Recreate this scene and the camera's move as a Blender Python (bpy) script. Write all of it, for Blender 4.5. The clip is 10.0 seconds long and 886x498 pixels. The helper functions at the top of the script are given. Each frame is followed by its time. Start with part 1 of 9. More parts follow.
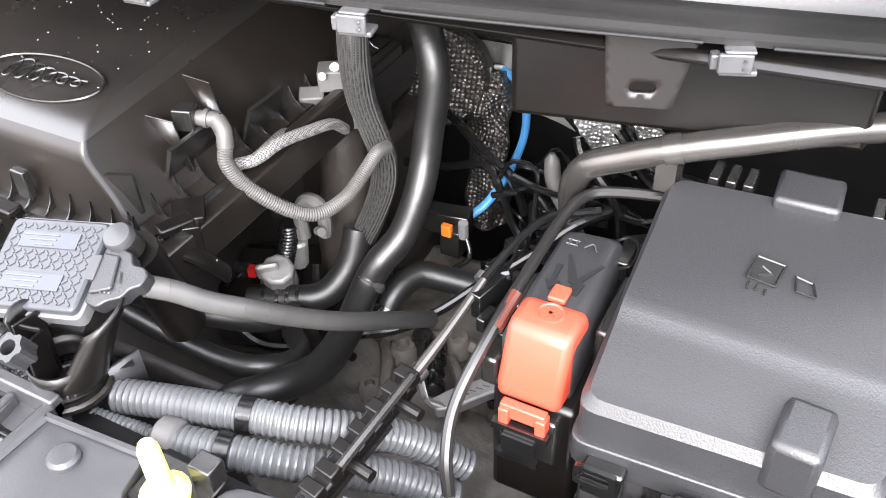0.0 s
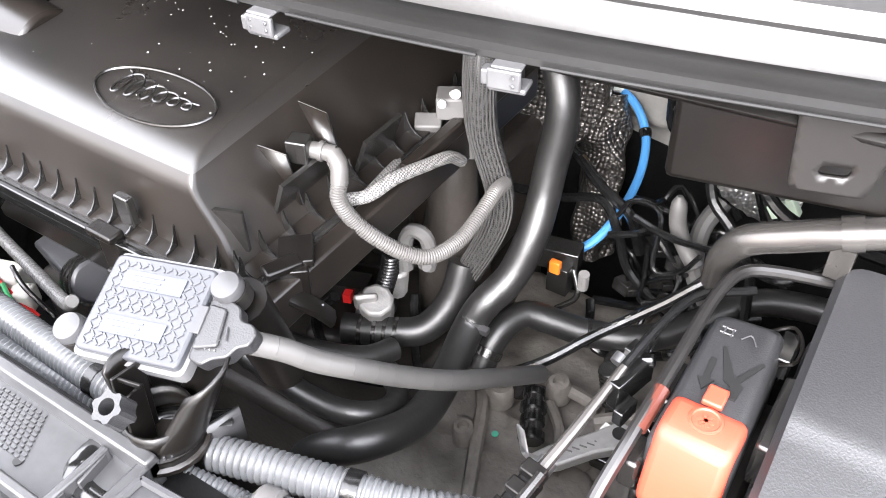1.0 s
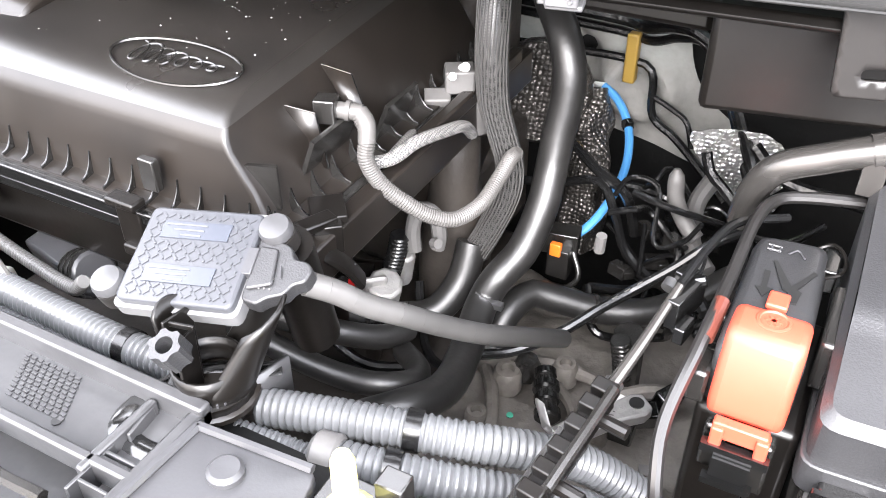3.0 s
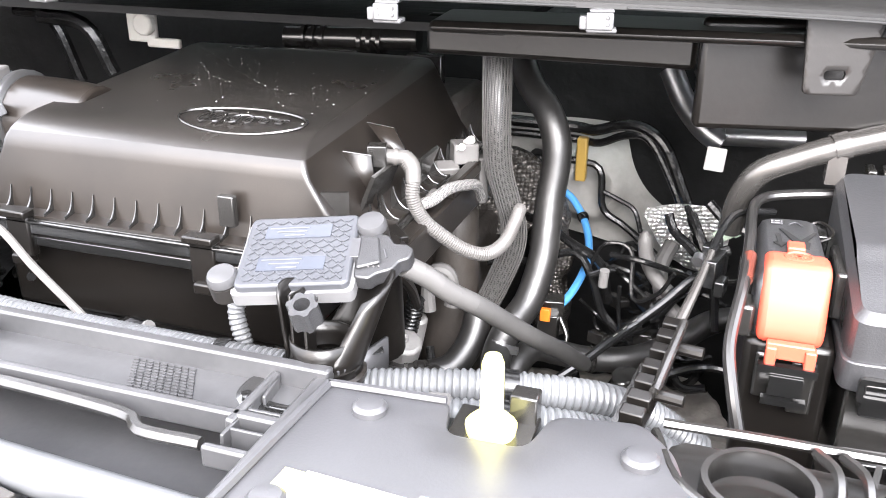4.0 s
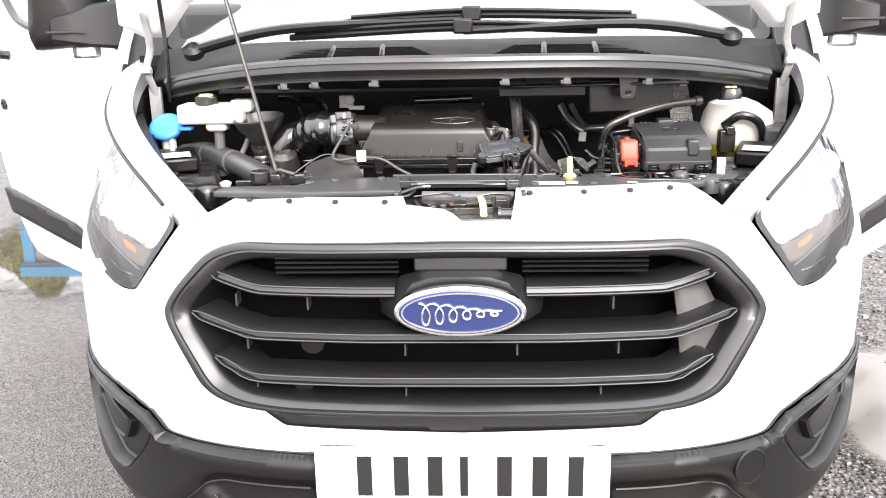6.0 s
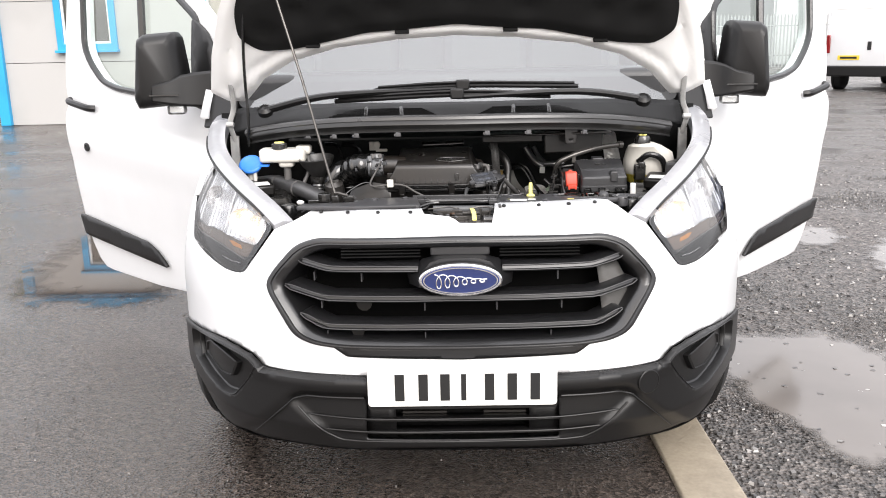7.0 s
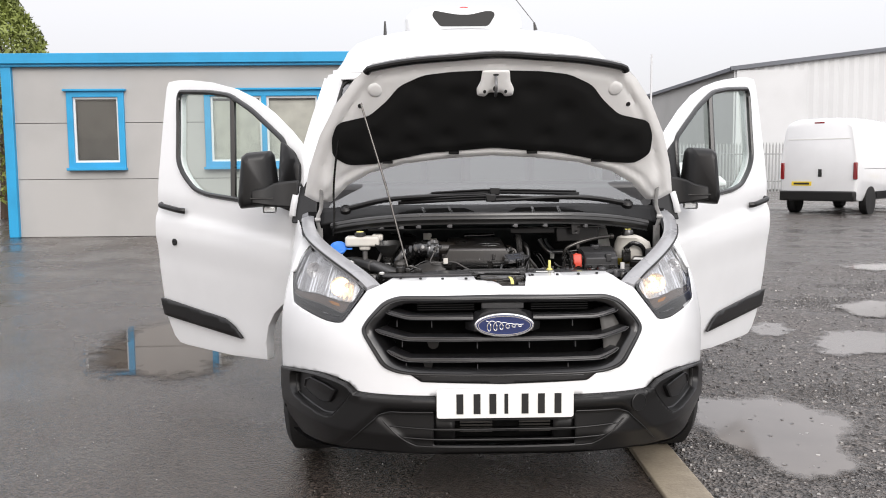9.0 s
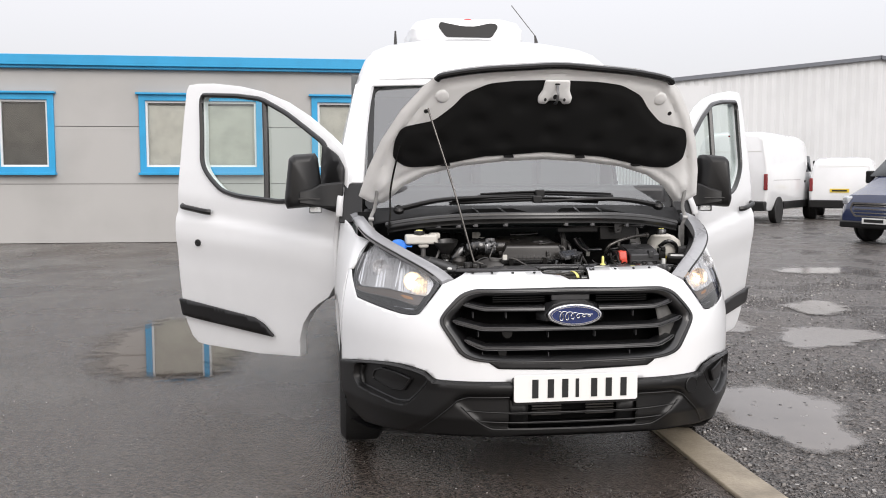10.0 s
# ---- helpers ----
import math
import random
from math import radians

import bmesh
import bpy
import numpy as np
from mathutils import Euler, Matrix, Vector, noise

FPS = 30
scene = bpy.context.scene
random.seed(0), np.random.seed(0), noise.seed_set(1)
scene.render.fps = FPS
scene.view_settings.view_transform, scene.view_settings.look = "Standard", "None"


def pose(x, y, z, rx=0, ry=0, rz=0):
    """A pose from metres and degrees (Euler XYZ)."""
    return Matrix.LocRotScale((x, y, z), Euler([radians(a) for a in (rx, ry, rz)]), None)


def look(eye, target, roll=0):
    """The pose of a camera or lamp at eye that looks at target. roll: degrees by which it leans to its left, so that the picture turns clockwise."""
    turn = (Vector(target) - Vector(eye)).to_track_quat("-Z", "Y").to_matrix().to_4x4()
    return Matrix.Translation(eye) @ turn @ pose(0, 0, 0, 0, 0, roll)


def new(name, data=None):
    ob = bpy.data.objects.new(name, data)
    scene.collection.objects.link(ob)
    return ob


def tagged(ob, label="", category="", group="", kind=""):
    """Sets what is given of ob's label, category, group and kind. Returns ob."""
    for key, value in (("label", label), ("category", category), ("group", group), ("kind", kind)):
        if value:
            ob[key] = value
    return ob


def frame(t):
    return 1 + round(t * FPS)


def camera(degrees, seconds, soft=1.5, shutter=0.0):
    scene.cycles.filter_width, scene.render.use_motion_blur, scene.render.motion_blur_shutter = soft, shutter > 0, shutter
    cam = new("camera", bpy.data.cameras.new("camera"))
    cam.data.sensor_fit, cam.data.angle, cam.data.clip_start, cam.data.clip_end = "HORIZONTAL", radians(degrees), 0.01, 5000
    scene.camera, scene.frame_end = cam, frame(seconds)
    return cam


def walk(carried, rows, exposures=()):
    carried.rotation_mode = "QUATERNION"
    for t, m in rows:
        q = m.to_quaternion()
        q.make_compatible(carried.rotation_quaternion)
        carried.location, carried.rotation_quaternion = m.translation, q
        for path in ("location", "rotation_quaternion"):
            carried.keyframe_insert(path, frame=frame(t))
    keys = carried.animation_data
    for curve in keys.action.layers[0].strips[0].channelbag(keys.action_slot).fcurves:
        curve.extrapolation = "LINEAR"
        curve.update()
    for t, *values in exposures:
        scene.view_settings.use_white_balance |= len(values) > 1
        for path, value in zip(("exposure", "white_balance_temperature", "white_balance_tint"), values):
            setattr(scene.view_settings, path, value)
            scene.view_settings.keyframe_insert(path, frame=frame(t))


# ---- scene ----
cam = camera(54.3, 10.0, soft=1.0)
PATH = [
    (0, (0.466, 0.158, 1.308), (-0.284, 1.497, 0.026), -2.5),
    (0.5, (0.424, 0.179, 1.313), (-0.402, 1.463, 0.02), -2.0),
    (1, (0.397, 0.2, 1.316), (-0.458, 1.434, -0.006), -2.0),
    (1.5, (0.384, 0.214, 1.31), (-0.45, 1.375, -0.088), -1.5),
    (2, (0.376, 0.208, 1.301), (-0.452, 1.371, -0.099), -0.9),
    (2.2, (0.374, 0.195, 1.297), (-0.448, 1.376, -0.092), -0.4),
    (3.3, (0.35, 0.084, 1.23), (-0.363, 1.638, 0.193), 0.0),
    (3.5, (0.339, 0.049, 1.204), (-0.343, 1.7, 0.304), 0.5),
    (4, (0.305, -0.036, 1.185), (-0.278, 1.718, 0.419), 0.5),
    (4.5, (0.238, -0.24, 1.202), (-0.149, 1.584, 0.477), 0.7),
    (5, (0.157, -0.555, 1.227), (-0.03, 1.319, 0.553), 0.1),
    (5.5, (0.058, -0.944, 1.249), (-0.047, 0.958, 0.64), -0.6),
    (5.7, (0.049, -1.117, 1.262), (-0.045, 0.793, 0.678), -1.0),
    (6.8, (-0.021, -2.101, 1.361), (-0.064, -0.158, 0.892), -0.8),
    (7, (-0.005, -2.25, 1.396), (-0.04, -0.305, 0.93), -1.2),
    (7.5, (0.024, -2.586, 1.397), (-0.014, -0.614, 1.064), -1.1),
    (8, (0.006, -2.84, 1.395), (-0.022, -0.859, 1.118), -0.9),
    (8.5, (-0.09, -3.103, 1.389), (-0.096, -1.117, 1.155), -0.7),
    (9, (-0.287, -3.23, 1.374), (-0.252, -1.239, 1.182), -0.5),
    (9.5, (-0.606, -3.344, 1.359), (-0.464, -1.356, 1.187), -0.3),
    (10, (-0.984, -3.416, 1.344), (-0.731, -1.44, 1.173), -0.0),
]
EXPOSURES = [(0.0, 3.34, 6330, 13), (0.5, 3.58, 6330, 13), (1.0, 3.72, 6330, 13), (2.2, 3.82, 6330, 13), (3.3, 3.86, 6330, 13), (4.5, 3.99, 6400, 13), (5.0, 3.82, 6500, 13), (5.5, 3.56, 6550, 12), (5.9, 2.65, 6600, 12), (6.8, 1.74, 6600, 12), (7.0, 1.58, 6600, 12), (7.5, 1.26, 6600, 12), (8.0, 1.02, 6600, 12), (9.0, 0.92, 6600, 12), (10.0, 0.82, 6600, 12)]
walk(cam, [(t, look(eye, target, roll)) for t, eye, target, roll in PATH], EXPOSURES)


# ---------------------------------------------------------------- sky and sun (overcast, wet day)
SUN_EL, SUN_ROT = radians(31), radians(200)
world = bpy.data.worlds.new("overcast_sky")
scene.world = world
world.use_nodes = True
wn = world.node_tree
wn.nodes.clear()
w_sky = wn.nodes.new("ShaderNodeTexSky")
w_sky.sky_type = "NISHITA"
w_sky.sun_disc = False
w_sky.sun_elevation, w_sky.sun_rotation = SUN_EL, SUN_ROT
w_sky.air_density, w_sky.dust_density = 1.0, 4.0
w_cloud = wn.nodes.new("ShaderNodeMix")
w_cloud.data_type = "RGBA"
w_cloud.inputs[0].default_value = 0.9
w_co = wn.nodes.new("ShaderNodeTexCoord")
w_sep = wn.nodes.new("ShaderNodeSeparateXYZ")
w_up = wn.nodes.new("ShaderNodeMapRange")
w_up.inputs["To Min"].default_value, w_up.inputs["To Max"].default_value = 0.37, 1.0
w_col = wn.nodes.new("ShaderNodeVectorMath")
w_col.operation = "SCALE"
w_col.inputs[0].default_value = (11.2, 11.3, 11.7)
wn.links.new(w_co.outputs["Generated"], w_sep.inputs[0])
wn.links.new(w_sep.outputs["Z"], w_up.inputs["Value"])
wn.links.new(w_up.outputs[0], w_col.inputs["Scale"])
wn.links.new(w_col.outputs[0], w_cloud.inputs[7])
w_bg = wn.nodes.new("ShaderNodeBackground")
w_bg.inputs[1].default_value = 0.1
w_out = wn.nodes.new("ShaderNodeOutputWorld")
wn.links.new(w_sky.outputs[0], w_cloud.inputs[6])
wn.links.new(w_cloud.outputs[2], w_bg.inputs[0])
wn.links.new(w_bg.outputs[0], w_out.inputs[0])
sun = new("sun", bpy.data.lights.new("sun", "SUN"))
sun.data.energy, sun.data.angle, sun.data.color = 1.15, radians(40), (1, 0.97, 0.93)
sun.matrix_world = look((0, 0, 0), (-0.33, 0.80, -0.53))

# ---------------------------------------------------------------- materials
def material(name, color, rough=0.5, metal=0.0, bump=0.0, scale=40.0, vary=0.12, coat=0.0, detail=None, stain=0.0, stain_scale=3.0, spec=0.5, coat_rough=0.06):
    m = bpy.data.materials.new(name)
    m.use_nodes = True
    t = m.node_tree
    b = t.nodes["Principled BSDF"]
    b.inputs["Base Color"].default_value = (*color, 1)
    b.inputs["Roughness"].default_value = rough
    b.inputs["Metallic"].default_value = metal
    b.inputs["Coat Weight"].default_value = coat
    b.inputs["Coat Roughness"].default_value = coat_rough
    b.inputs["Specular IOR Level"].default_value = spec
    co = t.nodes.new("ShaderNodeTexCoord")
    n1 = t.nodes.new("ShaderNodeTexNoise")
    n1.inputs["Scale"].default_value, n1.inputs["Detail"].default_value = scale, 6
    n2 = t.nodes.new("ShaderNodeTexNoise")
    n2.inputs["Scale"].default_value, n2.inputs["Detail"].default_value = stain_scale, 8
    t.links.new(co.outputs["Object"], n1.inputs["Vector"])
    t.links.new(co.outputs["Object"], n2.inputs["Vector"])
    ramp = t.nodes.new("ShaderNodeMapRange")
    ramp.inputs["To Min"].default_value, ramp.inputs["To Max"].default_value = 1 - vary, 1 + vary
    t.links.new(n1.outputs["Fac"], ramp.inputs["Value"])
    stn = t.nodes.new("ShaderNodeMapRange")
    stn.inputs["From Min"].default_value, stn.inputs["From Max"].default_value = 0.45, 0.7
    stn.inputs["To Min"].default_value, stn.inputs["To Max"].default_value = 1.0, 1 - stain
    t.links.new(n2.outputs["Fac"], stn.inputs["Value"])
    mul = t.nodes.new("ShaderNodeMath")
    mul.operation = "MULTIPLY"
    t.links.new(ramp.outputs[0], mul.inputs[0])
    t.links.new(stn.outputs[0], mul.inputs[1])
    mix = t.nodes.new("ShaderNodeVectorMath")
    mix.operation = "SCALE"
    mix.inputs[0].default_value = color
    t.links.new(mul.outputs[0], mix.inputs["Scale"])
    t.links.new(mix.outputs[0], b.inputs["Base Color"])
    rr = t.nodes.new("ShaderNodeMapRange")
    rr.inputs["To Min"].default_value, rr.inputs["To Max"].default_value = max(0.02, rough * 0.8), min(1, rough * 1.2)
    t.links.new(n2.outputs["Fac"], rr.inputs["Value"])
    t.links.new(rr.outputs[0], b.inputs["Roughness"])
    if bump:
        bp = t.nodes.new("ShaderNodeBump")
        bp.inputs["Strength"].default_value, bp.inputs["Distance"].default_value = bump, 1.0 / scale * 0.35
        t.links.new(n1.outputs["Fac"], bp.inputs["Height"])
        t.links.new(bp.outputs[0], b.inputs["Normal"])
    return m


def glass(name, tint=(0.85, 0.93, 0.9), mixing=0.12, rough=0.0):
    """A thin pane: clear transmission with a mirror gloss on top."""
    m = bpy.data.materials.new(name)
    m.use_nodes = True
    t = m.node_tree
    t.nodes.clear()
    o = t.nodes.new("ShaderNodeOutputMaterial")
    tr = t.nodes.new("ShaderNodeBsdfTransparent")
    tr.inputs[0].default_value = (*tint, 1)
    gl = t.nodes.new("ShaderNodeBsdfGlossy")
    gl.inputs["Roughness"].default_value = rough
    fr = t.nodes.new("ShaderNodeFresnel")
    fr.inputs["IOR"].default_value = 1.5
    add = t.nodes.new("ShaderNodeMath")
    add.inputs[1].default_value = mixing
    mx = t.nodes.new("ShaderNodeMixShader")
    t.links.new(fr.outputs[0], add.inputs[0])
    t.links.new(add.outputs[0], mx.inputs[0])
    t.links.new(tr.outputs[0], mx.inputs[1])
    t.links.new(gl.outputs[0], mx.inputs[2])
    t.links.new(mx.outputs[0], o.inputs[0])
    return m


def glow(name, color, strength):
    m = bpy.data.materials.new(name)
    m.use_nodes = True
    b = m.node_tree.nodes["Principled BSDF"]
    b.inputs["Base Color"].default_value = (*color, 1)
    b.inputs["Emission Color"].default_value = (*color, 1)
    b.inputs["Emission Strength"].default_value = strength
    return m


def woven(name, c1, c2, scale, rough=0.45, metal=0.0, depth=0.6):
    """A braid or foil mesh: small diagonal cells with relief."""
    m = material(name, c1, rough, metal)
    t = m.node_tree
    b = t.nodes["Principled BSDF"]
    co = t.nodes.new("ShaderNodeTexCoord")
    ck = t.nodes.new("ShaderNodeTexChecker")
    ck.inputs["Scale"].default_value = scale
    ck.inputs["Color1"].default_value, ck.inputs["Color2"].default_value = (*c1, 1), (*c2, 1)
    mp = t.nodes.new("ShaderNodeMapping")
    mp.inputs["Rotation"].default_value = (0.78, 0.6, 0.78)
    t.links.new(co.outputs["Object"], mp.inputs[0])
    t.links.new(mp.outputs[0], ck.inputs[0])
    t.links.new(ck.outputs[0], b.inputs["Base Color"])
    bp = t.nodes.new("ShaderNodeBump")
    bp.inputs["Strength"].default_value, bp.inputs["Distance"].default_value = depth, 0.001
    t.links.new(ck.outputs[1], bp.inputs["Height"])
    t.links.new(bp.outputs[0], b.inputs["Normal"])
    return m


PAINT = material("white_paint", (0.80, 0.81, 0.82), 0.32, coat=0.6, vary=0.015, scale=8, stain=0.03)
PRIMER = material("bare_white_inner_panel", (0.86, 0.86, 0.85), 0.4, coat=0.2, vary=0.03, scale=12, stain=0.05, stain_scale=6)
BLACK = material("black_grained_plastic", (0.025, 0.025, 0.0263), 0.4, bump=0.6, scale=950, vary=0.45, stain=0.2, spec=0.65)
BLACK_SMOOTH = material("black_satin_plastic", (0.013, 0.0123, 0.0115), 0.24, vary=0.2, scale=60, stain=0.25, bump=0.04, spec=1.0)
BUMPER = material("black_bumper_plastic", (0.0075, 0.0073, 0.0075), 0.4, bump=0.12, scale=700, vary=0.15, stain=0.15, spec=0.4)
GREY_PLASTIC = material("grey_cover_plastic", (0.047, 0.047, 0.05), 0.34, bump=0.1, scale=600, vary=0.1, stain=0.2, stain_scale=9)
GRILLE_BLACK = material("satin_grille_plastic", (0.0115, 0.0115, 0.0122), 0.3, bump=0.05, scale=500, vary=0.15, stain=0.15, spec=0.7)
DUSTYGREY = material("dusty_scuttle_plastic", (0.015, 0.0147, 0.0143), 0.34, bump=0.08, scale=400, vary=0.3, stain=0.4, stain_scale=9, spec=0.6)
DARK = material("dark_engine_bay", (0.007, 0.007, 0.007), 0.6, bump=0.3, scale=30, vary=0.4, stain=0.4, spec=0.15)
RUBBER = material("black_rubber_hose", (0.007, 0.007, 0.0072), 0.24, bump=0.22, scale=90, vary=0.3, stain=0.2, stain_scale=14, spec=0.6)
HOSE = material("satin_rubber_hose", (0.0125, 0.012, 0.0115), 0.4, bump=0.12, scale=160, vary=0.4, stain=0.4, stain_scale=18, spec=0.75)
SOOT = material("sooty_brown_casting", (0.036, 0.031, 0.027), 0.45, bump=0.25, scale=150, vary=0.3, stain=0.4, stain_scale=16, spec=0.5)
CORD = material("grey_corrugated_conduit", (0.098, 0.101, 0.105), 0.3, vary=0.08, scale=50, stain=0.3, stain_scale=18)
GREYHOSE = material("grey_rubber_hose", (0.115, 0.111, 0.108), 0.5, bump=0.1, scale=300, vary=0.1, stain=0.2, stain_scale=20)
STEEL = material("bare_steel", (0.27, 0.27, 0.275), 0.34, 0.9, vary=0.15, scale=60, stain=0.3, stain_scale=12)
DARKSTEEL = material("dark_coated_pipe", (0.09, 0.085, 0.08), 0.28, 0.7, vary=0.15, scale=60, stain=0.2)
ALU = material("cast_aluminium", (0.42, 0.41, 0.4), 0.5, 0.6, bump=0.4, scale=180, vary=0.15, stain=0.3, stain_scale=14)
CHROME = material("chrome", (0.75, 0.76, 0.78), 0.1, 1.0, vary=0.02)
BADGE_BLUE = material("blue_enamel", (0.0074, 0.0186, 0.0992), 0.2, coat=1.0, vary=0.05)
ORANGE = material("orange_red_plastic", (0.56, 0.062, 0.034), 0.42, vary=0.06, scale=80, stain=0.1, stain_scale=20)
ORANGE2 = material("orange_plastic", (0.85, 0.2, 0.02), 0.4)
RED = material("red_plastic", (0.6, 0.02, 0.02), 0.4)
YELLOW = material("yellow_plastic", (0.82, 0.76, 0.24), 0.4)
BLUE = material("blue_plastic", (0.03, 0.2, 0.7), 0.4, vary=0.05)
BLUE_TUBE = material("light_blue_tube", (0.08, 0.3, 0.65), 0.35, vary=0.05)
MILKY = material("milky_reservoir_plastic", (0.62, 0.60, 0.55), 0.4, vary=0.05, stain=0.1, stain_scale=12)
COOLANT = material("coolant_tinted_plastic", (0.62, 0.5, 0.06), 0.4, vary=0.1)
def dimpled(name, color, scale, rough=0.35, metal=0.8, depth=1.0):
    """Foil pressed into rows of small round bumps."""
    m = material(name, color, rough, metal, vary=0.2, scale=30, stain=0.4, stain_scale=14)
    t = m.node_tree
    b = t.nodes["Principled BSDF"]
    co = t.nodes.new("ShaderNodeTexCoord")
    vo = t.nodes.new("ShaderNodeTexVoronoi")
    vo.inputs["Scale"].default_value, vo.inputs["Randomness"].default_value = scale, 0.25
    t.links.new(co.outputs["Object"], vo.inputs["Vector"])
    bp = t.nodes.new("ShaderNodeBump")
    bp.inputs["Strength"].default_value, bp.inputs["Distance"].default_value = depth, 0.003
    bp.invert = True
    t.links.new(vo.outputs["Distance"], bp.inputs["Height"])
    t.links.new(bp.outputs[0], b.inputs["Normal"])
    return m


FOIL = dimpled("heat_shield_foil", (0.78, 0.77, 0.76), 230, 0.32, 0.75)
DARKFOIL = dimpled("sooty_foil", (0.13, 0.12, 0.112), 210)
DUSTY = material("dusty_brown_black_plastic", (0.0135, 0.011, 0.0092), 0.3, bump=0.14, scale=1100, vary=0.35, stain=0.45, stain_scale=22, spec=0.6)
DUST = material("fine_dust_on_black_plastic", (0.017, 0.0152, 0.0138), 0.29, bump=0.35, scale=1300, vary=0.4, stain=0.4, stain_scale=14, spec=1.0)
BULK = material("sooty_bulkhead_plastic", (0.0058, 0.005, 0.0044), 0.3, bump=0.06, scale=200, vary=0.3, stain=0.4, stain_scale=14, spec=0.4)
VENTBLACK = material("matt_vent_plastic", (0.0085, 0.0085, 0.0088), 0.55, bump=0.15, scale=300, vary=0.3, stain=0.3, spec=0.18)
PIPEBLACK = material("black_coated_tube", (0.018, 0.017, 0.0165), 0.3, 0.2, vary=0.2, scale=60, stain=0.3, spec=0.7)
# Near-black that puts the shade of openings into the colour.
RECESS_SHADE = material("recess_shade_black", (0.003, 0.003, 0.003), 0.8, spec=0.05)
MATTE = material("matt_edge_plastic", (0.02, 0.02, 0.02), 0.6, spec=0.2)
WOOL = material("pale_bulkhead_felt", (0.27, 0.262, 0.248), 0.85, bump=0.4, scale=120, vary=0.12, stain=0.25, stain_scale=16)
STRANDS = material("woven_sleeve_strand", (0.10, 0.098, 0.095), 0.35, vary=0.3, scale=200)
LOOPGREY = material("grey_ribbed_breather", (0.085, 0.081, 0.077), 0.42, vary=0.1, scale=300, stain=0.2, stain_scale=20)
PALEBRAID = woven("pale_braid", (0.26, 0.25, 0.24), (0.05, 0.05, 0.05), 800, 0.4)
BRAID = woven("braided_sleeve", (0.07, 0.068, 0.066), (0.006, 0.006, 0.006), 700, 0.35)
FELT = material("black_felt_insulation", (0.009, 0.009, 0.009), 0.9, bump=0.5, scale=420, vary=0.4, spec=0.2)
PLATE = material("white_plate", (0.82, 0.82, 0.8), 0.35, vary=0.02)
INK = material("black_print", (0.012, 0.012, 0.012), 0.5)
LABEL = material("pale_label", (0.72, 0.72, 0.7), 0.5, vary=0.05)
BRACKET = material("grey_painted_bracket", (0.017, 0.0155, 0.0145), 0.4, bump=0.1, scale=200, vary=0.15, stain=0.25, stain_scale=20)
WPANE = glass("office_glass", (0.97, 0.985, 0.98), 0.02)
PANE = glass("window_glass", (0.86, 0.955, 0.91), 0.06)
LENS = glass("lamp_lens", (0.93, 0.94, 0.95), 0.06)
WSCREEN = glass("windscreen_glass", (0.58, 0.68, 0.65), 0.19)
REFLECTOR = material("lamp_reflector", (0.84, 0.84, 0.85), 0.24, 0.75, vary=0.05)
AMBER = material("amber_lens", (0.42, 0.19, 0.06), 0.25, coat=0.8)
BULB = glow("lit_bulb", (1.0, 0.62, 0.28), 3.5)
TYRE = material("tyre_rubber", (0.011, 0.011, 0.011), 0.75, bump=0.3, scale=90, vary=0.3)
SILVER = material("silver_wheel", (0.45, 0.46, 0.47), 0.35, 0.7, vary=0.05)

GLOSS = material("glossy_black_plastic", (0.006, 0.006, 0.006), 0.16, vary=0.2, scale=80, stain=0.2, stain_scale=20, spec=1.0)
CASTING = material("dusty_pale_casting", (0.15, 0.137, 0.122), 0.6, 0.1, bump=0.5, scale=140, vary=0.25, stain=0.45, stain_scale=22)

# ---------------------------------------------------------------- mesh helpers
from mathutils import geometry as plane_geometry


def part(name, geo, mat, parent=None, label="", smooth=35, bevel=0.0, thick=0.0, seg=2, fix=True):
    """One mesh object under a thing or a part."""
    verts, faces = geo
    me = bpy.data.meshes.new(name)
    me.from_pydata([tuple(v) for v in verts], [], faces)
    if fix:
        bm = bmesh.new()
        bm.from_mesh(me)
        bmesh.ops.recalc_face_normals(bm, faces=bm.faces)
        bm.to_mesh(me)
        bm.free()
    me.shade_smooth()
    me.set_sharp_from_angle(angle=radians(smooth))
    me.materials.append(mat)
    ob = new(name, me)
    if thick:
        md = ob.modifiers.new("solid", "SOLIDIFY")
        md.thickness, md.offset = abs(thick), (-1 if thick > 0 else 1)
    if bevel:
        md = ob.modifiers.new("bevel", "BEVEL")
        md.width, md.segments, md.limit_method, md.angle_limit = bevel, seg, "ANGLE", radians(40)
    if parent:
        ob.parent = parent
        if parent.type == "EMPTY":
            ob.matrix_parent_inverse = parent.matrix_basis.inverted()
    if label:
        ob["label"] = label
    return ob


def pieces(name, geos, mat, parent=None, label="", **kw):
    """Alike pieces, each an object of its own."""
    return [part(name, g, mat, parent, label, **kw) for g in geos]


def group(*geos):
    return list(geos)


def thing(name, label, category, at=(0, 0, 0), group="", kind=""):
    e = new(name)
    e.location = at
    e.empty_display_size = 0.1
    return tagged(e, label, category, group, kind)


def merge(*geos):
    verts, faces = [], []
    for v, f in geos:
        k = len(verts)
        verts += list(v)
        faces += [tuple(i + k for i in q) for q in f]
    return verts, faces


def xf(geo, m):
    return [m @ Vector(v) for v in geo[0]], geo[1]


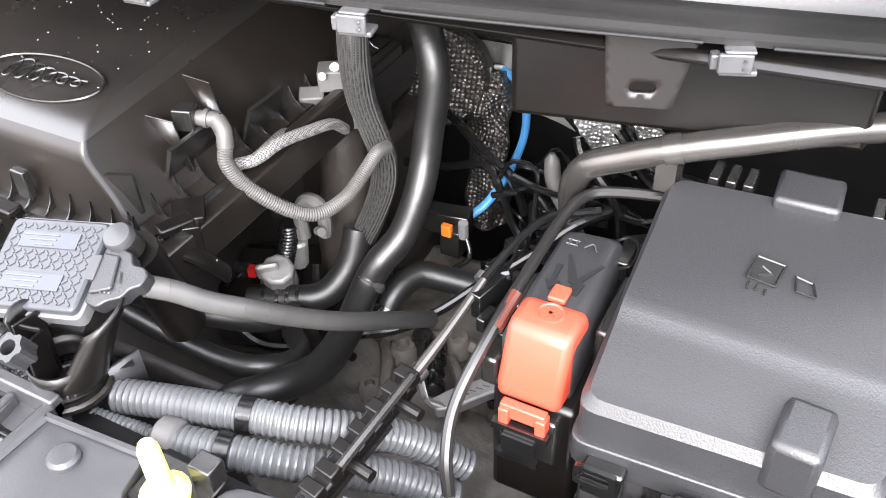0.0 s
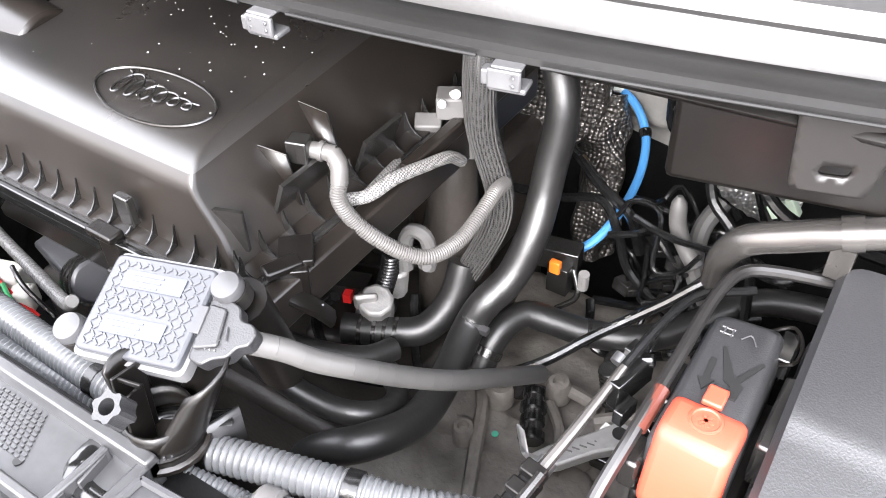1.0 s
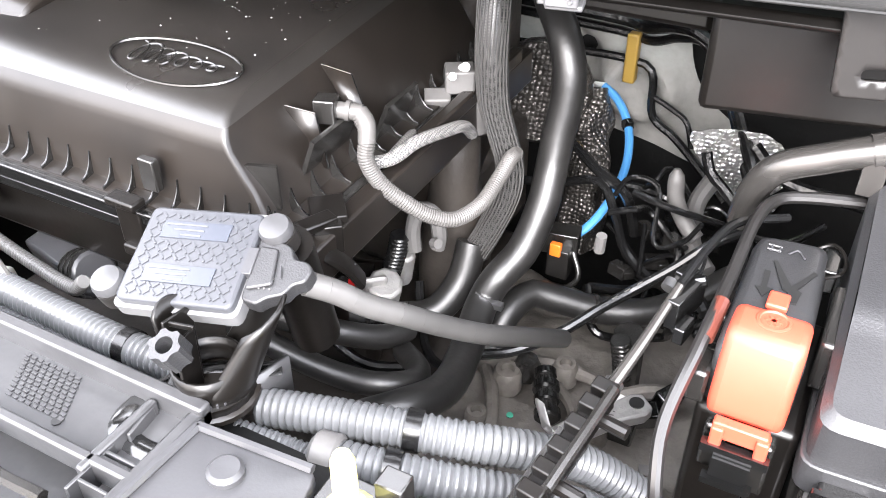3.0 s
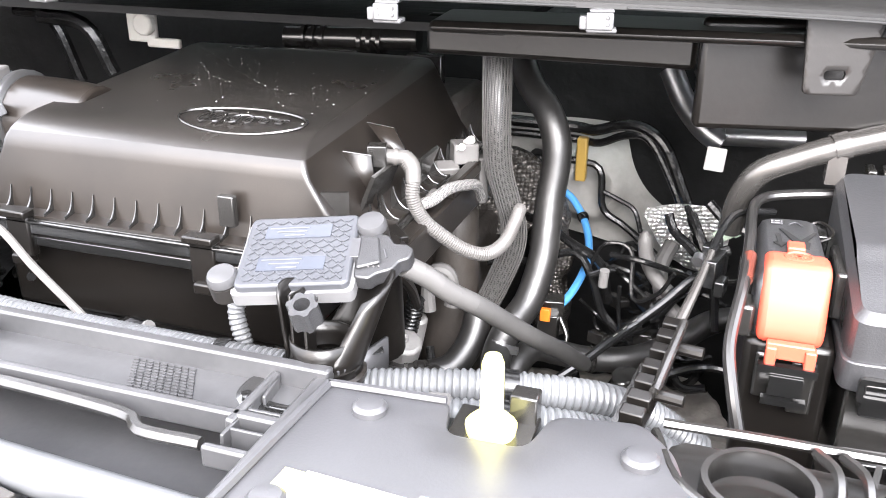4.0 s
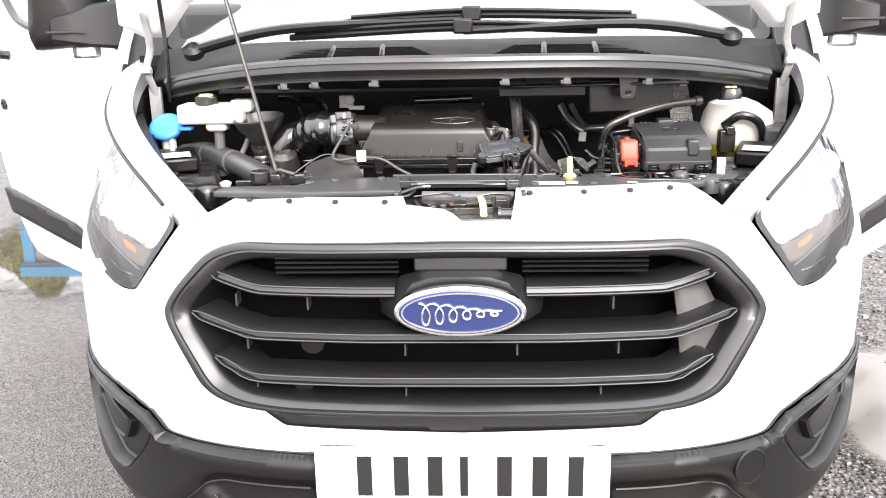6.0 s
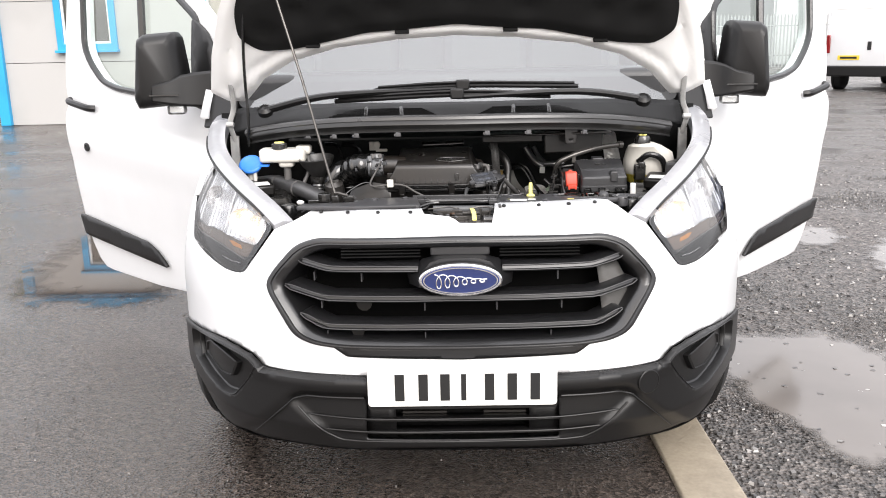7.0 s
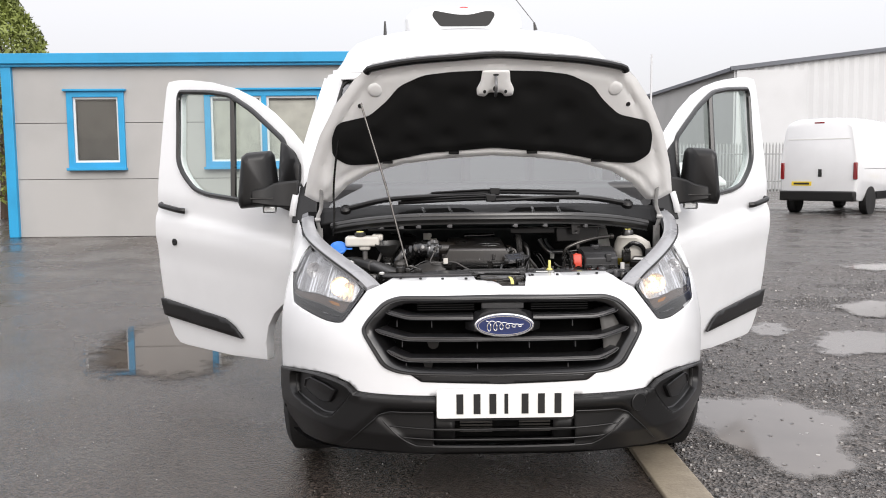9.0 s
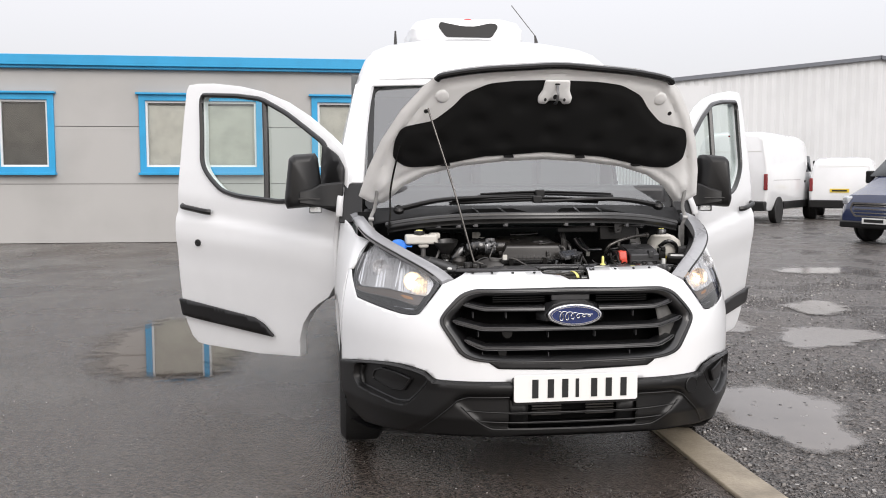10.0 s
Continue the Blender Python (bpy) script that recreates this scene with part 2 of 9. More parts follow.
def box(cx, cy, cz, sx, sy, sz, rz=0, rx=0, ry=0):
    v = [Vector((x * sx / 2, y * sy / 2, z * sz / 2)) for x in (-1, 1) for y in (-1, 1) for z in (-1, 1)]
    f = [(0, 1, 3, 2), (4, 6, 7, 5), (0, 4, 5, 1), (2, 3, 7, 6), (0, 2, 6, 4), (1, 5, 7, 3)]
    m = pose(cx, cy, cz, rx, ry, rz)
    return [m @ q for q in v], f


def lathe(profile, n=20, m=None, cap=True):
    """profile: (radius, height) pairs, turned round z."""
    v, f = [], []
    for r, z in profile:
        for i in range(n):
            a = 2 * math.pi * i / n
            v.append(Vector((r * math.cos(a), r * math.sin(a), z)))
    for k in range(len(profile) - 1):
        for i in range(n):
            j = (i + 1) % n
            f.append((k * n + i, k * n + j, (k + 1) * n + j, (k + 1) * n + i))
    if cap:
        f.append(tuple(range(n - 1, -1, -1)))
        f.append(tuple(range((len(profile) - 1) * n, len(profile) * n)))
    if m is not None:
        v = [m @ q for q in v]
    return v, f


def along(a, b):
    """A pose at a whose z points to b."""
    a, b = Vector(a), Vector(b)
    return Matrix.Translation(a) @ (b - a).to_track_quat("Z", "Y").to_matrix().to_4x4()


def rod(a, b, r, n=10, r2=None):
    h = (Vector(b) - Vector(a)).length
    return lathe([(r, 0), (r if r2 is None else r2, h)], n, along(a, b))


def spline(points, step):
    """Points along a smooth curve through the given ones."""
    p = [Vector(q) for q in points]
    p = [2 * p[0] - p[1]] + p + [2 * p[-1] - p[-2]]
    fine = []
    for i in range(1, len(p) - 2):
        for k in range(24):
            t = k / 24
            a, b, c, d = p[i - 1], p[i], p[i + 1], p[i + 2]
            fine.append(0.5 * (2 * b + (c - a) * t + (2 * a - 5 * b + 4 * c - d) * t * t + (3 * b - a - 3 * c + d) * t ** 3))
    fine.append(p[-2])
    out, left = [fine[0]], step
    for a, b in zip(fine, fine[1:]):
        d = (b - a).length
        pos = 0.0
        while d - pos >= left:
            pos += left
            out.append(a + (b - a) * (pos / d))
            left = step
        left -= d - pos
    if (out[-1] - fine[-1]).length > step * 0.3:
        out.append(fine[-1])
    return out


def sweep(points, r, n=12, step=0.012, cap=True, flat=1.0):
    """A tube through the points. r: a radius or a function of (length along, share of the way)."""
    p = spline(points, step)
    v, f = [], []
    up = Vector((0, 0, 1))
    total = step * (len(p) - 1)
    for i, q in enumerate(p):
        tan = (p[min(i + 1, len(p) - 1)] - p[max(i - 1, 0)]).normalized()
        if i == 0:
            side = tan.cross(up if abs(tan.z) < 0.9 else Vector((0, 1, 0))).normalized()
        side = (side - tan * side.dot(tan)).normalized()
        other = tan.cross(side)
        rad = r(i * step, i * step / max(total, 1e-6)) if callable(r) else r
        for k in range(n):
            a = 2 * math.pi * k / n
            v.append(q + side * (rad * math.cos(a)) + other * (rad * flat * math.sin(a)))
    for i in range(len(p) - 1):
        for k in range(n):
            j = (k + 1) % n
            f.append((i * n + k, i * n + j, (i + 1) * n + j, (i + 1) * n + k))
    if cap:
        f.append(tuple(range(n - 1, -1, -1)))
        f.append(tuple(range((len(p) - 1) * n, len(p) * n)))
    return v, f


def ribbed(r, pitch, depth):
    return lambda s, u: r - depth * (0.5 + 0.5 * math.cos(2 * math.pi * s / pitch)) ** 2


def rounded(poly, r, k=4):
    """The outline with its corners rounded."""
    out, n = [], len(poly)
    for i in range(n):
        a, b, c = (Vector(poly[(i + j) % n]) for j in (-1, 0, 1))
        d1, d2 = min(r, (a - b).length * 0.45), min(r, (c - b).length * 0.45)
        s, e = b + (a - b).normalized() * d1, b + (c - b).normalized() * d2
        for j in range(k + 1):
            t = j / k
            q = s * (1 - t) ** 2 + b * 2 * t * (1 - t) + e * t * t
            out.append((q.x, q.y))
    return out


def both(half):
    """A closed outline from its right half, given from the top middle to the bottom middle."""
    return list(half) + [(-x, y) for x, y in reversed(half) if abs(x) > 1e-6]


def inside(poly, x, y):
    hit = False
    for (x1, y1), (x2, y2) in zip(poly, poly[1:] + poly[:1]):
        if (y1 > y) != (y2 > y) and x < (x2 - x1) * (y - y1) / (y2 - y1) + x1:
            hit = not hit
    return hit


def dense(poly, step):
    out = []
    for (x1, y1), (x2, y2) in zip(poly, poly[1:] + poly[:1]):
        k = max(1, int(math.hypot(x2 - x1, y2 - y1) / step))
        out += [(x1 + (x2 - x1) * i / k, y1 + (y2 - y1) * i / k) for i in range(k)]
    return out


def sheet(outer, f, step, holes=()):
    """A fine triangle sheet inside an outline in (u, v), laid into space by f(u, v)."""
    loops = [dense(list(q), step) for q in (outer, *holes)]
    pts, edges = [], []
    for q in loops:
        k = len(pts)
        pts += q
        edges += [(k + i, k + (i + 1) % len(q)) for i in range(len(q))]
    edge = np.array(pts)
    us, vs = [p[0] for p in outer], [p[1] for p in outer]
    row = 0
    v = min(vs) + step * 0.5
    while v < max(vs):
        u = min(us) + step * (0.5 + 0.5 * (row % 2))
        while u < max(us):
            if inside(loops[0], u, v) and not any(inside(h, u, v) for h in loops[1:]) and np.min(np.hypot(edge[:, 0] - u, edge[:, 1] - v)) > step * 0.45:
                pts.append((u, v))
            u += step
        v += step * 0.87
        row += 1
    co, _, tri, *_ = plane_geometry.delaunay_2d_cdt([Vector(p) for p in pts], edges, [], 0, 1e-7)
    keep = []
    for t in tri:
        cx, cy = sum(co[i].x for i in t) / len(t), sum(co[i].y for i in t) / len(t)
        p, q, r = (co[i] for i in t)
        if abs((q.x - p.x) * (r.y - p.y) - (q.y - p.y) * (r.x - p.x)) < 0.01 * step * step:
            continue
        if inside(loops[0], cx, cy) and not any(inside(h, cx, cy) for h in loops[1:]):
            keep.append(tuple(t))
    used = sorted({i for t in keep for i in t})
    at = {i: k for k, i in enumerate(used)}
    return [Vector(f(co[i].x, co[i].y)) for i in used], [tuple(at[i] for i in t) for t in keep]


def prism(outline, depth, m=None):
    """A flat plate: the outline in x, y, from z = 0 to depth."""
    n = len(outline)
    v = [Vector((x, y, 0)) for x, y in outline] + [Vector((x, y, depth)) for x, y in outline]
    f = [tuple(range(n - 1, -1, -1)), tuple(range(n, 2 * n))] + [(i, (i + 1) % n, n + (i + 1) % n, n + i) for i in range(n)]
    if m is not None:
        v = [m @ q for q in v]
    return v, f


def frame_ring(outer, inner, depth, m=None):
    """A plate with a hole; both outlines have the same number of points."""
    n = len(outer)
    v = [Vector((x, y, z)) for z in (0, depth) for o in (outer, inner) for x, y in o]
    f = []
    for i in range(n):
        j = (i + 1) % n
        f += [(i, j, n + j, n + i), (2 * n + i, 3 * n + i, 3 * n + j, 2 * n + j), (i, 2 * n + i, 2 * n + j, j), (n + i, n + j, 3 * n + j, 3 * n + i)]
    if m is not None:
        v = [m @ q for q in v]
    return v, f


def loft(rings, cap=True):
    n = len(rings[0])
    v = [Vector(p) for r in rings for p in r]
    f = []
    for k in range(len(rings) - 1):
        for i in range(n):
            j = (i + 1) % n
            f.append((k * n + i, k * n + j, (k + 1) * n + j, (k + 1) * n + i))
    if cap:
        f += [tuple(range(n - 1, -1, -1)), tuple(range((len(rings) - 1) * n, len(rings) * n))]
    return v, f


def grid(fn, us, vs):
    v = [Vector(fn(a, b)) for b in vs for a in us]
    n = len(us)
    return v, [(k * n + i, k * n + i + 1, (k + 1) * n + i + 1, (k + 1) * n + i) for k in range(len(vs) - 1) for i in range(n - 1)]


def table(pairs):
    xs, ys = [p[0] for p in pairs], [p[1] for p in pairs]
    return lambda x: float(np.interp(x, xs, ys))


def lerp(a, b, n):
    return [a + (b - a) * i / (n - 1) for i in range(n)]


def oval(a, b, n=40):
    return [(a * math.cos(2 * math.pi * i / n), b * math.sin(2 * math.pi * i / n)) for i in range(n)]


FRONT = Matrix(((1, 0, 0, 0), (0, 0, 1, 0), (0, 1, 0, 0), (0, 0, 0, 1)))   # x, y, depth -> x, depth, z

# ---------------------------------------------------------------- ground
def wet_ground(name, color, rough_lo, rough_hi, scale, bump, dist, wet_scale=0.35, stones=0.0, chips=0.6):
    m = bpy.data.materials.new(name)
    m.use_nodes = True
    t = m.node_tree
    b = t.nodes["Principled BSDF"]
    co = t.nodes.new("ShaderNodeTexCoord")
    vo = t.nodes.new("ShaderNodeTexVoronoi")
    vo.inputs["Scale"].default_value = scale
    n1 = t.nodes.new("ShaderNodeTexNoise")
    n1.inputs["Scale"].default_value, n1.inputs["Detail"].default_value = scale * 0.35, 8
    n2 = t.nodes.new("ShaderNodeTexNoise")
    n2.inputs["Scale"].default_value, n2.inputs["Detail"].default_value = wet_scale, 9
    for n in (vo, n1, n2):
        t.links.new(co.outputs["Object"], n.inputs["Vector"])
    wet = t.nodes.new("ShaderNodeMapRange")
    wet.inputs["From Min"].default_value, wet.inputs["From Max"].default_value = 0.38, 0.62
    t.links.new(n2.outputs["Fac"], wet.inputs["Value"])
    rr = t.nodes.new("ShaderNodeMapRange")
    rr.inputs["To Min"].default_value, rr.inputs["To Max"].default_value = rough_hi, rough_lo
    t.links.new(wet.outputs[0], rr.inputs["Value"])
    t.links.new(rr.outputs[0], b.inputs["Roughness"])
    cr = t.nodes.new("ShaderNodeValToRGB")
    cr.color_ramp.elements[0].position, cr.color_ramp.elements[1].position = 0.3, 0.75
    cr.color_ramp.elements[0].color = (*[c * 0.62 for c in color], 1)
    cr.color_ramp.elements[1].color = (*[c * (1.45 + stones) for c in color], 1)
    t.links.new(n1.outputs["Fac"], cr.inputs[0])
    mx = t.nodes.new("ShaderNodeMix")
    mx.data_type = "RGBA"
    mx.blend_type = "MULTIPLY"
    mx.inputs[0].default_value = chips
    t.links.new(cr.outputs[0], mx.inputs[6])
    chip = t.nodes.new("ShaderNodeSeparateColor")
    t.links.new(vo.outputs["Color"], chip.inputs[0])
    cm = t.nodes.new("ShaderNodeMapRange")
    cm.inputs["To Min"].default_value, cm.inputs["To Max"].default_value = 0.15, 1.7
    t.links.new(chip.outputs[0], cm.inputs["Value"])
    t.links.new(cm.outputs[0], mx.inputs[7])
    dk = t.nodes.new("ShaderNodeMapRange")
    dk.inputs["To Min"].default_value, dk.inputs["To Max"].default_value = 1.75, 0.3
    t.links.new(n2.outputs["Fac"], dk.inputs["Value"])
    sc = t.nodes.new("ShaderNodeVectorMath")
    sc.operation = "SCALE"
    t.links.new(mx.outputs[2], sc.inputs[0])
    t.links.new(dk.outputs[0], sc.inputs["Scale"])
    t.links.new(sc.outputs[0], b.inputs["Base Color"])
    bp = t.nodes.new("ShaderNodeBump")
    bp.inputs["Strength"].default_value, bp.inputs["Distance"].default_value = bump, dist
    t.links.new(vo.outputs["Distance"], bp.inputs["Height"])
    t.links.new(bp.outputs[0], b.inputs["Normal"])
    return m


ASPHALT = wet_ground("wet_asphalt", (0.05, 0.0405, 0.0345), 0.07, 0.34, 110, 0.65, 0.006, 0.8, 0.3, 0.8)
GRAVEL = wet_ground("wet_gravel", (0.066, 0.058, 0.053), 0.13, 0.5, 60, 1.0, 0.022, 0.9, 0.8, 0.9)
CONCRETE = material("worn_concrete", (0.34, 0.29, 0.22), 0.55, bump=0.4, scale=60, vary=0.25, stain=0.45, stain_scale=4)


def stone_chips():
    m = material("wet_stone", (0.12, 0.115, 0.11), 0.35, vary=0.3, scale=80)
    t = m.node_tree
    geo = t.nodes.new("ShaderNodeNewGeometry")
    cr = t.nodes.new("ShaderNodeValToRGB")
    cr.color_ramp.elements[0].color, cr.color_ramp.elements[1].color = (0.03, 0.029, 0.03, 1), (0.42, 0.40, 0.38, 1)
    e = cr.color_ramp.elements.new(0.66)
    e.color = (0.085, 0.078, 0.074, 1)
    t.links.new(geo.outputs["Random Per Island"], cr.inputs[0])
    t.links.new(cr.outputs[0], t.nodes["Principled BSDF"].inputs["Base Color"])
    return m


STONE = stone_chips()

ground = tagged(part("ground", grid(lambda x, y: (x, y, 0), lerp(-260, 260, 27), lerp(-120, 400, 27)), ASPHALT, fix=False),
                "wet dark asphalt yard reaching the horizon", "ground", kind="structure")
gravel_edge = [(0.87, -14), (0.88, -4), (0.87, 2), (0.9, 9), (2.6, 15), (3.2, 22), (40, 24), (40, -14)]
tagged(part("gravel_yard", sheet(gravel_edge, lambda u, v: (u, v, 0.004 + 0.006 * noise.noise((u * 2, v * 2, 0)) * min(1, max(0, (u - 0.95) * 4))), 0.9), GRAVEL, fix=False),
       "broken wet tarmac and gravel yard with puddles", "gravel", kind="structure")
tagged(part("edging_strip", box(0.775, -2.0, 0.004, 0.2, 22, 0.024), CONCRETE, bevel=0.008), "worn pale concrete edging strip flush in the tarmac", "kerb", kind="structure")


def soft_water(mud, rough, spec):
    m = material("puddle_water", mud, rough, vary=0.12, scale=2, stain=0.15, stain_scale=1.5, spec=spec)
    t = m.node_tree
    b, out = t.nodes["Principled BSDF"], t.nodes["Material Output"]
    at = t.nodes.new("ShaderNodeAttribute")
    at.attribute_name = "depth"
    co = t.nodes.new("ShaderNodeTexCoord")
    ns = t.nodes.new("ShaderNodeTexNoise")
    ns.inputs["Scale"].default_value, ns.inputs["Detail"].default_value = 9, 9
    t.links.new(co.outputs["Object"], ns.inputs["Vector"])
    ad = t.nodes.new("ShaderNodeMath")
    ad.operation = "MULTIPLY_ADD"
    ad.inputs[1].default_value, ad.inputs[2].default_value = 0.9, -0.45
    t.links.new(ns.outputs["Fac"], ad.inputs[0])
    sm = t.nodes.new("ShaderNodeMath")
    t.links.new(at.outputs["Fac"], sm.inputs[0])
    t.links.new(ad.outputs[0], sm.inputs[1])
    mr = t.nodes.new("ShaderNodeMapRange")
    mr.inputs["From Min"].default_value, mr.inputs["From Max"].default_value = 0.1, 0.5
    t.links.new(sm.outputs[0], mr.inputs["Value"])
    tr = t.nodes.new("ShaderNodeBsdfTransparent")
    mx = t.nodes.new("ShaderNodeMixShader")
    t.links.new(mr.outputs[0], mx.inputs[0])
    t.links.new(tr.outputs[0], mx.inputs[1])
    t.links.new(b.outputs[0], mx.inputs[2])
    t.links.new(mx.outputs[0], out.inputs[0])
    return m


WATER = soft_water((0.15, 0.134, 0.122), 0.13, 0.35)
CLEAR_WATER = soft_water((0.06, 0.047, 0.038), 0.025, 0.5)


def puddle(outline, label, z=0.012, fade=0.45, water=WATER):
    rim = rounded(outline, 0.6, 5)
    wob = [(x + 0.1 * noise.noise((x * 3, y * 3, 1)), y + 0.14 * noise.noise((x * 3, y * 3, 7))) for x, y in dense(rim, 0.08)]
    ob = part("puddle", sheet(wob, lambda u, v: (u, v, z), 0.1), water, fix=False)
    edge = np.array(wob)
    at = ob.data.attributes.new("depth", "FLOAT", "POINT")
    for i, v in enumerate(ob.data.vertices):
        at.data[i].value = min(1.0, float(np.min(np.hypot(edge[:, 0] - v.co.x, edge[:, 1] - v.co.y))) / fade)
    tagged(ob, label, "puddle", group="puddles", kind="structure")


puddle([(-2.9, 2.9), (-2.4, 2.2), (-1.7, 2.2), (-1.45, 3.3), (-1.8, 4.6), (-2.5, 5.1), (-3.0, 4.2)], "shallow puddle on asphalt mirroring the building", 0.005, 0.6, CLEAR_WATER)
puddle([(-5.5, 7.0), (-4.9, 6.5), (-4.3, 5.3), (-4.9, 5.0), (-6.2, 5.8)], "shallow puddle on the asphalt yard", 0.005, 1.1, CLEAR_WATER)
puddle([(1.06, 1.22), (1.14, 1.64), (1.46, 1.82), (1.72, 1.72), (1.96, 1.56), (1.99, 1.23), (1.87, 0.80), (1.66, 0.45), (1.40, 0.28), (1.19, 0.40), (1.17, 0.70), (1.08, 0.95)], "brown rain puddle in the gravel", 0.012, 0.2)
puddle([(2.62, 3.36), (2.92, 3.62), (3.4, 3.66), (3.75, 3.2), (2.97, 2.68), (2.48, 2.66)], "rain puddle in broken tarmac", 0.012, 0.22)
puddle([(3.6, 4.95), (3.84, 5.2), (4.35, 5.26), (4.15, 4.4), (3.6, 4.08), (3.38, 4.4)], "rain puddle in broken tarmac", 0.012, 0.25)
puddle([(2.16, 3.56), (2.5, 4.13), (2.80, 4.05), (2.79, 3.64), (2.42, 3.36)], "small rain puddle in broken tarmac", 0.012, 0.2)
puddle([(5.0, 8.2), (6.6, 8.4), (6.3, 7.4), (5.1, 7.3)], "rain puddle in the gravel yard")

rng = random.Random(5)
rock_v, rock_f = [], []
for i in range(21000):
    x = 0.9 + 5.2 * rng.random() ** 1.3
    y = -1.6 + 9.5 * rng.random() ** 1.2
    s = 0.004 + 0.013 * rng.random() ** 2.6
    if i > 18000:
        x, y, s = -4.5 + 5.2 * rng.random(), -1.6 + 8 * rng.random() ** 1.3, 0.0015 + 0.003 * rng.random() ** 2
    k = len(rock_v)
    a = rng.random() * 6.3
    for j in range(5):
        rr = s * (0.7 + 0.6 * rng.random())
        rock_v.append((x + rr * math.cos(a + j * 1.2566), y + rr * math.sin(a + j * 1.2566), 0.002))
    top = 0.004 + s * (0.35 + 0.4 * rng.random())
    for j in range(5):
        px, py, _ = rock_v[k + j]
        rr = 0.5 + 0.3 * rng.random()
        rock_v.append((x + (px - x) * rr, y + (py - y) * rr, top * (0.85 + 0.3 * rng.random())))
    rock_f += [(k + j, k + (j + 1) % 5, k + 5 + (j + 1) % 5, k + 5 + j) for j in range(5)] + [tuple(range(k + 5, k + 10))]
tagged(part("loose_gravel", (rock_v, rock_f), STONE, smooth=20, fix=False), "scattered wet grey gravel stones on tarmac", "gravel", kind="stuff")

# ---------------------------------------------------------------- office building
CLAD = material("pale_grey_cladding", (0.41, 0.405, 0.395), 0.5, bump=0.05, scale=50, vary=0.04, stain=0.1, stain_scale=0.8)
SKYBLUE = material("light_blue_trim", (0.02, 0.32, 0.6), 0.4, vary=0.06, stain=0.12, stain_scale=2)
BLIND = material("pale_blind", (0.84, 0.81, 0.75), 0.6, vary=0.08, scale=20, stain=0.2)
# Low tone that puts the unlit room's dimness into the colour.
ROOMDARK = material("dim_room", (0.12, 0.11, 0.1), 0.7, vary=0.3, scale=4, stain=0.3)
UPVC = material("white_window_frame", (0.75, 0.75, 0.74), 0.4)
BW, BX0, BX1, BH = 14.4, -8.6, 1.5, 3.42
WINDOWS = [(-7.48, -6.34, False), (-4.74, -2.36, True), (-1.38, 0.6, True)]
WZ0, WZ1 = 1.38, 2.92
JOINTS = [0.0, 1.165, 2.29, BH]
office = thing("office_building", "single-storey grey panelled office building with light blue trim", "building", ((BX0 + BX1) / 2, BW + 4, 0))
for z0, z1 in zip(JOINTS, JOINTS[1:]):
    outline = [(BX0, z0 + 0.006), (BX1, z0 + 0.006), (BX1, z1 - 0.006), (BX0, z1 - 0.006)]
    cuts = sorted((x0, x1) for x0, x1, _ in WINDOWS)
    lo, hi = max(z0, WZ0), min(z1, WZ1)
    xs = BX0
    slabs = []
    if hi - lo > 0.02:
        for x0, x1 in cuts:
            slabs.append((xs, x0, z0, z1))
            if lo - z0 > 0.02:
                slabs.append((x0, x1, z0, lo))
            if z1 - hi > 0.02:
                slabs.append((x0, x1, hi, z1))
            xs = x1
        slabs.append((xs, BX1, z0, z1))
    else:
        slabs.append((BX0, BX1, z0, z1))
    geo = group(*[box((a + b) / 2, BW + 0.06, (c + d) / 2, b - a, 0.12, d - c - (0.012 if (c, d) == (z0, z1) else 0.012)) for a, b, c, d in slabs])
    pieces("wall_panel", geo, CLAD, office, "pale grey insulated wall panel")
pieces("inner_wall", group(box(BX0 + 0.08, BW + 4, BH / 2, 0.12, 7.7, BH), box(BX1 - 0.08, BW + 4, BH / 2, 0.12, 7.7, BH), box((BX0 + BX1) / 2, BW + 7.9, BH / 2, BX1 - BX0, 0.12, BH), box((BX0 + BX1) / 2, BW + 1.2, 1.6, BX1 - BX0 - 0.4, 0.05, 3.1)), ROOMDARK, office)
part("roof", box((BX0 + BX1) / 2, BW + 4, BH + 0.1, BX1 - BX0 + 0.3, 8.2, 0.12), GREY_PLASTIC, office)
part("fascia", merge(box((BX0 + BX1) / 2, BW - 0.1, BH + 0.13, BX1 - BX0 + 0.4, 0.16, 0.2), box((BX0 + BX1) / 2, BW - 0.07, BH + 0.01, BX1 - BX0 + 0.36, 0.1, 0.07)), SKYBLUE, office, "light blue fascia board", bevel=0.01)
part("corner_post", box(BX0 - 0.03, BW - 0.02, BH / 2, 0.2, 0.14, BH), SKYBLUE, office, "light blue corner trim", bevel=0.01)
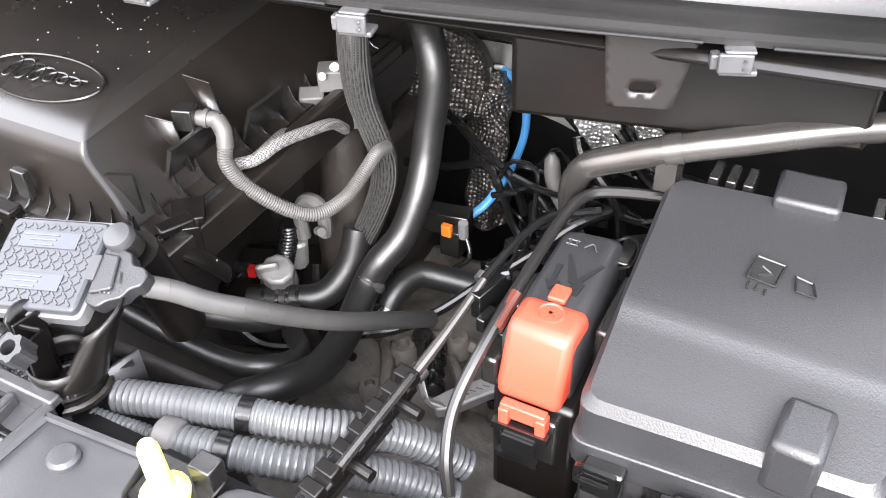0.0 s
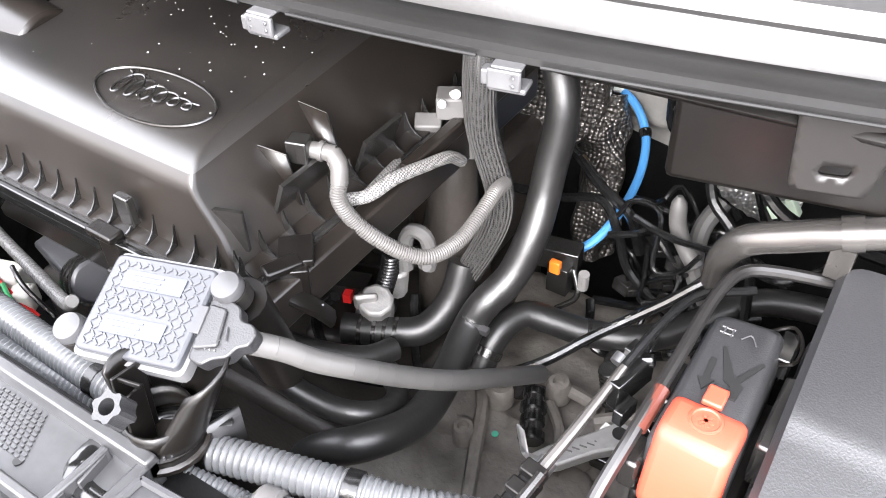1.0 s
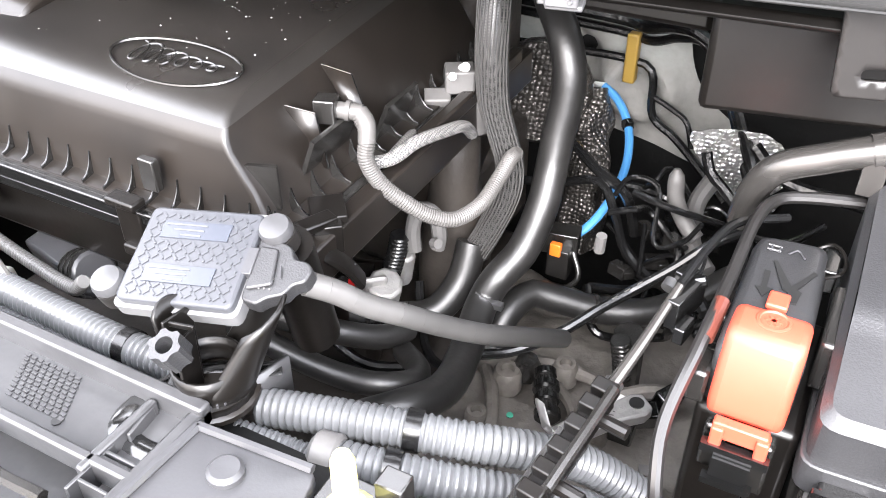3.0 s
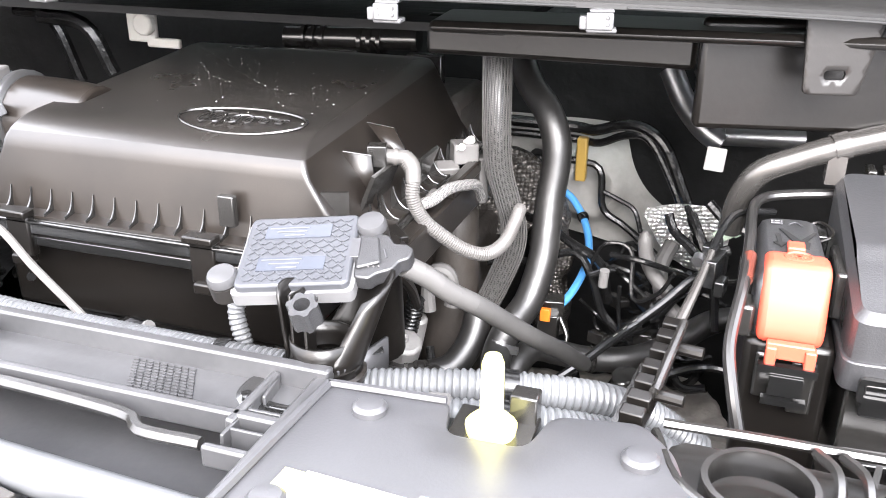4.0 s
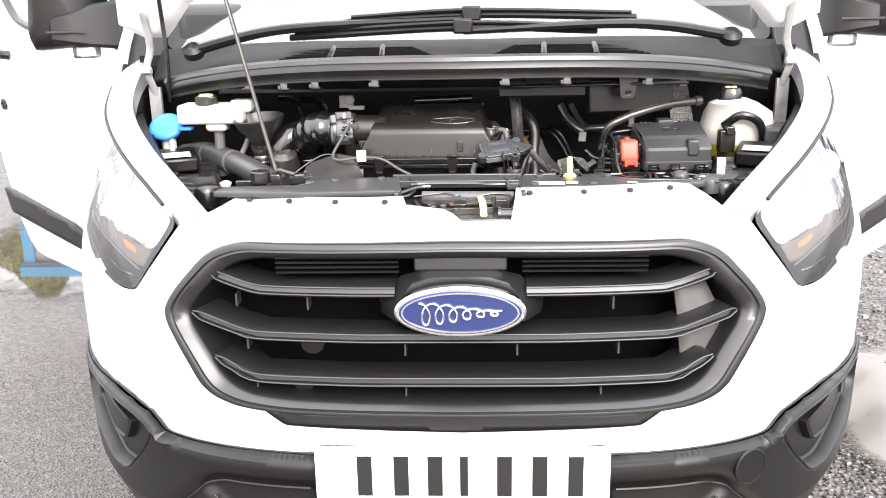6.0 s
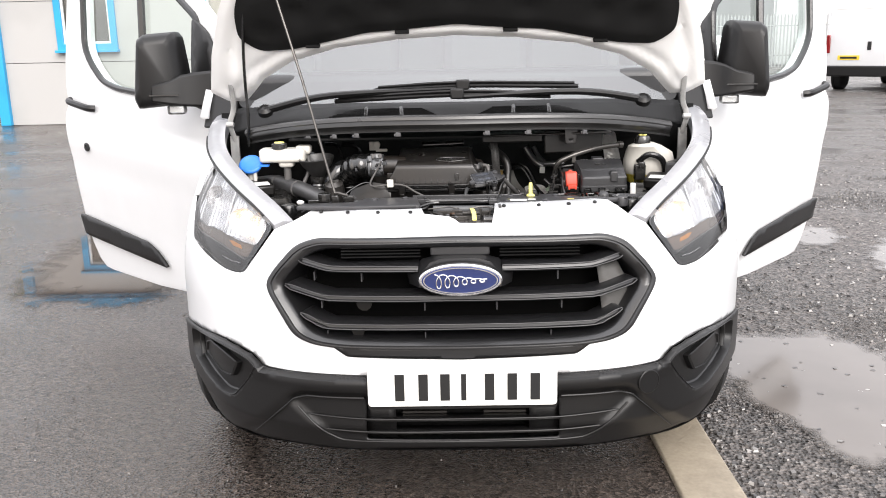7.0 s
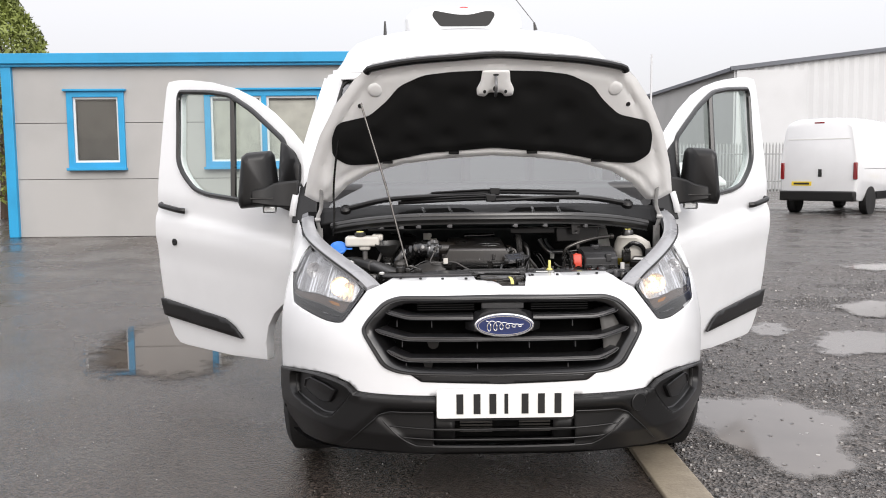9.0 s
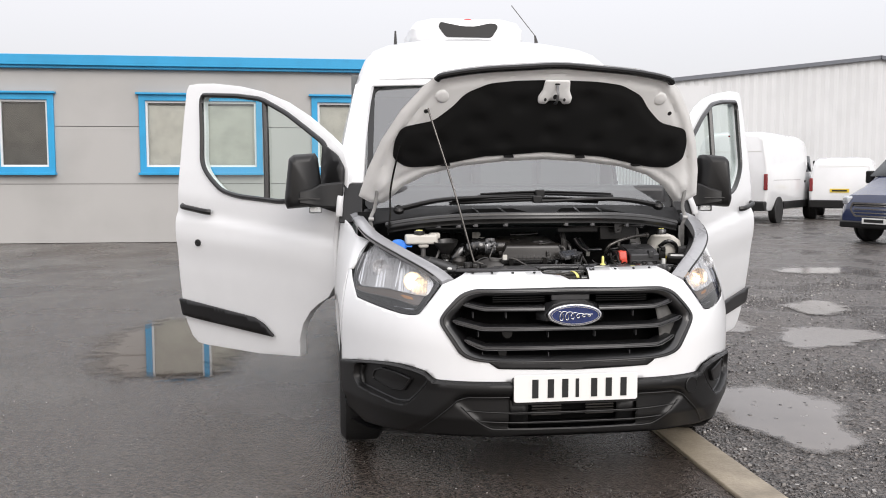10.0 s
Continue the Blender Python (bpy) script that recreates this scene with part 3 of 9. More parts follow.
for x0, x1, double in WINDOWS:
    cx, w, h = (x0 + x1) / 2, x1 - x0, WZ1 - WZ0
    outer = [(x0, WZ0), (x1, WZ0), (x1, WZ1), (x0, WZ1)]
    inner = [(x0 + 0.12, WZ0 + 0.12), (x1 - 0.12, WZ0 + 0.12), (x1 - 0.12, WZ1 - 0.12), (x0 + 0.12, WZ1 - 0.12)]
    m = Matrix.Translation((0, BW - 0.05, 0)) @ FRONT
    win = part("window", frame_ring(outer, inner, 0.12, m), SKYBLUE, office, "light blue framed window", bevel=0.006)
    pieces("window_sill", group(box(cx, BW - 0.07, WZ0 - 0.015, w + 0.04, 0.14, 0.05), box(cx, BW - 0.06, WZ1 + 0.015, w + 0.1, 0.1, 0.04)), SKYBLUE, win, bevel=0.005)
    cells = [(x0 + 0.12, x1 - 0.12)] if not double else [(x0 + 0.12, cx - 0.05), (cx + 0.05, x1 - 0.12)]
    if double:
        part("mullion", box(cx, BW - 0.0, (WZ0 + WZ1) / 2, 0.1, 0.09, h - 0.24), SKYBLUE, win, bevel=0.005)
    for a, b in cells:
        o2 = [(a, WZ0 + 0.12), (b, WZ0 + 0.12), (b, WZ1 - 0.12), (a, WZ1 - 0.12)]
        i2 = [(a + 0.04, WZ0 + 0.16), (b - 0.04, WZ0 + 0.16), (b - 0.04, WZ1 - 0.16), (a + 0.04, WZ1 - 0.16)]
        part("sash", frame_ring(o2, i2, 0.05, Matrix.Translation((0, BW + 0.0, 0)) @ FRONT), UPVC, win, "white inner sash")
        part("pane", box((a + b) / 2, BW + 0.035, (WZ0 + WZ1) / 2, b - a - 0.08, 0.012, h - 0.32), WPANE, win)
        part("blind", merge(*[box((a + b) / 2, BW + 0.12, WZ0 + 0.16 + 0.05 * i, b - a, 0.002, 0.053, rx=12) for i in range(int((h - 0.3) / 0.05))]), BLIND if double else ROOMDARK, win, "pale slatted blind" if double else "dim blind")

# ---------------------------------------------------------------- warehouse, fence, pole
WHITECLAD = material("white_ribbed_cladding", (0.62, 0.63, 0.64), 0.45, vary=0.03, stain=0.08, stain_scale=0.4)
GREYCLAD = material("grey_wall_cladding", (0.4, 0.4, 0.39), 0.5, vary=0.04, stain=0.1, stain_scale=0.3)
ROOFGREY = material("dark_grey_verge", (0.12, 0.13, 0.15), 0.5)
depot = thing("warehouse", "large white steel-clad warehouse with shallow gable", "warehouse", (28, 49, 0))
apex = (28.0, 7.5)
wall_x = [15.0 + 0.25 * i for i in range(105)]
roof_z = lambda x: 6.0 + (x - 15) * 1.5 / 13 if x < apex[0] else 7.5 - (x - 28) * 1.5 / 13
geo_v, geo_f = [], []
for i, x in enumerate(wall_x):
    y = 40.0 + (0.05 if i % 2 else 0)
    for xx, yy in ((x, y), (x + 0.05 if i % 2 else x + 0.2, y)):
        geo_v += [(xx, yy, 0), (xx, yy, roof_z(xx))]
geo_f = [(2 * i, 2 * i + 2, 2 * i + 3, 2 * i + 1) for i in range(len(geo_v) // 2 - 1)]
part("gable_wall", (geo_v, geo_f), WHITECLAD, depot, "white ribbed steel cladding", smooth=10)
pieces("side_wall", group(box(15.1, 49.5, 3.0, 0.12, 18.8, 6.0), box(41, 49.5, 3.0, 0.12, 18.8, 6.0), box(28, 59, 3, 26, 0.12, 6.0)), GREYCLAD, depot)
part("roof", ([(14.8, 39.9, 6.05), (28, 39.9, 7.6), (41.2, 39.9, 6.05), (14.8, 59.2, 6.05), (28, 59.2, 7.6), (41.2, 59.2, 6.05)], [(0, 1, 4, 3), (1, 2, 5, 4)]), GREYCLAD, depot, thick=0.1)
pieces("verge_trim", group(box(21.4, 39.86, 6.8, 13.35, 0.16, 0.2, ry=-6.6), box(34.6, 39.86, 6.8, 13.35, 0.16, 0.2, ry=6.6)), ROOFGREY, depot, "dark verge trim")
part("gutter", box(14.85, 49.5, 6.0, 0.2, 19.2, 0.18), ROOFGREY, depot)
part("plain_panel", box(16.8, 39.93, 3.0, 3.4, 0.06, 5.9), WHITECLAD, depot, "plain white cladding panel")

GALV = material("galvanised_steel", (0.32, 0.33, 0.33), 0.5, 0.5, vary=0.1)
PALEGREY = material("pale_painted_steel", (0.62, 0.63, 0.64), 0.45, vary=0.08)
fence = thing("palisade_fence", "grey galvanised palisade fence along the yard", "fence", (12, 37.7, 0))
pale_geo = prism([(-0.035, 0), (0.035, 0), (0.035, 2.2), (0, 2.35), (-0.035, 2.2)], 0.02, FRONT)
pale_mesh = None
for i in range(90):
    x, y = 5.5 + 0.16 * i, 37.6 + 0.005 * i
    if pale_mesh is None:
        first = part("pale", pale_geo, GALV, fence)
        pale_mesh = first.data
        ob = first
    else:
        ob = new("pale", pale_mesh)
        ob.parent = fence
        ob.matrix_parent_inverse = fence.matrix_basis.inverted()
    ob.location = (x, y, 0)
for z in (0.5, 1.8):
    part("rail", rod((5.4, 37.64, z), (20, 38.1, z), 0.03), GALV, fence)
pole = thing("lamp_pole", "slim pale steel pole standing behind the yard fence", "pole", (7.0, 25, 0))
part("shaft", rod((7.0, 25, 0), (7.0, 25, 4.9), 0.045, 10, 0.03), PALEGREY, pole)
part("base", lathe([(0.1, 0), (0.1, 0.03), (0.05, 0.06)], 12, pose(7.0, 25, 0)), GALV, pole)

# ---------------------------------------------------------------- conifer behind the office
BARK = material("bark", (0.1, 0.07, 0.05), 0.8, bump=0.5, scale=12)
LEAF = material("conifer_leaf", (0.21, 0.25, 0.06), 0.6, vary=0.4, scale=2, stain=0.4, stain_scale=1.2)
tree = thing("conifer_tree", "tall dense green conifer behind the office building", "tree", (-12.2, 21.5, 0))
part("trunk", merge(sweep([(-12.2, 21.5, 0), (-12.15, 21.5, 2.5), (-12.2, 21.55, 5.6)], lambda s, u: 0.2 * (1 - 0.8 * u), 8, 0.3),
                    *[rod((-12.2, 21.5, 1 + 0.5 * i), (-12.2 + 1.1 * math.cos(i * 2.4), 21.5 + 1.1 * math.sin(i * 2.4), 1.4 + 0.5 * i), 0.05, 5, 0.01) for i in range(9)]), BARK, tree)
lv, lf = [], []
for i in range(19000):
    z = 0.5 + 6.0 * rng.random() ** 0.8
    a = rng.random() * 6.283
    rad = (2.2 if z < 4.2 else 2.2 * (6.9 - z) / 2.7) * (0.75 + 0.3 * noise.noise((math.cos(a) * 2, math.sin(a) * 2, z))) * (0.7 + 0.32 * rng.random())
    c = Vector((-12.2 + rad * math.cos(a), 21.5 + rad * math.sin(a), z))
    s = 0.05 + 0.07 * rng.random()
    d1 = Vector((rng.gauss(0, 1), rng.gauss(0, 1), rng.gauss(0.6, 1))).normalized() * s
    d2 = d1.cross(Vector((rng.gauss(0, 1), rng.gauss(0, 1), rng.gauss(0, 1)))).normalized() * s * 0.34
    k = len(lv)
    lv += [c - d1, c + d2, c + d1, c - d2]
    lf.append((k, k + 1, k + 2, k + 3))
part("crown", (lv, lf), LEAF, tree, "dense green sprays", fix=False)

# ---------------------------------------------------------------- parked vehicles
def car_paint(name, color):
    return material(name, color, 0.25, coat=0.8, vary=0.02, scale=6, stain=0.04)


RED_LAMP = material("red_tail_lamp", (0.2, 0.008, 0.011), 0.2, coat=0.8)
PLATE_Y = material("yellow_plate", (0.75, 0.55, 0.05), 0.4)
TINT = material("dark_window", (0.02, 0.025, 0.028), 0.08)
LAMP_CLEAR = material("pale_headlamp", (0.5, 0.52, 0.55), 0.15, 0.4, coat=1.0)


def parked(name, label, category, m, length, width, profile, paint, axles, front=False):
    """profile: (y, roof height, bonnet/roof width share); y runs from the tail to the nose."""
    e = thing(name, label, category)
    hw = width / 2
    rings = []
    for y, z0, z1, w in profile:
        h = z1 - z0
        sec = [(0.90, 0.0), (0.97, 0.1), (1.0, 0.35), (0.985, 0.55), (0.90, 0.86), (0.84, 0.96), (0.70, 1.0), (0.35, 1.012)]
        sec = sec + [(-a, b) for a, b in reversed(sec)]
        rings.append([(a * hw * w, y, z0 + b * h) for a, b in sec])
    part("body", loft(rings), paint, e, smooth=35, bevel=0.02)
    for y in axles:
        for k in (1, -1):
            wheel = part("wheel", lathe([(0.2, -0.1), (0.3, -0.1), (0.325, -0.07), (0.325, 0.07), (0.3, 0.1), (0.2, 0.1)], 24, pose(k * (hw - 0.1), y, 0.325, 0, 90, 0)), TYRE, e)
            part("rim", lathe([(0.05, 0.06), (0.15, 0.05), (0.2, 0.09)], 20, pose(k * (hw - 0.09), y, 0.325, 0, 90 * k, 0)), SILVER, wheel)
            part("arch", lathe([(0.38, -0.03), (0.38, 0.012)], 24, pose(k * (hw - 0.005), y, 0.36, 0, 90 * k, 0)), INK, e)
    e.matrix_basis = m
    return e


def turn_to(x, y, hx, hy):
    return pose(x, y, 0, 0, 0, math.degrees(math.atan2(-hx, hy)))


big = parked("parked_van", "tall white panel van parked with its rear doors shut", "van", Matrix(), 5.4, 2.05,
             [(0.0, 0.55, 2.36, 0.93), (0.04, 0.45, 2.44, 0.97), (0.3, 0.36, 2.5, 1.0), (3.4, 0.36, 2.5, 1.0), (3.9, 0.36, 2.42, 0.99), (4.5, 0.36, 1.62, 0.97), (5.2, 0.36, 1.25, 0.92), (5.4, 0.4, 0.95, 0.82)], car_paint("parked_white_paint", (0.78, 0.79, 0.8)), (0.95, 4.4))
for x in (-0.93, 0.93):
    part("tail_lamp", box(x, 0.03, 1.15, 0.1, 0.12, 0.44), RED_LAMP, big, "red tail lamp", bevel=0.02)
part("rear_bumper", box(0, -0.02, 0.5, 1.9, 0.24, 0.26), BUMPER, big, "black rear bumper", bevel=0.03)
part("door_gap", box(0, 0.02, 1.4, 0.014, 0.02, 1.75), INK, big)
part("rear_plate", box(-0.42, 0.0, 0.82, 0.52, 0.02, 0.11), PLATE_Y, big, "yellow rear plate")
part("plate_bar", box(-0.42, -0.012, 0.82, 0.4, 0.006, 0.05), INK, big)
part("rear_handle", box(0.05, 0.0, 1.1, 0.09, 0.04, 0.2), INK, big, bevel=0.01)
part("high_lamp", box(0, 0.02, 2.4, 0.25, 0.04, 0.04), RED_LAMP, big)
part("waist_crease", box(0, 0.0, 1.98, 1.6, 0.012, 0.02), LABEL, big)
for k in (1, -1):
    part("sill_strip", box(k * 1.0, 2.7, 0.5, 0.06, 2.6, 0.2), BUMPER, big, "black sill strip")
    part("cab_window", box(k * 0.955, 3.95, 1.68, 0.04, 0.62, 0.5, 0, 0, -9 * k), TINT, big, "dark cab window", bevel=0.02)
    part("door_handle", box(k * 1.02, 3.5, 1.15, 0.03, 0.2, 0.06), BUMPER, big)
    part("door_mirror", box(k * 1.12, 4.3, 1.6, 0.16, 0.14, 0.36), BUMPER, big, bevel=0.03)
    part("side_seam", box(k * 1.018, 1.7, 1.2, 0.012, 2.6, 0.012), INK, big)
big.matrix_basis = turn_to(9.95, 19.3, 0.70, 0.71)

small = parked("parked_van", "small white van parked rear towards the yard", "van", Matrix(), 4.5, 1.85,
               [(0.0, 0.5, 1.66, 0.92), (0.05, 0.42, 1.76, 0.96), (0.4, 0.34, 1.84, 1.0), (2.6, 0.34, 1.84, 1.0), (3.2, 0.34, 1.4, 0.98), (3.7, 0.34, 1.08, 0.95), (4.4, 0.36, 0.85, 0.88)], car_paint("small_van_white", (0.78, 0.79, 0.8)), (0.8, 3.6))
part("rear_window", box(0, 0.03, 1.38, 1.3, 0.02, 0.42, 0, 6), LABEL, small, "white panelled rear window")
part("rear_bumper", box(0, -0.01, 0.48, 1.75, 0.2, 0.24), BUMPER, small, bevel=0.03)
part("rear_plate", box(-0.05, -0.0, 0.88, 0.52, 0.03, 0.11), PLATE_Y, small, "yellow rear plate")
part("plate_bar", box(-0.05, -0.02, 0.88, 0.4, 0.006, 0.05), INK, small)
for x in (-0.83, 0.83):
    part("tail_lamp", box(x, 0.03, 1.05, 0.1, 0.1, 0.4), RED_LAMP, small, bevel=0.02)
small.matrix_basis = turn_to(13.9, 20.4, 0.58, 0.81)

NAVY = car_paint("metallic_blue_paint", (0.014, 0.024, 0.07))
blue = parked("parked_van", "dark metallic blue van parked facing the yard", "van", Matrix(), 4.9, 1.95,
              [(0.0, 0.5, 1.85, 0.92), (0.3, 0.36, 1.98, 1.0), (3.1, 0.34, 1.98, 1.0), (3.4, 0.34, 1.85, 0.98), (4.0, 0.34, 1.28, 0.97), (4.3, 0.34, 1.12, 0.95), (4.75, 0.34, 0.95, 0.9), (4.9, 0.38, 0.7, 0.78)], NAVY, (0.9, 3.9))
part("front_grille", prism(rounded([(-0.5, 0.72), (0.5, 0.72), (0.55, 0.62), (0.45, 0.5), (-0.45, 0.5), (-0.55, 0.62)], 0.04), 0.04, Matrix.Translation((0, 4.84, 0.06)) @ FRONT), BUMPER, blue, "black front grille", bevel=0.01)
part("grille_frame", frame_ring(rounded([(-0.53, 0.75), (0.53, 0.75), (0.58, 0.62), (0.47, 0.47), (-0.47, 0.47), (-0.58, 0.62)], 0.04), rounded([(-0.5, 0.72), (0.5, 0.72), (0.54, 0.62), (0.44, 0.5), (-0.44, 0.5), (-0.54, 0.62)], 0.04), 0.03, Matrix.Translation((0, 4.875, 0.06)) @ FRONT), CHROME, blue, "chrome grille surround")
pieces("grille_bar", [box(0, 4.895, 0.61 + 0.07 * i, 0.95, 0.02, 0.02) for i in range(3)], CHROME, blue)
part("front_plate", box(0, 4.93, 0.46, 0.52, 0.02, 0.11), PLATE, blue, "white number plate")
part("plate_bar", box(0, 4.944, 0.46, 0.42, 0.006, 0.06), INK, blue)
part("lower_bumper", box(0, 4.84, 0.38, 1.6, 0.16, 0.14), BUMPER, blue, bevel=0.03)
part("windscreen", ([(-0.8, 3.44, 1.80), (0.8, 3.44, 1.80), (0.88, 3.98, 1.32), (-0.88, 3.98, 1.32)], [(0, 1, 2, 3)]), TINT, blue, "dark windscreen", thick=-0.02)
for k in (1, -1):
    part("headlamp", box(k * 0.72, 4.66, 0.84, 0.3, 0.3, 0.16, k * -35), LAMP_CLEAR, blue, "clear headlamp", bevel=0.03)
    part("door_mirror", box(k * 1.05, 3.75, 1.3, 0.16, 0.12, 0.26), BUMPER, blue, bevel=0.03)
    part("cab_window", box(k * 0.91, 3.1, 1.5, 0.04, 0.8, 0.42, 0, 0, -9 * k), TINT, blue, bevel=0.02)
blue.matrix_basis = turn_to(13.96, 13.42, -0.95, -0.31)

car = parked("parked_car", "small white hatchback parked by the fence", "car", Matrix(), 4.1, 1.75,
             [(0.0, 0.45, 0.85, 0.85), (0.15, 0.32, 1.0, 0.94), (0.6, 0.3, 1.4, 0.97), (1.2, 0.3, 1.48, 1.0), (2.2, 0.3, 1.42, 1.0), (2.9, 0.3, 0.98, 0.98), (3.8, 0.3, 0.82, 0.92), (4.1, 0.36, 0.6, 0.8)], car_paint("car_white_paint", (0.78, 0.79, 0.8)), (0.75, 3.2))
for k in (1, -1):
    part("side_window", box(k * 0.79, 1.55, 1.17, 0.03, 1.5, 0.3, 0, 0, -14 * k), TINT, car, bevel=0.02)
car.matrix_basis = turn_to(9.2, 36.3, 0.99, 0.1)

# ---------------------------------------------------------------- the van: body
van = thing("panel_van", "white high-roof panel van, bonnet propped up, both front doors open", "van", (0, 2.4, 0))

plan_pts = [(x, 0.62 * (x / 0.95) ** 3.6) for x in [0.95 * i / 60 for i in range(61)]] + [(0.958, 0.7), (0.965, 0.8), (0.972, 0.95), (0.976, 1.12)]
plan_len = [0.0]
for (x1, y1), (x2, y2) in zip(plan_pts, plan_pts[1:]):
    plan_len.append(plan_len[-1] + math.hypot(x2 - x1, y2 - y1))
PX, PY = [p[0] for p in plan_pts], [p[1] for p in plan_pts]


def s_of_x(x):
    return math.copysign(float(np.interp(abs(x), PX[:61], plan_len[:61])), x)


def s_of_y(y):
    return float(np.interp(y, PY, plan_len))


nose = table([(0.0, 0.0), (0.62, 0.0), (0.74, 0.014), (0.80, 0.032), (0.87, 0.06), (0.905, 0.10), (0.93, 0.15), (0.945, 0.2), (1.2, 0.25)])


def skin(s, z, off=0.0):
    """The front skin of the van: s runs along it from the middle, z is the height; off stands proud of it."""
    a = abs(s)
    x, y = float(np.interp(a, plan_len, PX)), float(np.interp(a, plan_len, PY))
    x2, y2 = float(np.interp(a + 0.01, plan_len, PX)), float(np.interp(a + 0.01, plan_len, PY))
    if a + 0.01 > plan_len[-1]:
        x2, y2 = x, y + 0.01
    tx, ty = x2 - x, y2 - y
    k = math.hypot(tx, ty)
    nx, ny = ty / k, -tx / k
    w = min(1.0, max(0.0, (x - 0.42) / 0.14))
    w = w * w * (3 - 2 * w)
    fade = 1 - 0.75 * min(1.0, max(0.0, (y - 0.55) / 0.5))
    i = (1 - w) * nose(z) + w * fade * max(0.0, z - 0.62) ** 2
    i += 0.45 * max(0.0, 0.34 - z)
    return (math.copysign(x / (1 + 0.6 * i) + nx * off, s), y + i * fade + ny * off, z)


def sx(poly):
    return [(s_of_x(x), z) for x, z in poly]


LAMP = [(0.555, 0.89), (0.615, 0.938), (0.76, 1.003), (0.893, 1.034), (0.922, 0.975), (0.922, 0.86), (0.888, 0.79), (0.70, 0.755), (0.635, 0.757)]
GRILLE = [(0, 0.878), (0.42, 0.873), (0.478, 0.851), (0.538, 0.778), (0.557, 0.738), (0.512, 0.671), (0.468, 0.603), (0.415, 0.583), (0.34, 0.576), (0, 0.572)]
top_right = [(0.096, 0.905), (0.109, 0.932), (0.115, 0.944), (0.44, 0.945), (0.472, 0.944), (0.487, 0.932), (0.508, 0.911), (0.551, 0.886)]
top_left = [(-0.551, 0.886), (-0.505, 0.906), (-0.477, 0.922), (-0.46, 0.934), (-0.2, 0.935), (-0.118, 0.936), (-0.108, 0.926), (-0.032, 0.920), (-0.014, 0.914), (0.002, 0.905)]
seam = [(0, 0.497), (0.28, 0.497), (0.42, 0.496), (0.50, 0.495), (0.555, 0.496), (0.573, 0.501), (0.585, 0.512), (0.604, 0.526), (0.65, 0.537), (0.70, 0.542), (0.74, 0.540), (0.80, 0.529), (0.88, 0.508), (0.948, 0.482)]
seam_z = table(seam)
low = [(x, z - 0.003) for x, z in reversed(seam)]
lamp_under = [(0.588, 0.828), (0.623, 0.776), (0.634, 0.761), (0.648, 0.7545), (0.67, 0.752), (0.705, 0.7525), (0.891, 0.787), (0.925, 0.86), (0.937, 0.9), (0.948, 0.9)]
right = top_right + lamp_under + [(0.948, 0.6)] + low
cover = sx(right) + sx([(-x, z) for x, z in reversed(low[:-1])] + [(-0.948, 0.6)] + [(-x, z) for x, z in reversed(lamp_under)] + top_left)
hole = rounded(sx([(x * 0.985, z + (0.004 if z < 0.7 else -0.006)) for x, z in both(GRILLE)]), 0.03)
part("front_bumper_cover", sheet(cover, skin, 0.015, [hole]), PAINT, van, "white painted bumper cover", thick=0.002, smooth=60)

# fender, with the wheel arch cut out
for sign in (1, -1):
    side = lambda y, z: (s_of_y(y), z)
    fo = [side(0.625, 0.55), side(0.655, 0.60), side(0.70, 0.655), side(0.78, 0.705), side(0.88, 0.735), side(1.0, 0.735), side(1.07, 0.715), side(1.113, 0.69), side(1.113, 1.13),
          side(0.95, 1.115), side(0.8, 1.09), side(0.68, 1.06), (s_of_x(0.897), 1.033), (s_of_x(0.915), 0.97), (s_of_x(0.93), 0.905), (s_of_x(0.951), 0.9)]
    fo = [(s * sign, z) for s, z in fo]
    part("fender", sheet(fo, skin, 0.03), PAINT, van, "white front wing", thick=0.004, smooth=60)

def dense_line(pts, step):
    out = []
    for (x1, z1), (x2, z2) in zip(pts, pts[1:]):
        n = max(1, int(math.hypot(x2 - x1, z2 - z1) / step))
        out += [(x1 + (x2 - x1) * i / n, z1 + (z2 - z1) * i / n) for i in range(n)]
    return out + [pts[-1]]


# black lower bumper: a proud upper band, a sunken middle and a corner panel each side
def smooth_step(a, b, x):
    t = min(1.0, max(0.0, (x - a) / (b - a)))
    return t * t * (3 - 2 * t)


def bumper_off(s, z):
    x = abs(skin(s, z)[0])
    edge = 0.468 + 1.08 * (0.434 - z)
    sunk = smooth_step(0.018, -0.018, z - 0.443) * smooth_step(0.022, -0.022, x - edge)
    lip = 0.296 + 0.80 * max(0.0, x - 0.345)
    sunk *= 1 - 0.55 * smooth_step(0.016, -0.016, z - lip)
    crown = 0.006 * smooth_step(0.45, 0.50, z)
    full = (0.026 + crown - 0.024 * sunk) * (1 - 0.62 * smooth_step(0.66, 0.90, x))
    gap = min(1.0, max(0.0, (seam_z(x) - z) / (0.03 if x < 0.55 else 0.012)))
    return 0.008 + (full - 0.008) * math.sqrt(gap * (2 - gap))


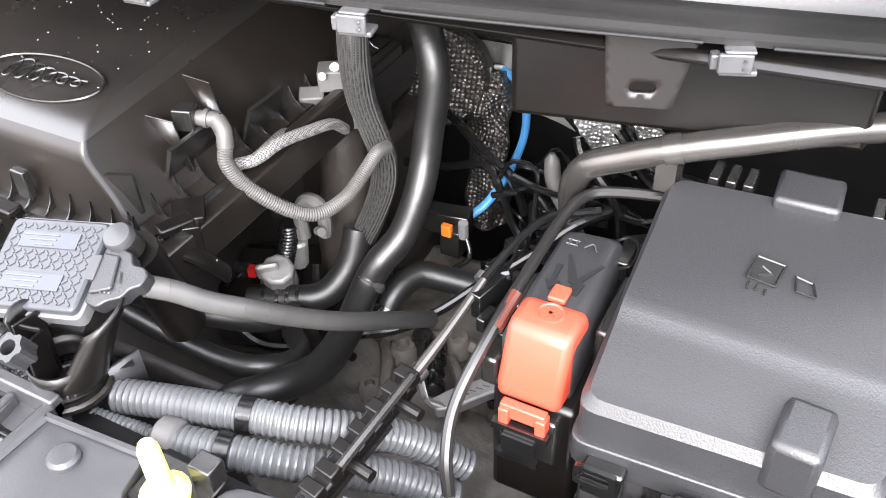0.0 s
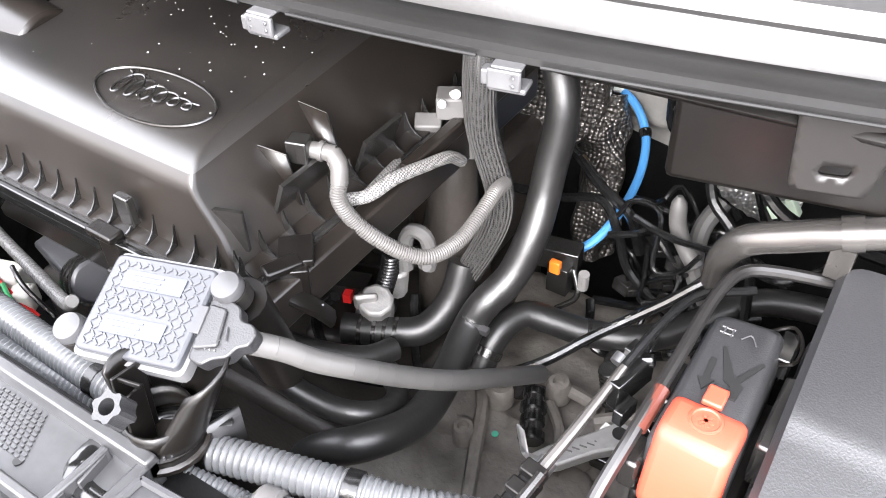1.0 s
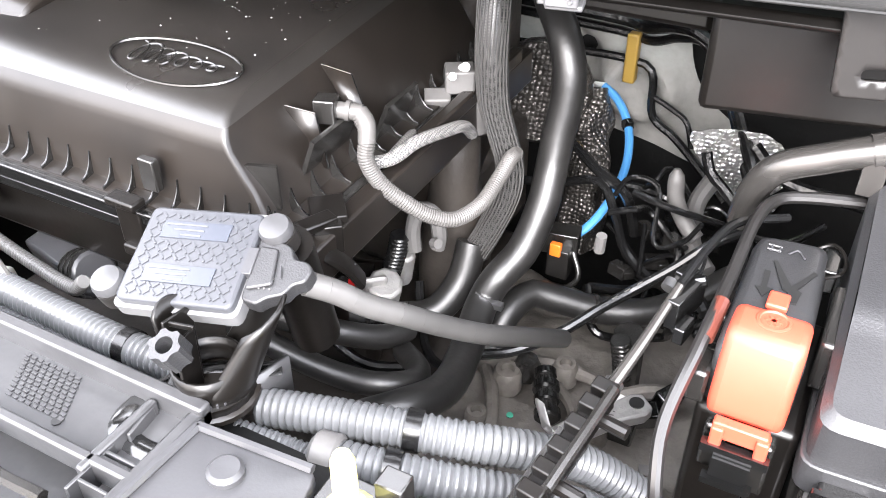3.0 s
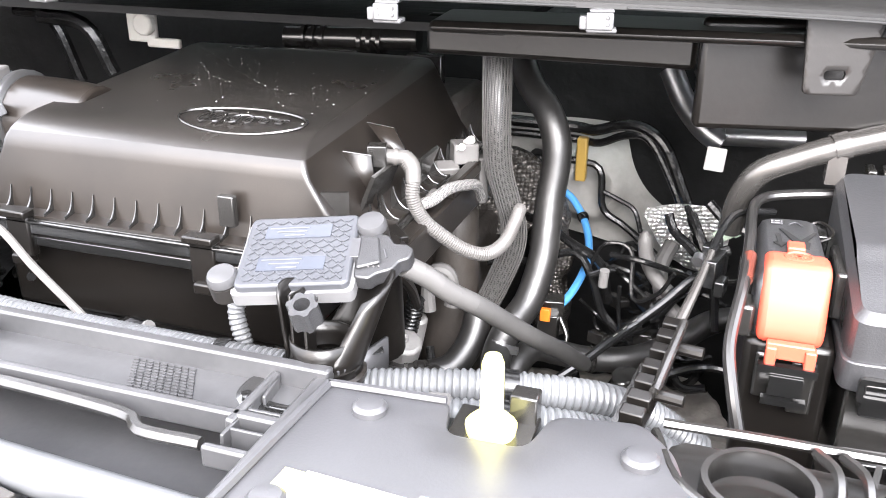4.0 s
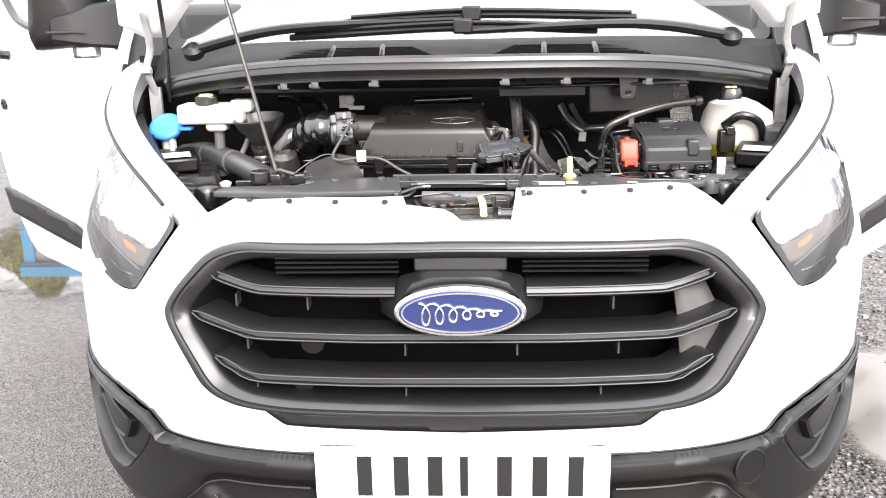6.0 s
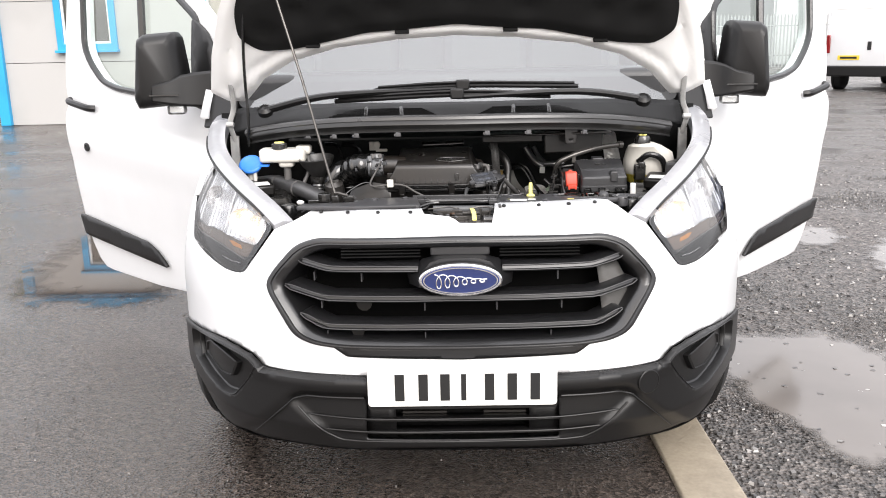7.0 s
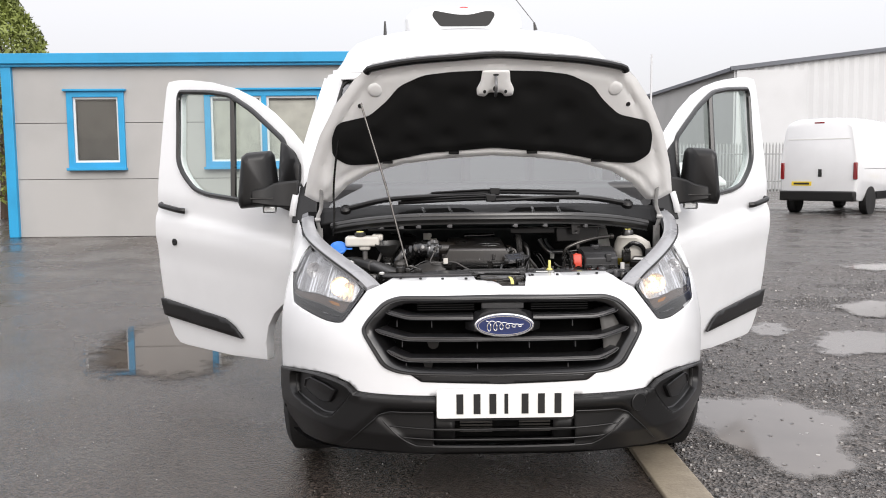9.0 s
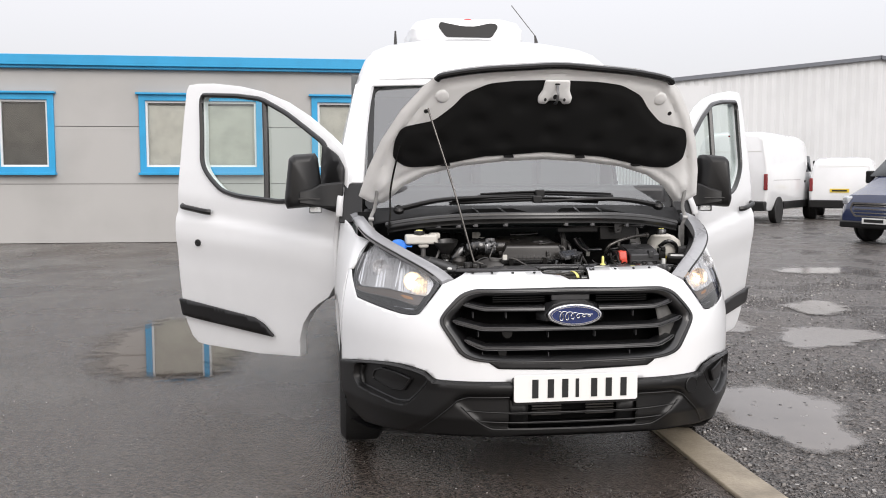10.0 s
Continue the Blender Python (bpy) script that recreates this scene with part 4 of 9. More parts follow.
bo = seam[:-1] + [(0.946, 0.484), (0.948, 0.40), (0.93, 0.26), (0.86, 0.215), (0.75, 0.235), (0.5, 0.258), (0, 0.268)]
low_grille = both([(0, 0.432), (0.268, 0.432), (0.275, 0.30), (0, 0.297)])
fog = [(0.578, 0.496), (0.591, 0.509), (0.608, 0.520), (0.65, 0.530), (0.70, 0.535), (0.74, 0.533), (0.80, 0.522), (0.862, 0.504), (0.884, 0.487), (0.889, 0.43), (0.872, 0.397), (0.81, 0.388), (0.714, 0.374), (0.664, 0.382), (0.62, 0.436)]
fog_holes = [rounded(sx([(k * x, z) for x, z in fog]), 0.02) for k in (1, -1)]
part("lower_bumper", sheet(sx(both(bo)), lambda s, z: skin(s, z, bumper_off(s, z)), 0.0105, [rounded(sx(low_grille), 0.006), *fog_holes]), BUMPER, van, "black textured lower bumper", thick=0.005, smooth=40)
for k in (1, -1):
    part("bumper_seam", sweep([skin(k * s_of_x(x), z + 0.0005, 0.003) for x, z in dense_line([(0.266, 0.497)] + seam[1:], 0.015)], 0.0016, 8, 0.008), INK, van)
    part("bumper_crease", sweep([skin(k * s_of_x(x), z, bumper_off(s_of_x(x), z + 0.012) + 0.0005) for x, z in dense_line([(0.272, 0.437), (0.432, 0.433), (0.474, 0.418), (0.51, 0.382), (0.56, 0.332), (0.63, 0.262)], 0.02)], 0.003, 6, 0.01), BUMPER, van)
part("bumper_underside", grid(lambda s, v: Vector(skin(s, 0.262 if abs(s) < 0.5 else 0.262 - 0.07 * min(1, (abs(s) - 0.5) / 0.5), 0.018 - 0.25 * v)) - Vector((0, 0, 0.02 * v)), lerp(-s_of_x(0.93), s_of_x(0.93), 41), lerp(0, 1, 4)), BUMPER, van)
for k in (1, -1):
    fo2 = fog_holes[0 if k > 0 else 1]
    fcs, fcz = sum(p[0] for p in fo2) / len(fo2), sum(p[1] for p in fo2) / len(fo2)
    ring = lambda w, off: [skin(fcs + (s - fcs) * w, fcz + (z - fcz) * w, bumper_off(s, z) + off) for s, z in fo2]
    pocket = part("fog_pocket", loft([ring(1.012, -0.004), ring(1.01, 0.001), ring(0.995, 0.0015), ring(0.975, -0.004), ring(0.945, -0.026), ring(0.90, -0.030)], cap=False), BUMPER, van, "recessed black corner panel", smooth=34)
    part("pocket_floor", sheet([(fcs + (s - fcs) * 0.91, fcz + (z - fcz) * 0.91) for s, z in fo2], lambda s, z: skin(s, z, bumper_off(s, z) - 0.0305), 0.012), BUMPER, pocket, smooth=60)
    panel_o = rounded(sx([(k * x, z) for x, z in ((0.648, 0.488), (0.70, 0.505), (0.775, 0.510), (0.812, 0.488), (0.826, 0.446), (0.735, 0.420), (0.683, 0.428))]), 0.012)
    pcs, pcz = sum(p[0] for p in panel_o) / len(panel_o), sum(p[1] for p in panel_o) / len(panel_o)
    pring = lambda w, off: [skin(pcs + (s - pcs) * w, pcz + (z - pcz) * w, bumper_off(s, z) + off) for s, z in panel_o]
    part("lamp_blank", loft([pring(1.0, -0.031), pring(0.97, -0.016), pring(0.90, -0.014), pring(0.86, -0.020)], cap=False), BUMPER, pocket, "raised rim of the blanked lamp", smooth=34)
    part("blank_face", sheet([(pcs + (s - pcs) * 0.87, pcz + (z - pcz) * 0.87) for s, z in panel_o], lambda s, z: skin(s, z, bumper_off(s, z) - 0.020 + 0.05 * (0.46 - z)), 0.012), BUMPER, pocket, "ribbed blank", smooth=60)
    part("corner_slot", sweep([skin(k * s_of_x(x), z, bumper_off(s_of_x(x), z) - 0.024) for x, z in ((0.858, 0.492), (0.868, 0.45), (0.862, 0.41))], 0.009, 8, 0.01, flat=0.6), INK, pocket, "dark side slot")
back = part("lower_intake", sheet(sx(both([(0, 0.445), (0.30, 0.445), (0.30, 0.275), (0, 0.275)])), lambda s, z: skin(s, z, -0.075), 0.06), DARK, van, "dark lower air intake")
for z, w in ((0.368, 0.445), (0.326, 0.40)):
    lip_z = lambda x: z + 0.004 * max(0.0, (abs(x) - 0.28) / 0.1)
    part("intake_slat", sweep([skin(s_of_x(x), lip_z(x), 0.0065) for x in lerp(-w, w, 21)], 0.0024, 6, 0.02), BUMPER, back)
    part("intake_shelf", grid(lambda s, v: skin(s, z - 0.004, 0.004 - 0.05 * v), lerp(-s_of_x(0.272), s_of_x(0.272), 21), [0, 1]), BUMPER, back, thick=0.004)
for k in (1, -1):
    part("intake_lip", sweep([skin(k * s_of_x(x), z, 0.016) for x, z in dense_line([(0, 0.293), (0.30, 0.295), (0.345, 0.299), (0.38, 0.318), (0.42, 0.352), (0.462, 0.396)], 0.02)], 0.0024, 6, 0.01), BUMPER, back)
    part("side_shutter", grid(lambda s, v: skin(k * s, 0.30 + 0.128 * v, -0.012), lerp(s_of_x(0.19), s_of_x(0.28), 5), [0, 1]), BUMPER, back, thick=0.004)
for x0, x1 in ((-0.17, -0.045), (0.06, 0.18)):
    pieces("radiator_bar", group(*[box((x0 + x1) / 2, 0.035, 0.398 - 0.012 * i, x1 - x0, 0.01, 0.006) for i in range(5)]), DARKSTEEL, back)
part("tow_cover", lathe([(0.036, 0), (0.036, 0.003), (0.033, 0.0045), (0.0325, 0.003), (0.002, 0.003)], 24, along(skin(s_of_x(0.515), 0.452, 0.027), skin(s_of_x(0.515), 0.452, 0.1))), BUMPER, van)

# number plate
plate = part("number_plate", prism(rounded([(-0.26, -0.0555), (0.26, -0.0555), (0.26, 0.0555), (-0.26, 0.0555)], 0.012), 0.006, Matrix.Translation((0, -0.034, 0.475)) @ FRONT), PLATE, van, "white number plate", bevel=0.001)
for cx in (-0.172, -0.107, -0.047, 0.004, 0.075, 0.137, 0.2):
    part("plate_mark", box(cx, -0.0355, 0.475, 0.026 if cx != 0.004 else 0.014, 0.002, 0.077), INK, plate)
part("plate_plinth", prism(rounded([(-0.262, -0.066), (0.262, -0.066), (0.262, 0.04), (-0.262, 0.04)], 0.012), 0.05, Matrix.Translation((0, -0.028, 0.475)) @ FRONT), BUMPER, van)

# grille
g_out = rounded(sx(both(GRILLE)), 0.03, 5)
g_in = rounded(sx([(x * 0.93, 0.715 + (z - 0.715) * (0.80 if z > 0.715 else 0.84)) for x, z in both(GRILLE)]), 0.03, 5)


def dense_pair(o, i):
    """Both outlines cut at the same shares, so that their points match."""
    a, b = [], []
    for k in range(len(o)):
        p, q, r, t = o[k], o[(k + 1) % len(o)], i[k], i[(k + 1) % len(i)]
        n = max(1, int(math.hypot(q[0] - p[0], q[1] - p[1]) / 0.03))
        a += [(p[0] + (q[0] - p[0]) * j / n, p[1] + (q[1] - p[1]) * j / n) for j in range(n)]
        b += [(r[0] + (t[0] - r[0]) * j / n, r[1] + (t[1] - r[1]) * j / n) for j in range(n)]
    return a, b


# Grey lighter than the bars: the glint of their edges as colour.
LIP = material("bar_edge_glint", (0.05, 0.05, 0.052), 0.42, vary=0.1, spec=0.5)
g_out, g_in = dense_pair(g_out, g_in)
mid = lambda u: [((a + (c - a) * u), (b + (d - b) * u)) for (a, b), (c, d) in zip(g_out, g_in)]
band = [(0.0, -0.012), (0.0, 0.003), (0.05, 0.0075), (0.16, 0.0085), (0.34, 0.007), (0.38, 0.003), (0.44, 0.003), (0.5, 0.0035), (0.8, -0.006), (0.95, -0.014), (1.0, -0.020), (1.02, -0.07), (1.03, -0.16)]
grille = part("grille", loft([[skin(s, z, off) for s, z in mid(u)] for u, off in band], cap=False), GRILLE_BLACK, van, "black plastic radiator grille", smooth=50)
# Flat sheet; its black stands in for the shaded depth behind the bars.
part("grille_back", sheet(g_in, lambda s, z: (skin(s, z, 0)[0], skin(s, z, -0.15)[1], z), 0.05), RECESS_SHADE, grille, "near-black sheet for the shaded space behind the grille")
for zc, w, tip in ((0.793, 0.470, 0.020), (0.713, 0.503, 0.028), (0.634, 0.455, 0.031)):
    for k in ((1, -1) if zc > 0.79 else (0,)):
        if k:
            xs = [k * v for v in (0.118, 0.2, 0.3, 0.37, 0.405, w - 0.014, w)]
        else:
            xs = [-w, 0.014 - w, -0.42, -0.37, -0.2, -0.1, 0, 0.1, 0.2, 0.37, 0.42, w - 0.014, w]
        lift = lambda x: tip * max(0, (abs(x) - 0.37) / (w - 0.37)) ** 1.2
        tail = lambda x: 0.22 if abs(x) > w - 0.001 else 1.0
        rings = []
        for x in xs:
            p = [skin(s_of_x(x), zc + lift(x) + dz * tail(x), off - 0.004 * (tail(x) < 1)) for dz, off in ((0.0105, -0.075), (0.011, -0.05), (0.0105, -0.028), (0.008, -0.016), (0.0065, -0.012), (0.005, -0.012), (0.004, -0.017), (-0.005, -0.016), (-0.006, -0.010), (-0.008, -0.010), (-0.012, -0.015), (-0.014, -0.03), (-0.012, -0.075), (0.0, -0.078))]
            rings.append(p)
        part("grille_bar", loft(rings), GRILLE_BLACK, grille, smooth=30)
        part("bar_lip", merge(sweep([skin(s_of_x(x), zc + lift(x) + 0.0055 * tail(x), -0.012) for x in xs], 0.0014, 6, 0.02), sweep([skin(s_of_x(x), zc + lift(x) - 0.007 * tail(x), -0.010) for x in xs], 0.0014, 6, 0.02)), LIP, grille)
for fx, z0, z1 in ((-0.43, 0.838, 0.858), (-0.285, 0.842, 0.860), (0.27, 0.842, 0.860), (0.40, 0.838, 0.858), (-0.41, 0.752, 0.776), (-0.275, 0.752, 0.776), (0.27, 0.752, 0.776), (-0.39, 0.676, 0.697), (-0.10, 0.672, 0.694), (0.10, 0.672, 0.694), (0.28, 0.672, 0.694), (-0.375, 0.598, 0.614), (-0.1, 0.596, 0.612), (0.25, 0.596, 0.612)):
    part("fin", box(fx, skin(s_of_x(fx), 0.7, -0.04)[1] + nose((z0 + z1) / 2), (z0 + z1) / 2, 0.0032, 0.03, z1 - z0), GREY_PLASTIC, grille)
part("grille_lip", sheet(rounded(sx(both([(0, 0.580), (0.362, 0.582), (0.318, 0.5515), (0, 0.543)])), 0.008), lambda s, z: skin(s, z, 0.003), 0.012), GRILLE_BLACK, grille, "black lip under the grille", smooth=60, thick=0.003)
part("sensor_cover", box(0, 0.085, 0.836, 0.165, 0.03, 0.03), BLACK, grille, bevel=0.004)
for x0, x1 in ((-0.33, -0.11), (0.11, 0.33)):
    pieces("radiator_core", group(*[box((x0 + x1) / 2, 0.075, 0.82 + 0.009 * i, x1 - x0, 0.01, 0.003) for i in range(5)]), DARK, grille)
pieces("horn", group(rod((-0.27, 0.06, 0.69), (-0.27, 0.085, 0.69), 0.022), rod((-0.29, 0.06, 0.61), (-0.29, 0.085, 0.61), 0.018)), BULK, grille)
part("side_baffle", sheet([(s_of_x(0.415), 0.615), (s_of_x(0.475), 0.645), (s_of_x(0.50), 0.72), (s_of_x(0.47), 0.785), (s_of_x(0.40), 0.80)], lambda s, z: skin(s, z, -0.05), 0.03), material("dull_grey_baffle", (0.075, 0.073, 0.07), 0.55, vary=0.2), grille, "dull grey air baffle", thick=0.004)
badge_m = Matrix.Translation((0, -0.004, 0.770)) @ FRONT
badge = part("oval_badge", prism(oval(0.114, 0.046), 0.02, badge_m), CHROME, van, "blue and silver oval badge", bevel=0.004)
part("blue_field", prism(oval(0.105, 0.039), 0.004, Matrix.Translation((0, -0.006, 0.770)) @ FRONT), BADGE_BLUE, badge, bevel=0.001)
part("silver_ring", frame_ring(oval(0.101, 0.0365), oval(0.098, 0.034), 0.003, Matrix.Translation((0, -0.008, 0.770)) @ FRONT), CHROME, badge)
part("silver_flourish", sweep([(-0.07 + 0.14 * i / 60 + 0.012 * math.sin(i * 0.63), -0.0075, 0.768 + 0.002 * i / 60 + (0.012 + 0.008 * math.cos(i / 60 * 3.1)) * math.cos(i * 0.63)) for i in range(61)], 0.0032, 6, 0.003, flat=0.6), CHROME, badge, "silver looping flourish")
part("badge_hood", loft([[(x * w, skin(0, z0, 0)[1] + dy, z) for x, z in ((-0.115, 0.742), (0.115, 0.742), (0.118, 0.77), (0.085, 0.812), (0.05, 0.823), (-0.05, 0.823), (-0.085, 0.812), (-0.118, 0.77))] for w, dy, z0 in ((1.25, 0.05, 0.78), (1.1, 0.022, 0.78), (0.98, 0.006, 0.77))]), GRILLE_BLACK, grille, smooth=40)

# headlamps
LAMPTOP = material("smoky_lamp_edge", (0.3, 0.304, 0.318), 0.28, coat=0.4, vary=0.12)
SMOKY = material("smoky_lamp_panel", (0.14, 0.115, 0.10), 0.2, coat=0.5, vary=0.2)
HINGEGREY = material("grey_hinge_paint", (0.4, 0.4, 0.395), 0.4, vary=0.15, stain=0.3, stain_scale=30)


def rec(s, z, d):
    """A point straight behind the skin."""
    x, y, z = skin(s, z)
    return (x, y + d, z)


for k in (1, -1):
    lo = sx([(k * x, z) for x, z in LAMP])
    lamp = part("headlamp", sheet(rounded(lo, 0.022), lambda s, z: rec(s, z, 0.11), 0.03), BUMPER, van, "clear halogen headlamp with its side light lit", smooth=60)
    rimL = rounded(lo, 0.022, 5)
    cx = sum(p[0] for p in rimL) / len(rimL)
    cz = sum(p[1] for p in rimL) / len(rimL)
    rim_in = [(cx + (s - cx) * 0.984, cz + (z - cz) * 0.976) for s, z in rimL]
    part("lamp_bezel", loft([[skin(s, z, 0.001) for s, z in rimL], [skin(s, z, 0.001) for s, z in rim_in], [rec(s, z, 0.105) for s, z in rim_in]], cap=False), BUMPER, lamp)
    def fluted(s, z):
        x, y, _ = skin(s, z)
        flute = 0.0016 * math.cos(abs(s) * 2 * math.pi / 0.027)
        bay = 0.012 * math.cos((abs(s) - 0.72) * 2 * math.pi / 0.17) + 0.05 * (z - 0.9)
        return (x, y + 0.036 + 0.2 * (z - 0.9) + flute + bay, z)

    part("bright_bowl", sheet(rounded(sx([(k * x, z) for x, z in ((0.58, 0.885), (0.625, 0.925), (0.765, 0.984), (0.88, 1.01), (0.89, 0.95), (0.90, 0.862), (0.885, 0.838), (0.80, 0.845), (0.735, 0.845), (0.665, 0.834), (0.605, 0.834))]), 0.02), fluted, 0.0048), REFLECTOR, lamp, "bright fluted reflector", smooth=60)
    for x, z, r in ((0.815, 0.93, 0.034), (0.672, 0.888, 0.04)):
        a = Vector(rec(k * s_of_x(x), z, 0.036))
        a2 = a + Vector((0, -1, 0)) * 0.1
        bowl = part("reflector_bowl", lathe([(0.006, 0.0), (r * 0.6, 0.006), (r * 0.92, 0.018), (r, 0.026), (r * 1.04, 0.026)], 24, along(a, a2), cap=False), REFLECTOR, lamp, "round chrome bowl", smooth=60)
        part("bulb", lathe([(0.003, 0), (0.005, 0.008), (0.0055, 0.02), (0.004, 0.026), (0.001, 0.028)], 14, along(a, a2)), BULB if (x < 0.75) else CHROME, bowl, "lit halogen bulb" if x < 0.75 else "")
    smoky = sx([(k * x, z) for x, z in ((0.615, 0.832), (0.665, 0.832), (0.735, 0.843), (0.80, 0.843), (0.885, 0.836), (0.925, 0.83), (0.925, 0.826), (0.857, 0.814), (0.744, 0.810), (0.655, 0.792), (0.635, 0.793))])
    part("smoky_panel", sheet(smoky, lambda s, z: rec(s, z, 0.03), 0.012), SMOKY, lamp, "smoky translucent side light panel", smooth=60)
    part("bowl_edge", sweep([Vector(rec(k * s_of_x(x), z, 0.026)) for x, z in ((0.605, 0.835), (0.665, 0.833), (0.735, 0.844), (0.80, 0.844), (0.885, 0.837), (0.905, 0.85), (0.912, 0.90), (0.90, 0.97))], 0.0028, 6, 0.012), CHROME, lamp, "bright edge of the reflector")
    part("panel_edge", sweep([Vector(rec(k * s_of_x(x), z, 0.022)) for x, z in ((0.642, 0.788), (0.655, 0.791), (0.744, 0.809), (0.857, 0.813), (0.915, 0.824))], 0.002, 6, 0.012), GREYHOSE, lamp)
    # Chrome strip added in the shape of a lit reflection low in the lamp.
    part("glint_strip", sweep([Vector(rec(k * s_of_x(x), z, 0.016)) for x, z in ((0.655, 0.775), (0.69, 0.774), (0.73, 0.779))], 0.0035, 8, 0.01), CHROME, lamp, "chrome strip in place of a lit reflection")
    pieces("chrome_edge", group(sweep([skin(k * s_of_x(x), z, -0.012) for x, z in ((0.742, 0.985), (0.745, 0.92), (0.748, 0.85))], 0.004, 6, 0.02)), REFLECTOR, lamp)
    part("amber_marker", sheet(sx([(k * x, z) for x, z in ((0.66, 0.812), (0.665, 0.822), (0.70, 0.828), (0.715, 0.826), (0.695, 0.815))]), lambda s, z: rec(s, z, 0.027), 0.012), AMBER, lamp)
    lens = part("lens", sheet(rounded(lo, 0.022), lambda s, z: skin(s, z, 0.002), 0.025), LENS, lamp, "clear polycarbonate lens", smooth=60)
    lens.visible_shadow = False
    strip = [(0.505, 0.155, 0.893), (0.56, 0.2, 0.937), (0.66, 0.32, 0.99), (0.75, 0.47, 1.035), (0.81, 0.62, 1.07), (0.85, 0.8, 1.115), (0.87, 0.98, 1.14)]
    lipring = lambda pts: [[(k * (x + 0.025), y + 0.006, z + 0.004), (k * x, y + 0.012, z + 0.014), (k * (x - 0.03), y + 0.022, z + 0.01), (k * (x - 0.032), y + 0.024, z - 0.03), (k * (x + 0.02), y + 0.01, z - 0.02)] for x, y, z in pts]
    lip_pts = spline(strip, 0.05)
    cut = [i for i, p in enumerate(lip_pts) if p.y < 0.76][-1]
    part("lamp_gap", sweep([(k * (x + 0.027), y + 0.005, z - 0.001) for x, y, z in lip_pts[1:cut + 1]], 0.0035, 8, 0.02), INK, lamp, "dark gap above the lens")
    part("lamp_top", loft(lipring(lip_pts[:cut + 1])), LAMPTOP, lamp, "grey top edge of the lamp housing", smooth=40)
    part("wing_lip", loft(lipring(lip_pts[cut:])), LAMPTOP, van, "grey wing flange", smooth=40)

# bonnet, propped open
BP0, BE2, BNF = Vector((0, 0.338, 1.75)), Vector((0, 0.584, -0.811)), Vector((0, -0.811, -0.584))


def on_bonnet(x, s, off=0.0):
    return Vector((x, 0, 0)) + BP0 + BE2 * s + BNF * (off - 0.05 * (x / 0.7) ** 2)


BON = both([(0, -0.10), (0.165, -0.088), (0.35, -0.066), (0.505, -0.03), (0.585, 0.05), (0.675, 0.18), (0.756, 0.343), (0.818, 0.52), (0.857, 0.68), (0.80, 0.712), (0.735, 0.705), (0.69, 0.65), (0.65, 0.60), (0.54, 0.52), (0.385, 0.46), (0.19, 0.425), (0, 0.41)])
INS = both([(0, -0.02), (0.07, -0.02), (0.19, -0.013), (0.30, 0.005), (0.40, 0.06), (0.45, 0.13), (0.53, 0.21), (0.67, 0.255), (0.70, 0.335), (0.705, 0.43), (0.64, 0.475), (0.53, 0.46), (0.285, 0.388), (0, 0.356)])
bon_edge = np.array(dense(BON, 0.005))


def bon_inner(x, s):
    d = float(np.min(np.hypot(bon_edge[:, 0] - x, bon_edge[:, 1] - s)))
    lift = 0.016 * min(1, d / 0.03)
    groove = 0.010 * math.exp(-((d - 0.055) / 0.012) ** 2)
    if abs(x) > 0.55 and s > 0.48:
        lift += 0.018 * math.exp(-(((abs(x) - 0.73) / 0.05) ** 2 + ((s - 0.6) / 0.07) ** 2))
    return on_bonnet(x, s, lift - groove)


rim_fine = np.array(dense(BON, 0.004))
bonnet = part("bonnet", sheet(BON, bon_inner, 0.018), PRIMER, van, "raised white bonnet seen from below", smooth=50)
part("bonnet_skin", sheet(BON, lambda x, s: on_bonnet(x, s, -0.003 - 0.045 * min(1, float(np.min(np.hypot(rim_fine[:, 0] - x, rim_fine[:, 1] - s))) / 0.2)), 0.03), PAINT, bonnet, "white outer skin", smooth=60)
quilt = [(-0.5, 0.32), (-0.33, 0.2), (-0.36, 0.34), (-0.2, 0.3), (0.0, 0.25), (0.02, 0.12), (0.22, 0.3), (0.3, 0.17), (0.45, 0.33), (0.58, 0.36), (-0.6, 0.4), (-0.15, 0.1), (0.15, 0.07), (-0.3, 0.06)]
ins_edge = np.array(dense(INS, 0.005))


def felt(x, s):
    d = float(np.min(np.hypot(ins_edge[:, 0] - x, ins_edge[:, 1] - s)))
    h = 0.018 + 0.012 * min(1, d / 0.04) + 0.004 * noise.noise((x * 7, s * 7, 0))
    for a, b in quilt:
        h -= 0.014 * math.exp(-((x - a) ** 2 + (s - b) ** 2) / 0.0016)
    return on_bonnet(x, s, max(h, 0.0185))


tabs = [(0.17, 0.392), (-0.17, 0.392), (0.46, 0.452), (-0.46, 0.452)]
part("insulation", sheet(rounded(INS, 0.03), felt, 0.016), FELT, bonnet, "quilted black sound insulation", smooth=70)
pieces("insulation_tab", group(*[box(*on_bonnet(x, s - 0.012, 0.017), 0.045, 0.004, 0.03, rx=-54) for x, s in tabs]), FELT, bonnet)
latch = part("latch_plate", sheet(rounded([(-0.06, -0.03), (0.05, -0.03), (0.055, 0.02), (0.072, 0.055), (0.068, 0.085), (0.035, 0.09), (0.022, 0.07), (-0.032, 0.07), (-0.045, 0.09), (-0.078, 0.085), (-0.082, 0.055), (-0.065, 0.02)], 0.01), lambda x, s: on_bonnet(x, s, 0.032), 0.02), PRIMER, bonnet, "pale latch plate", thick=0.006)
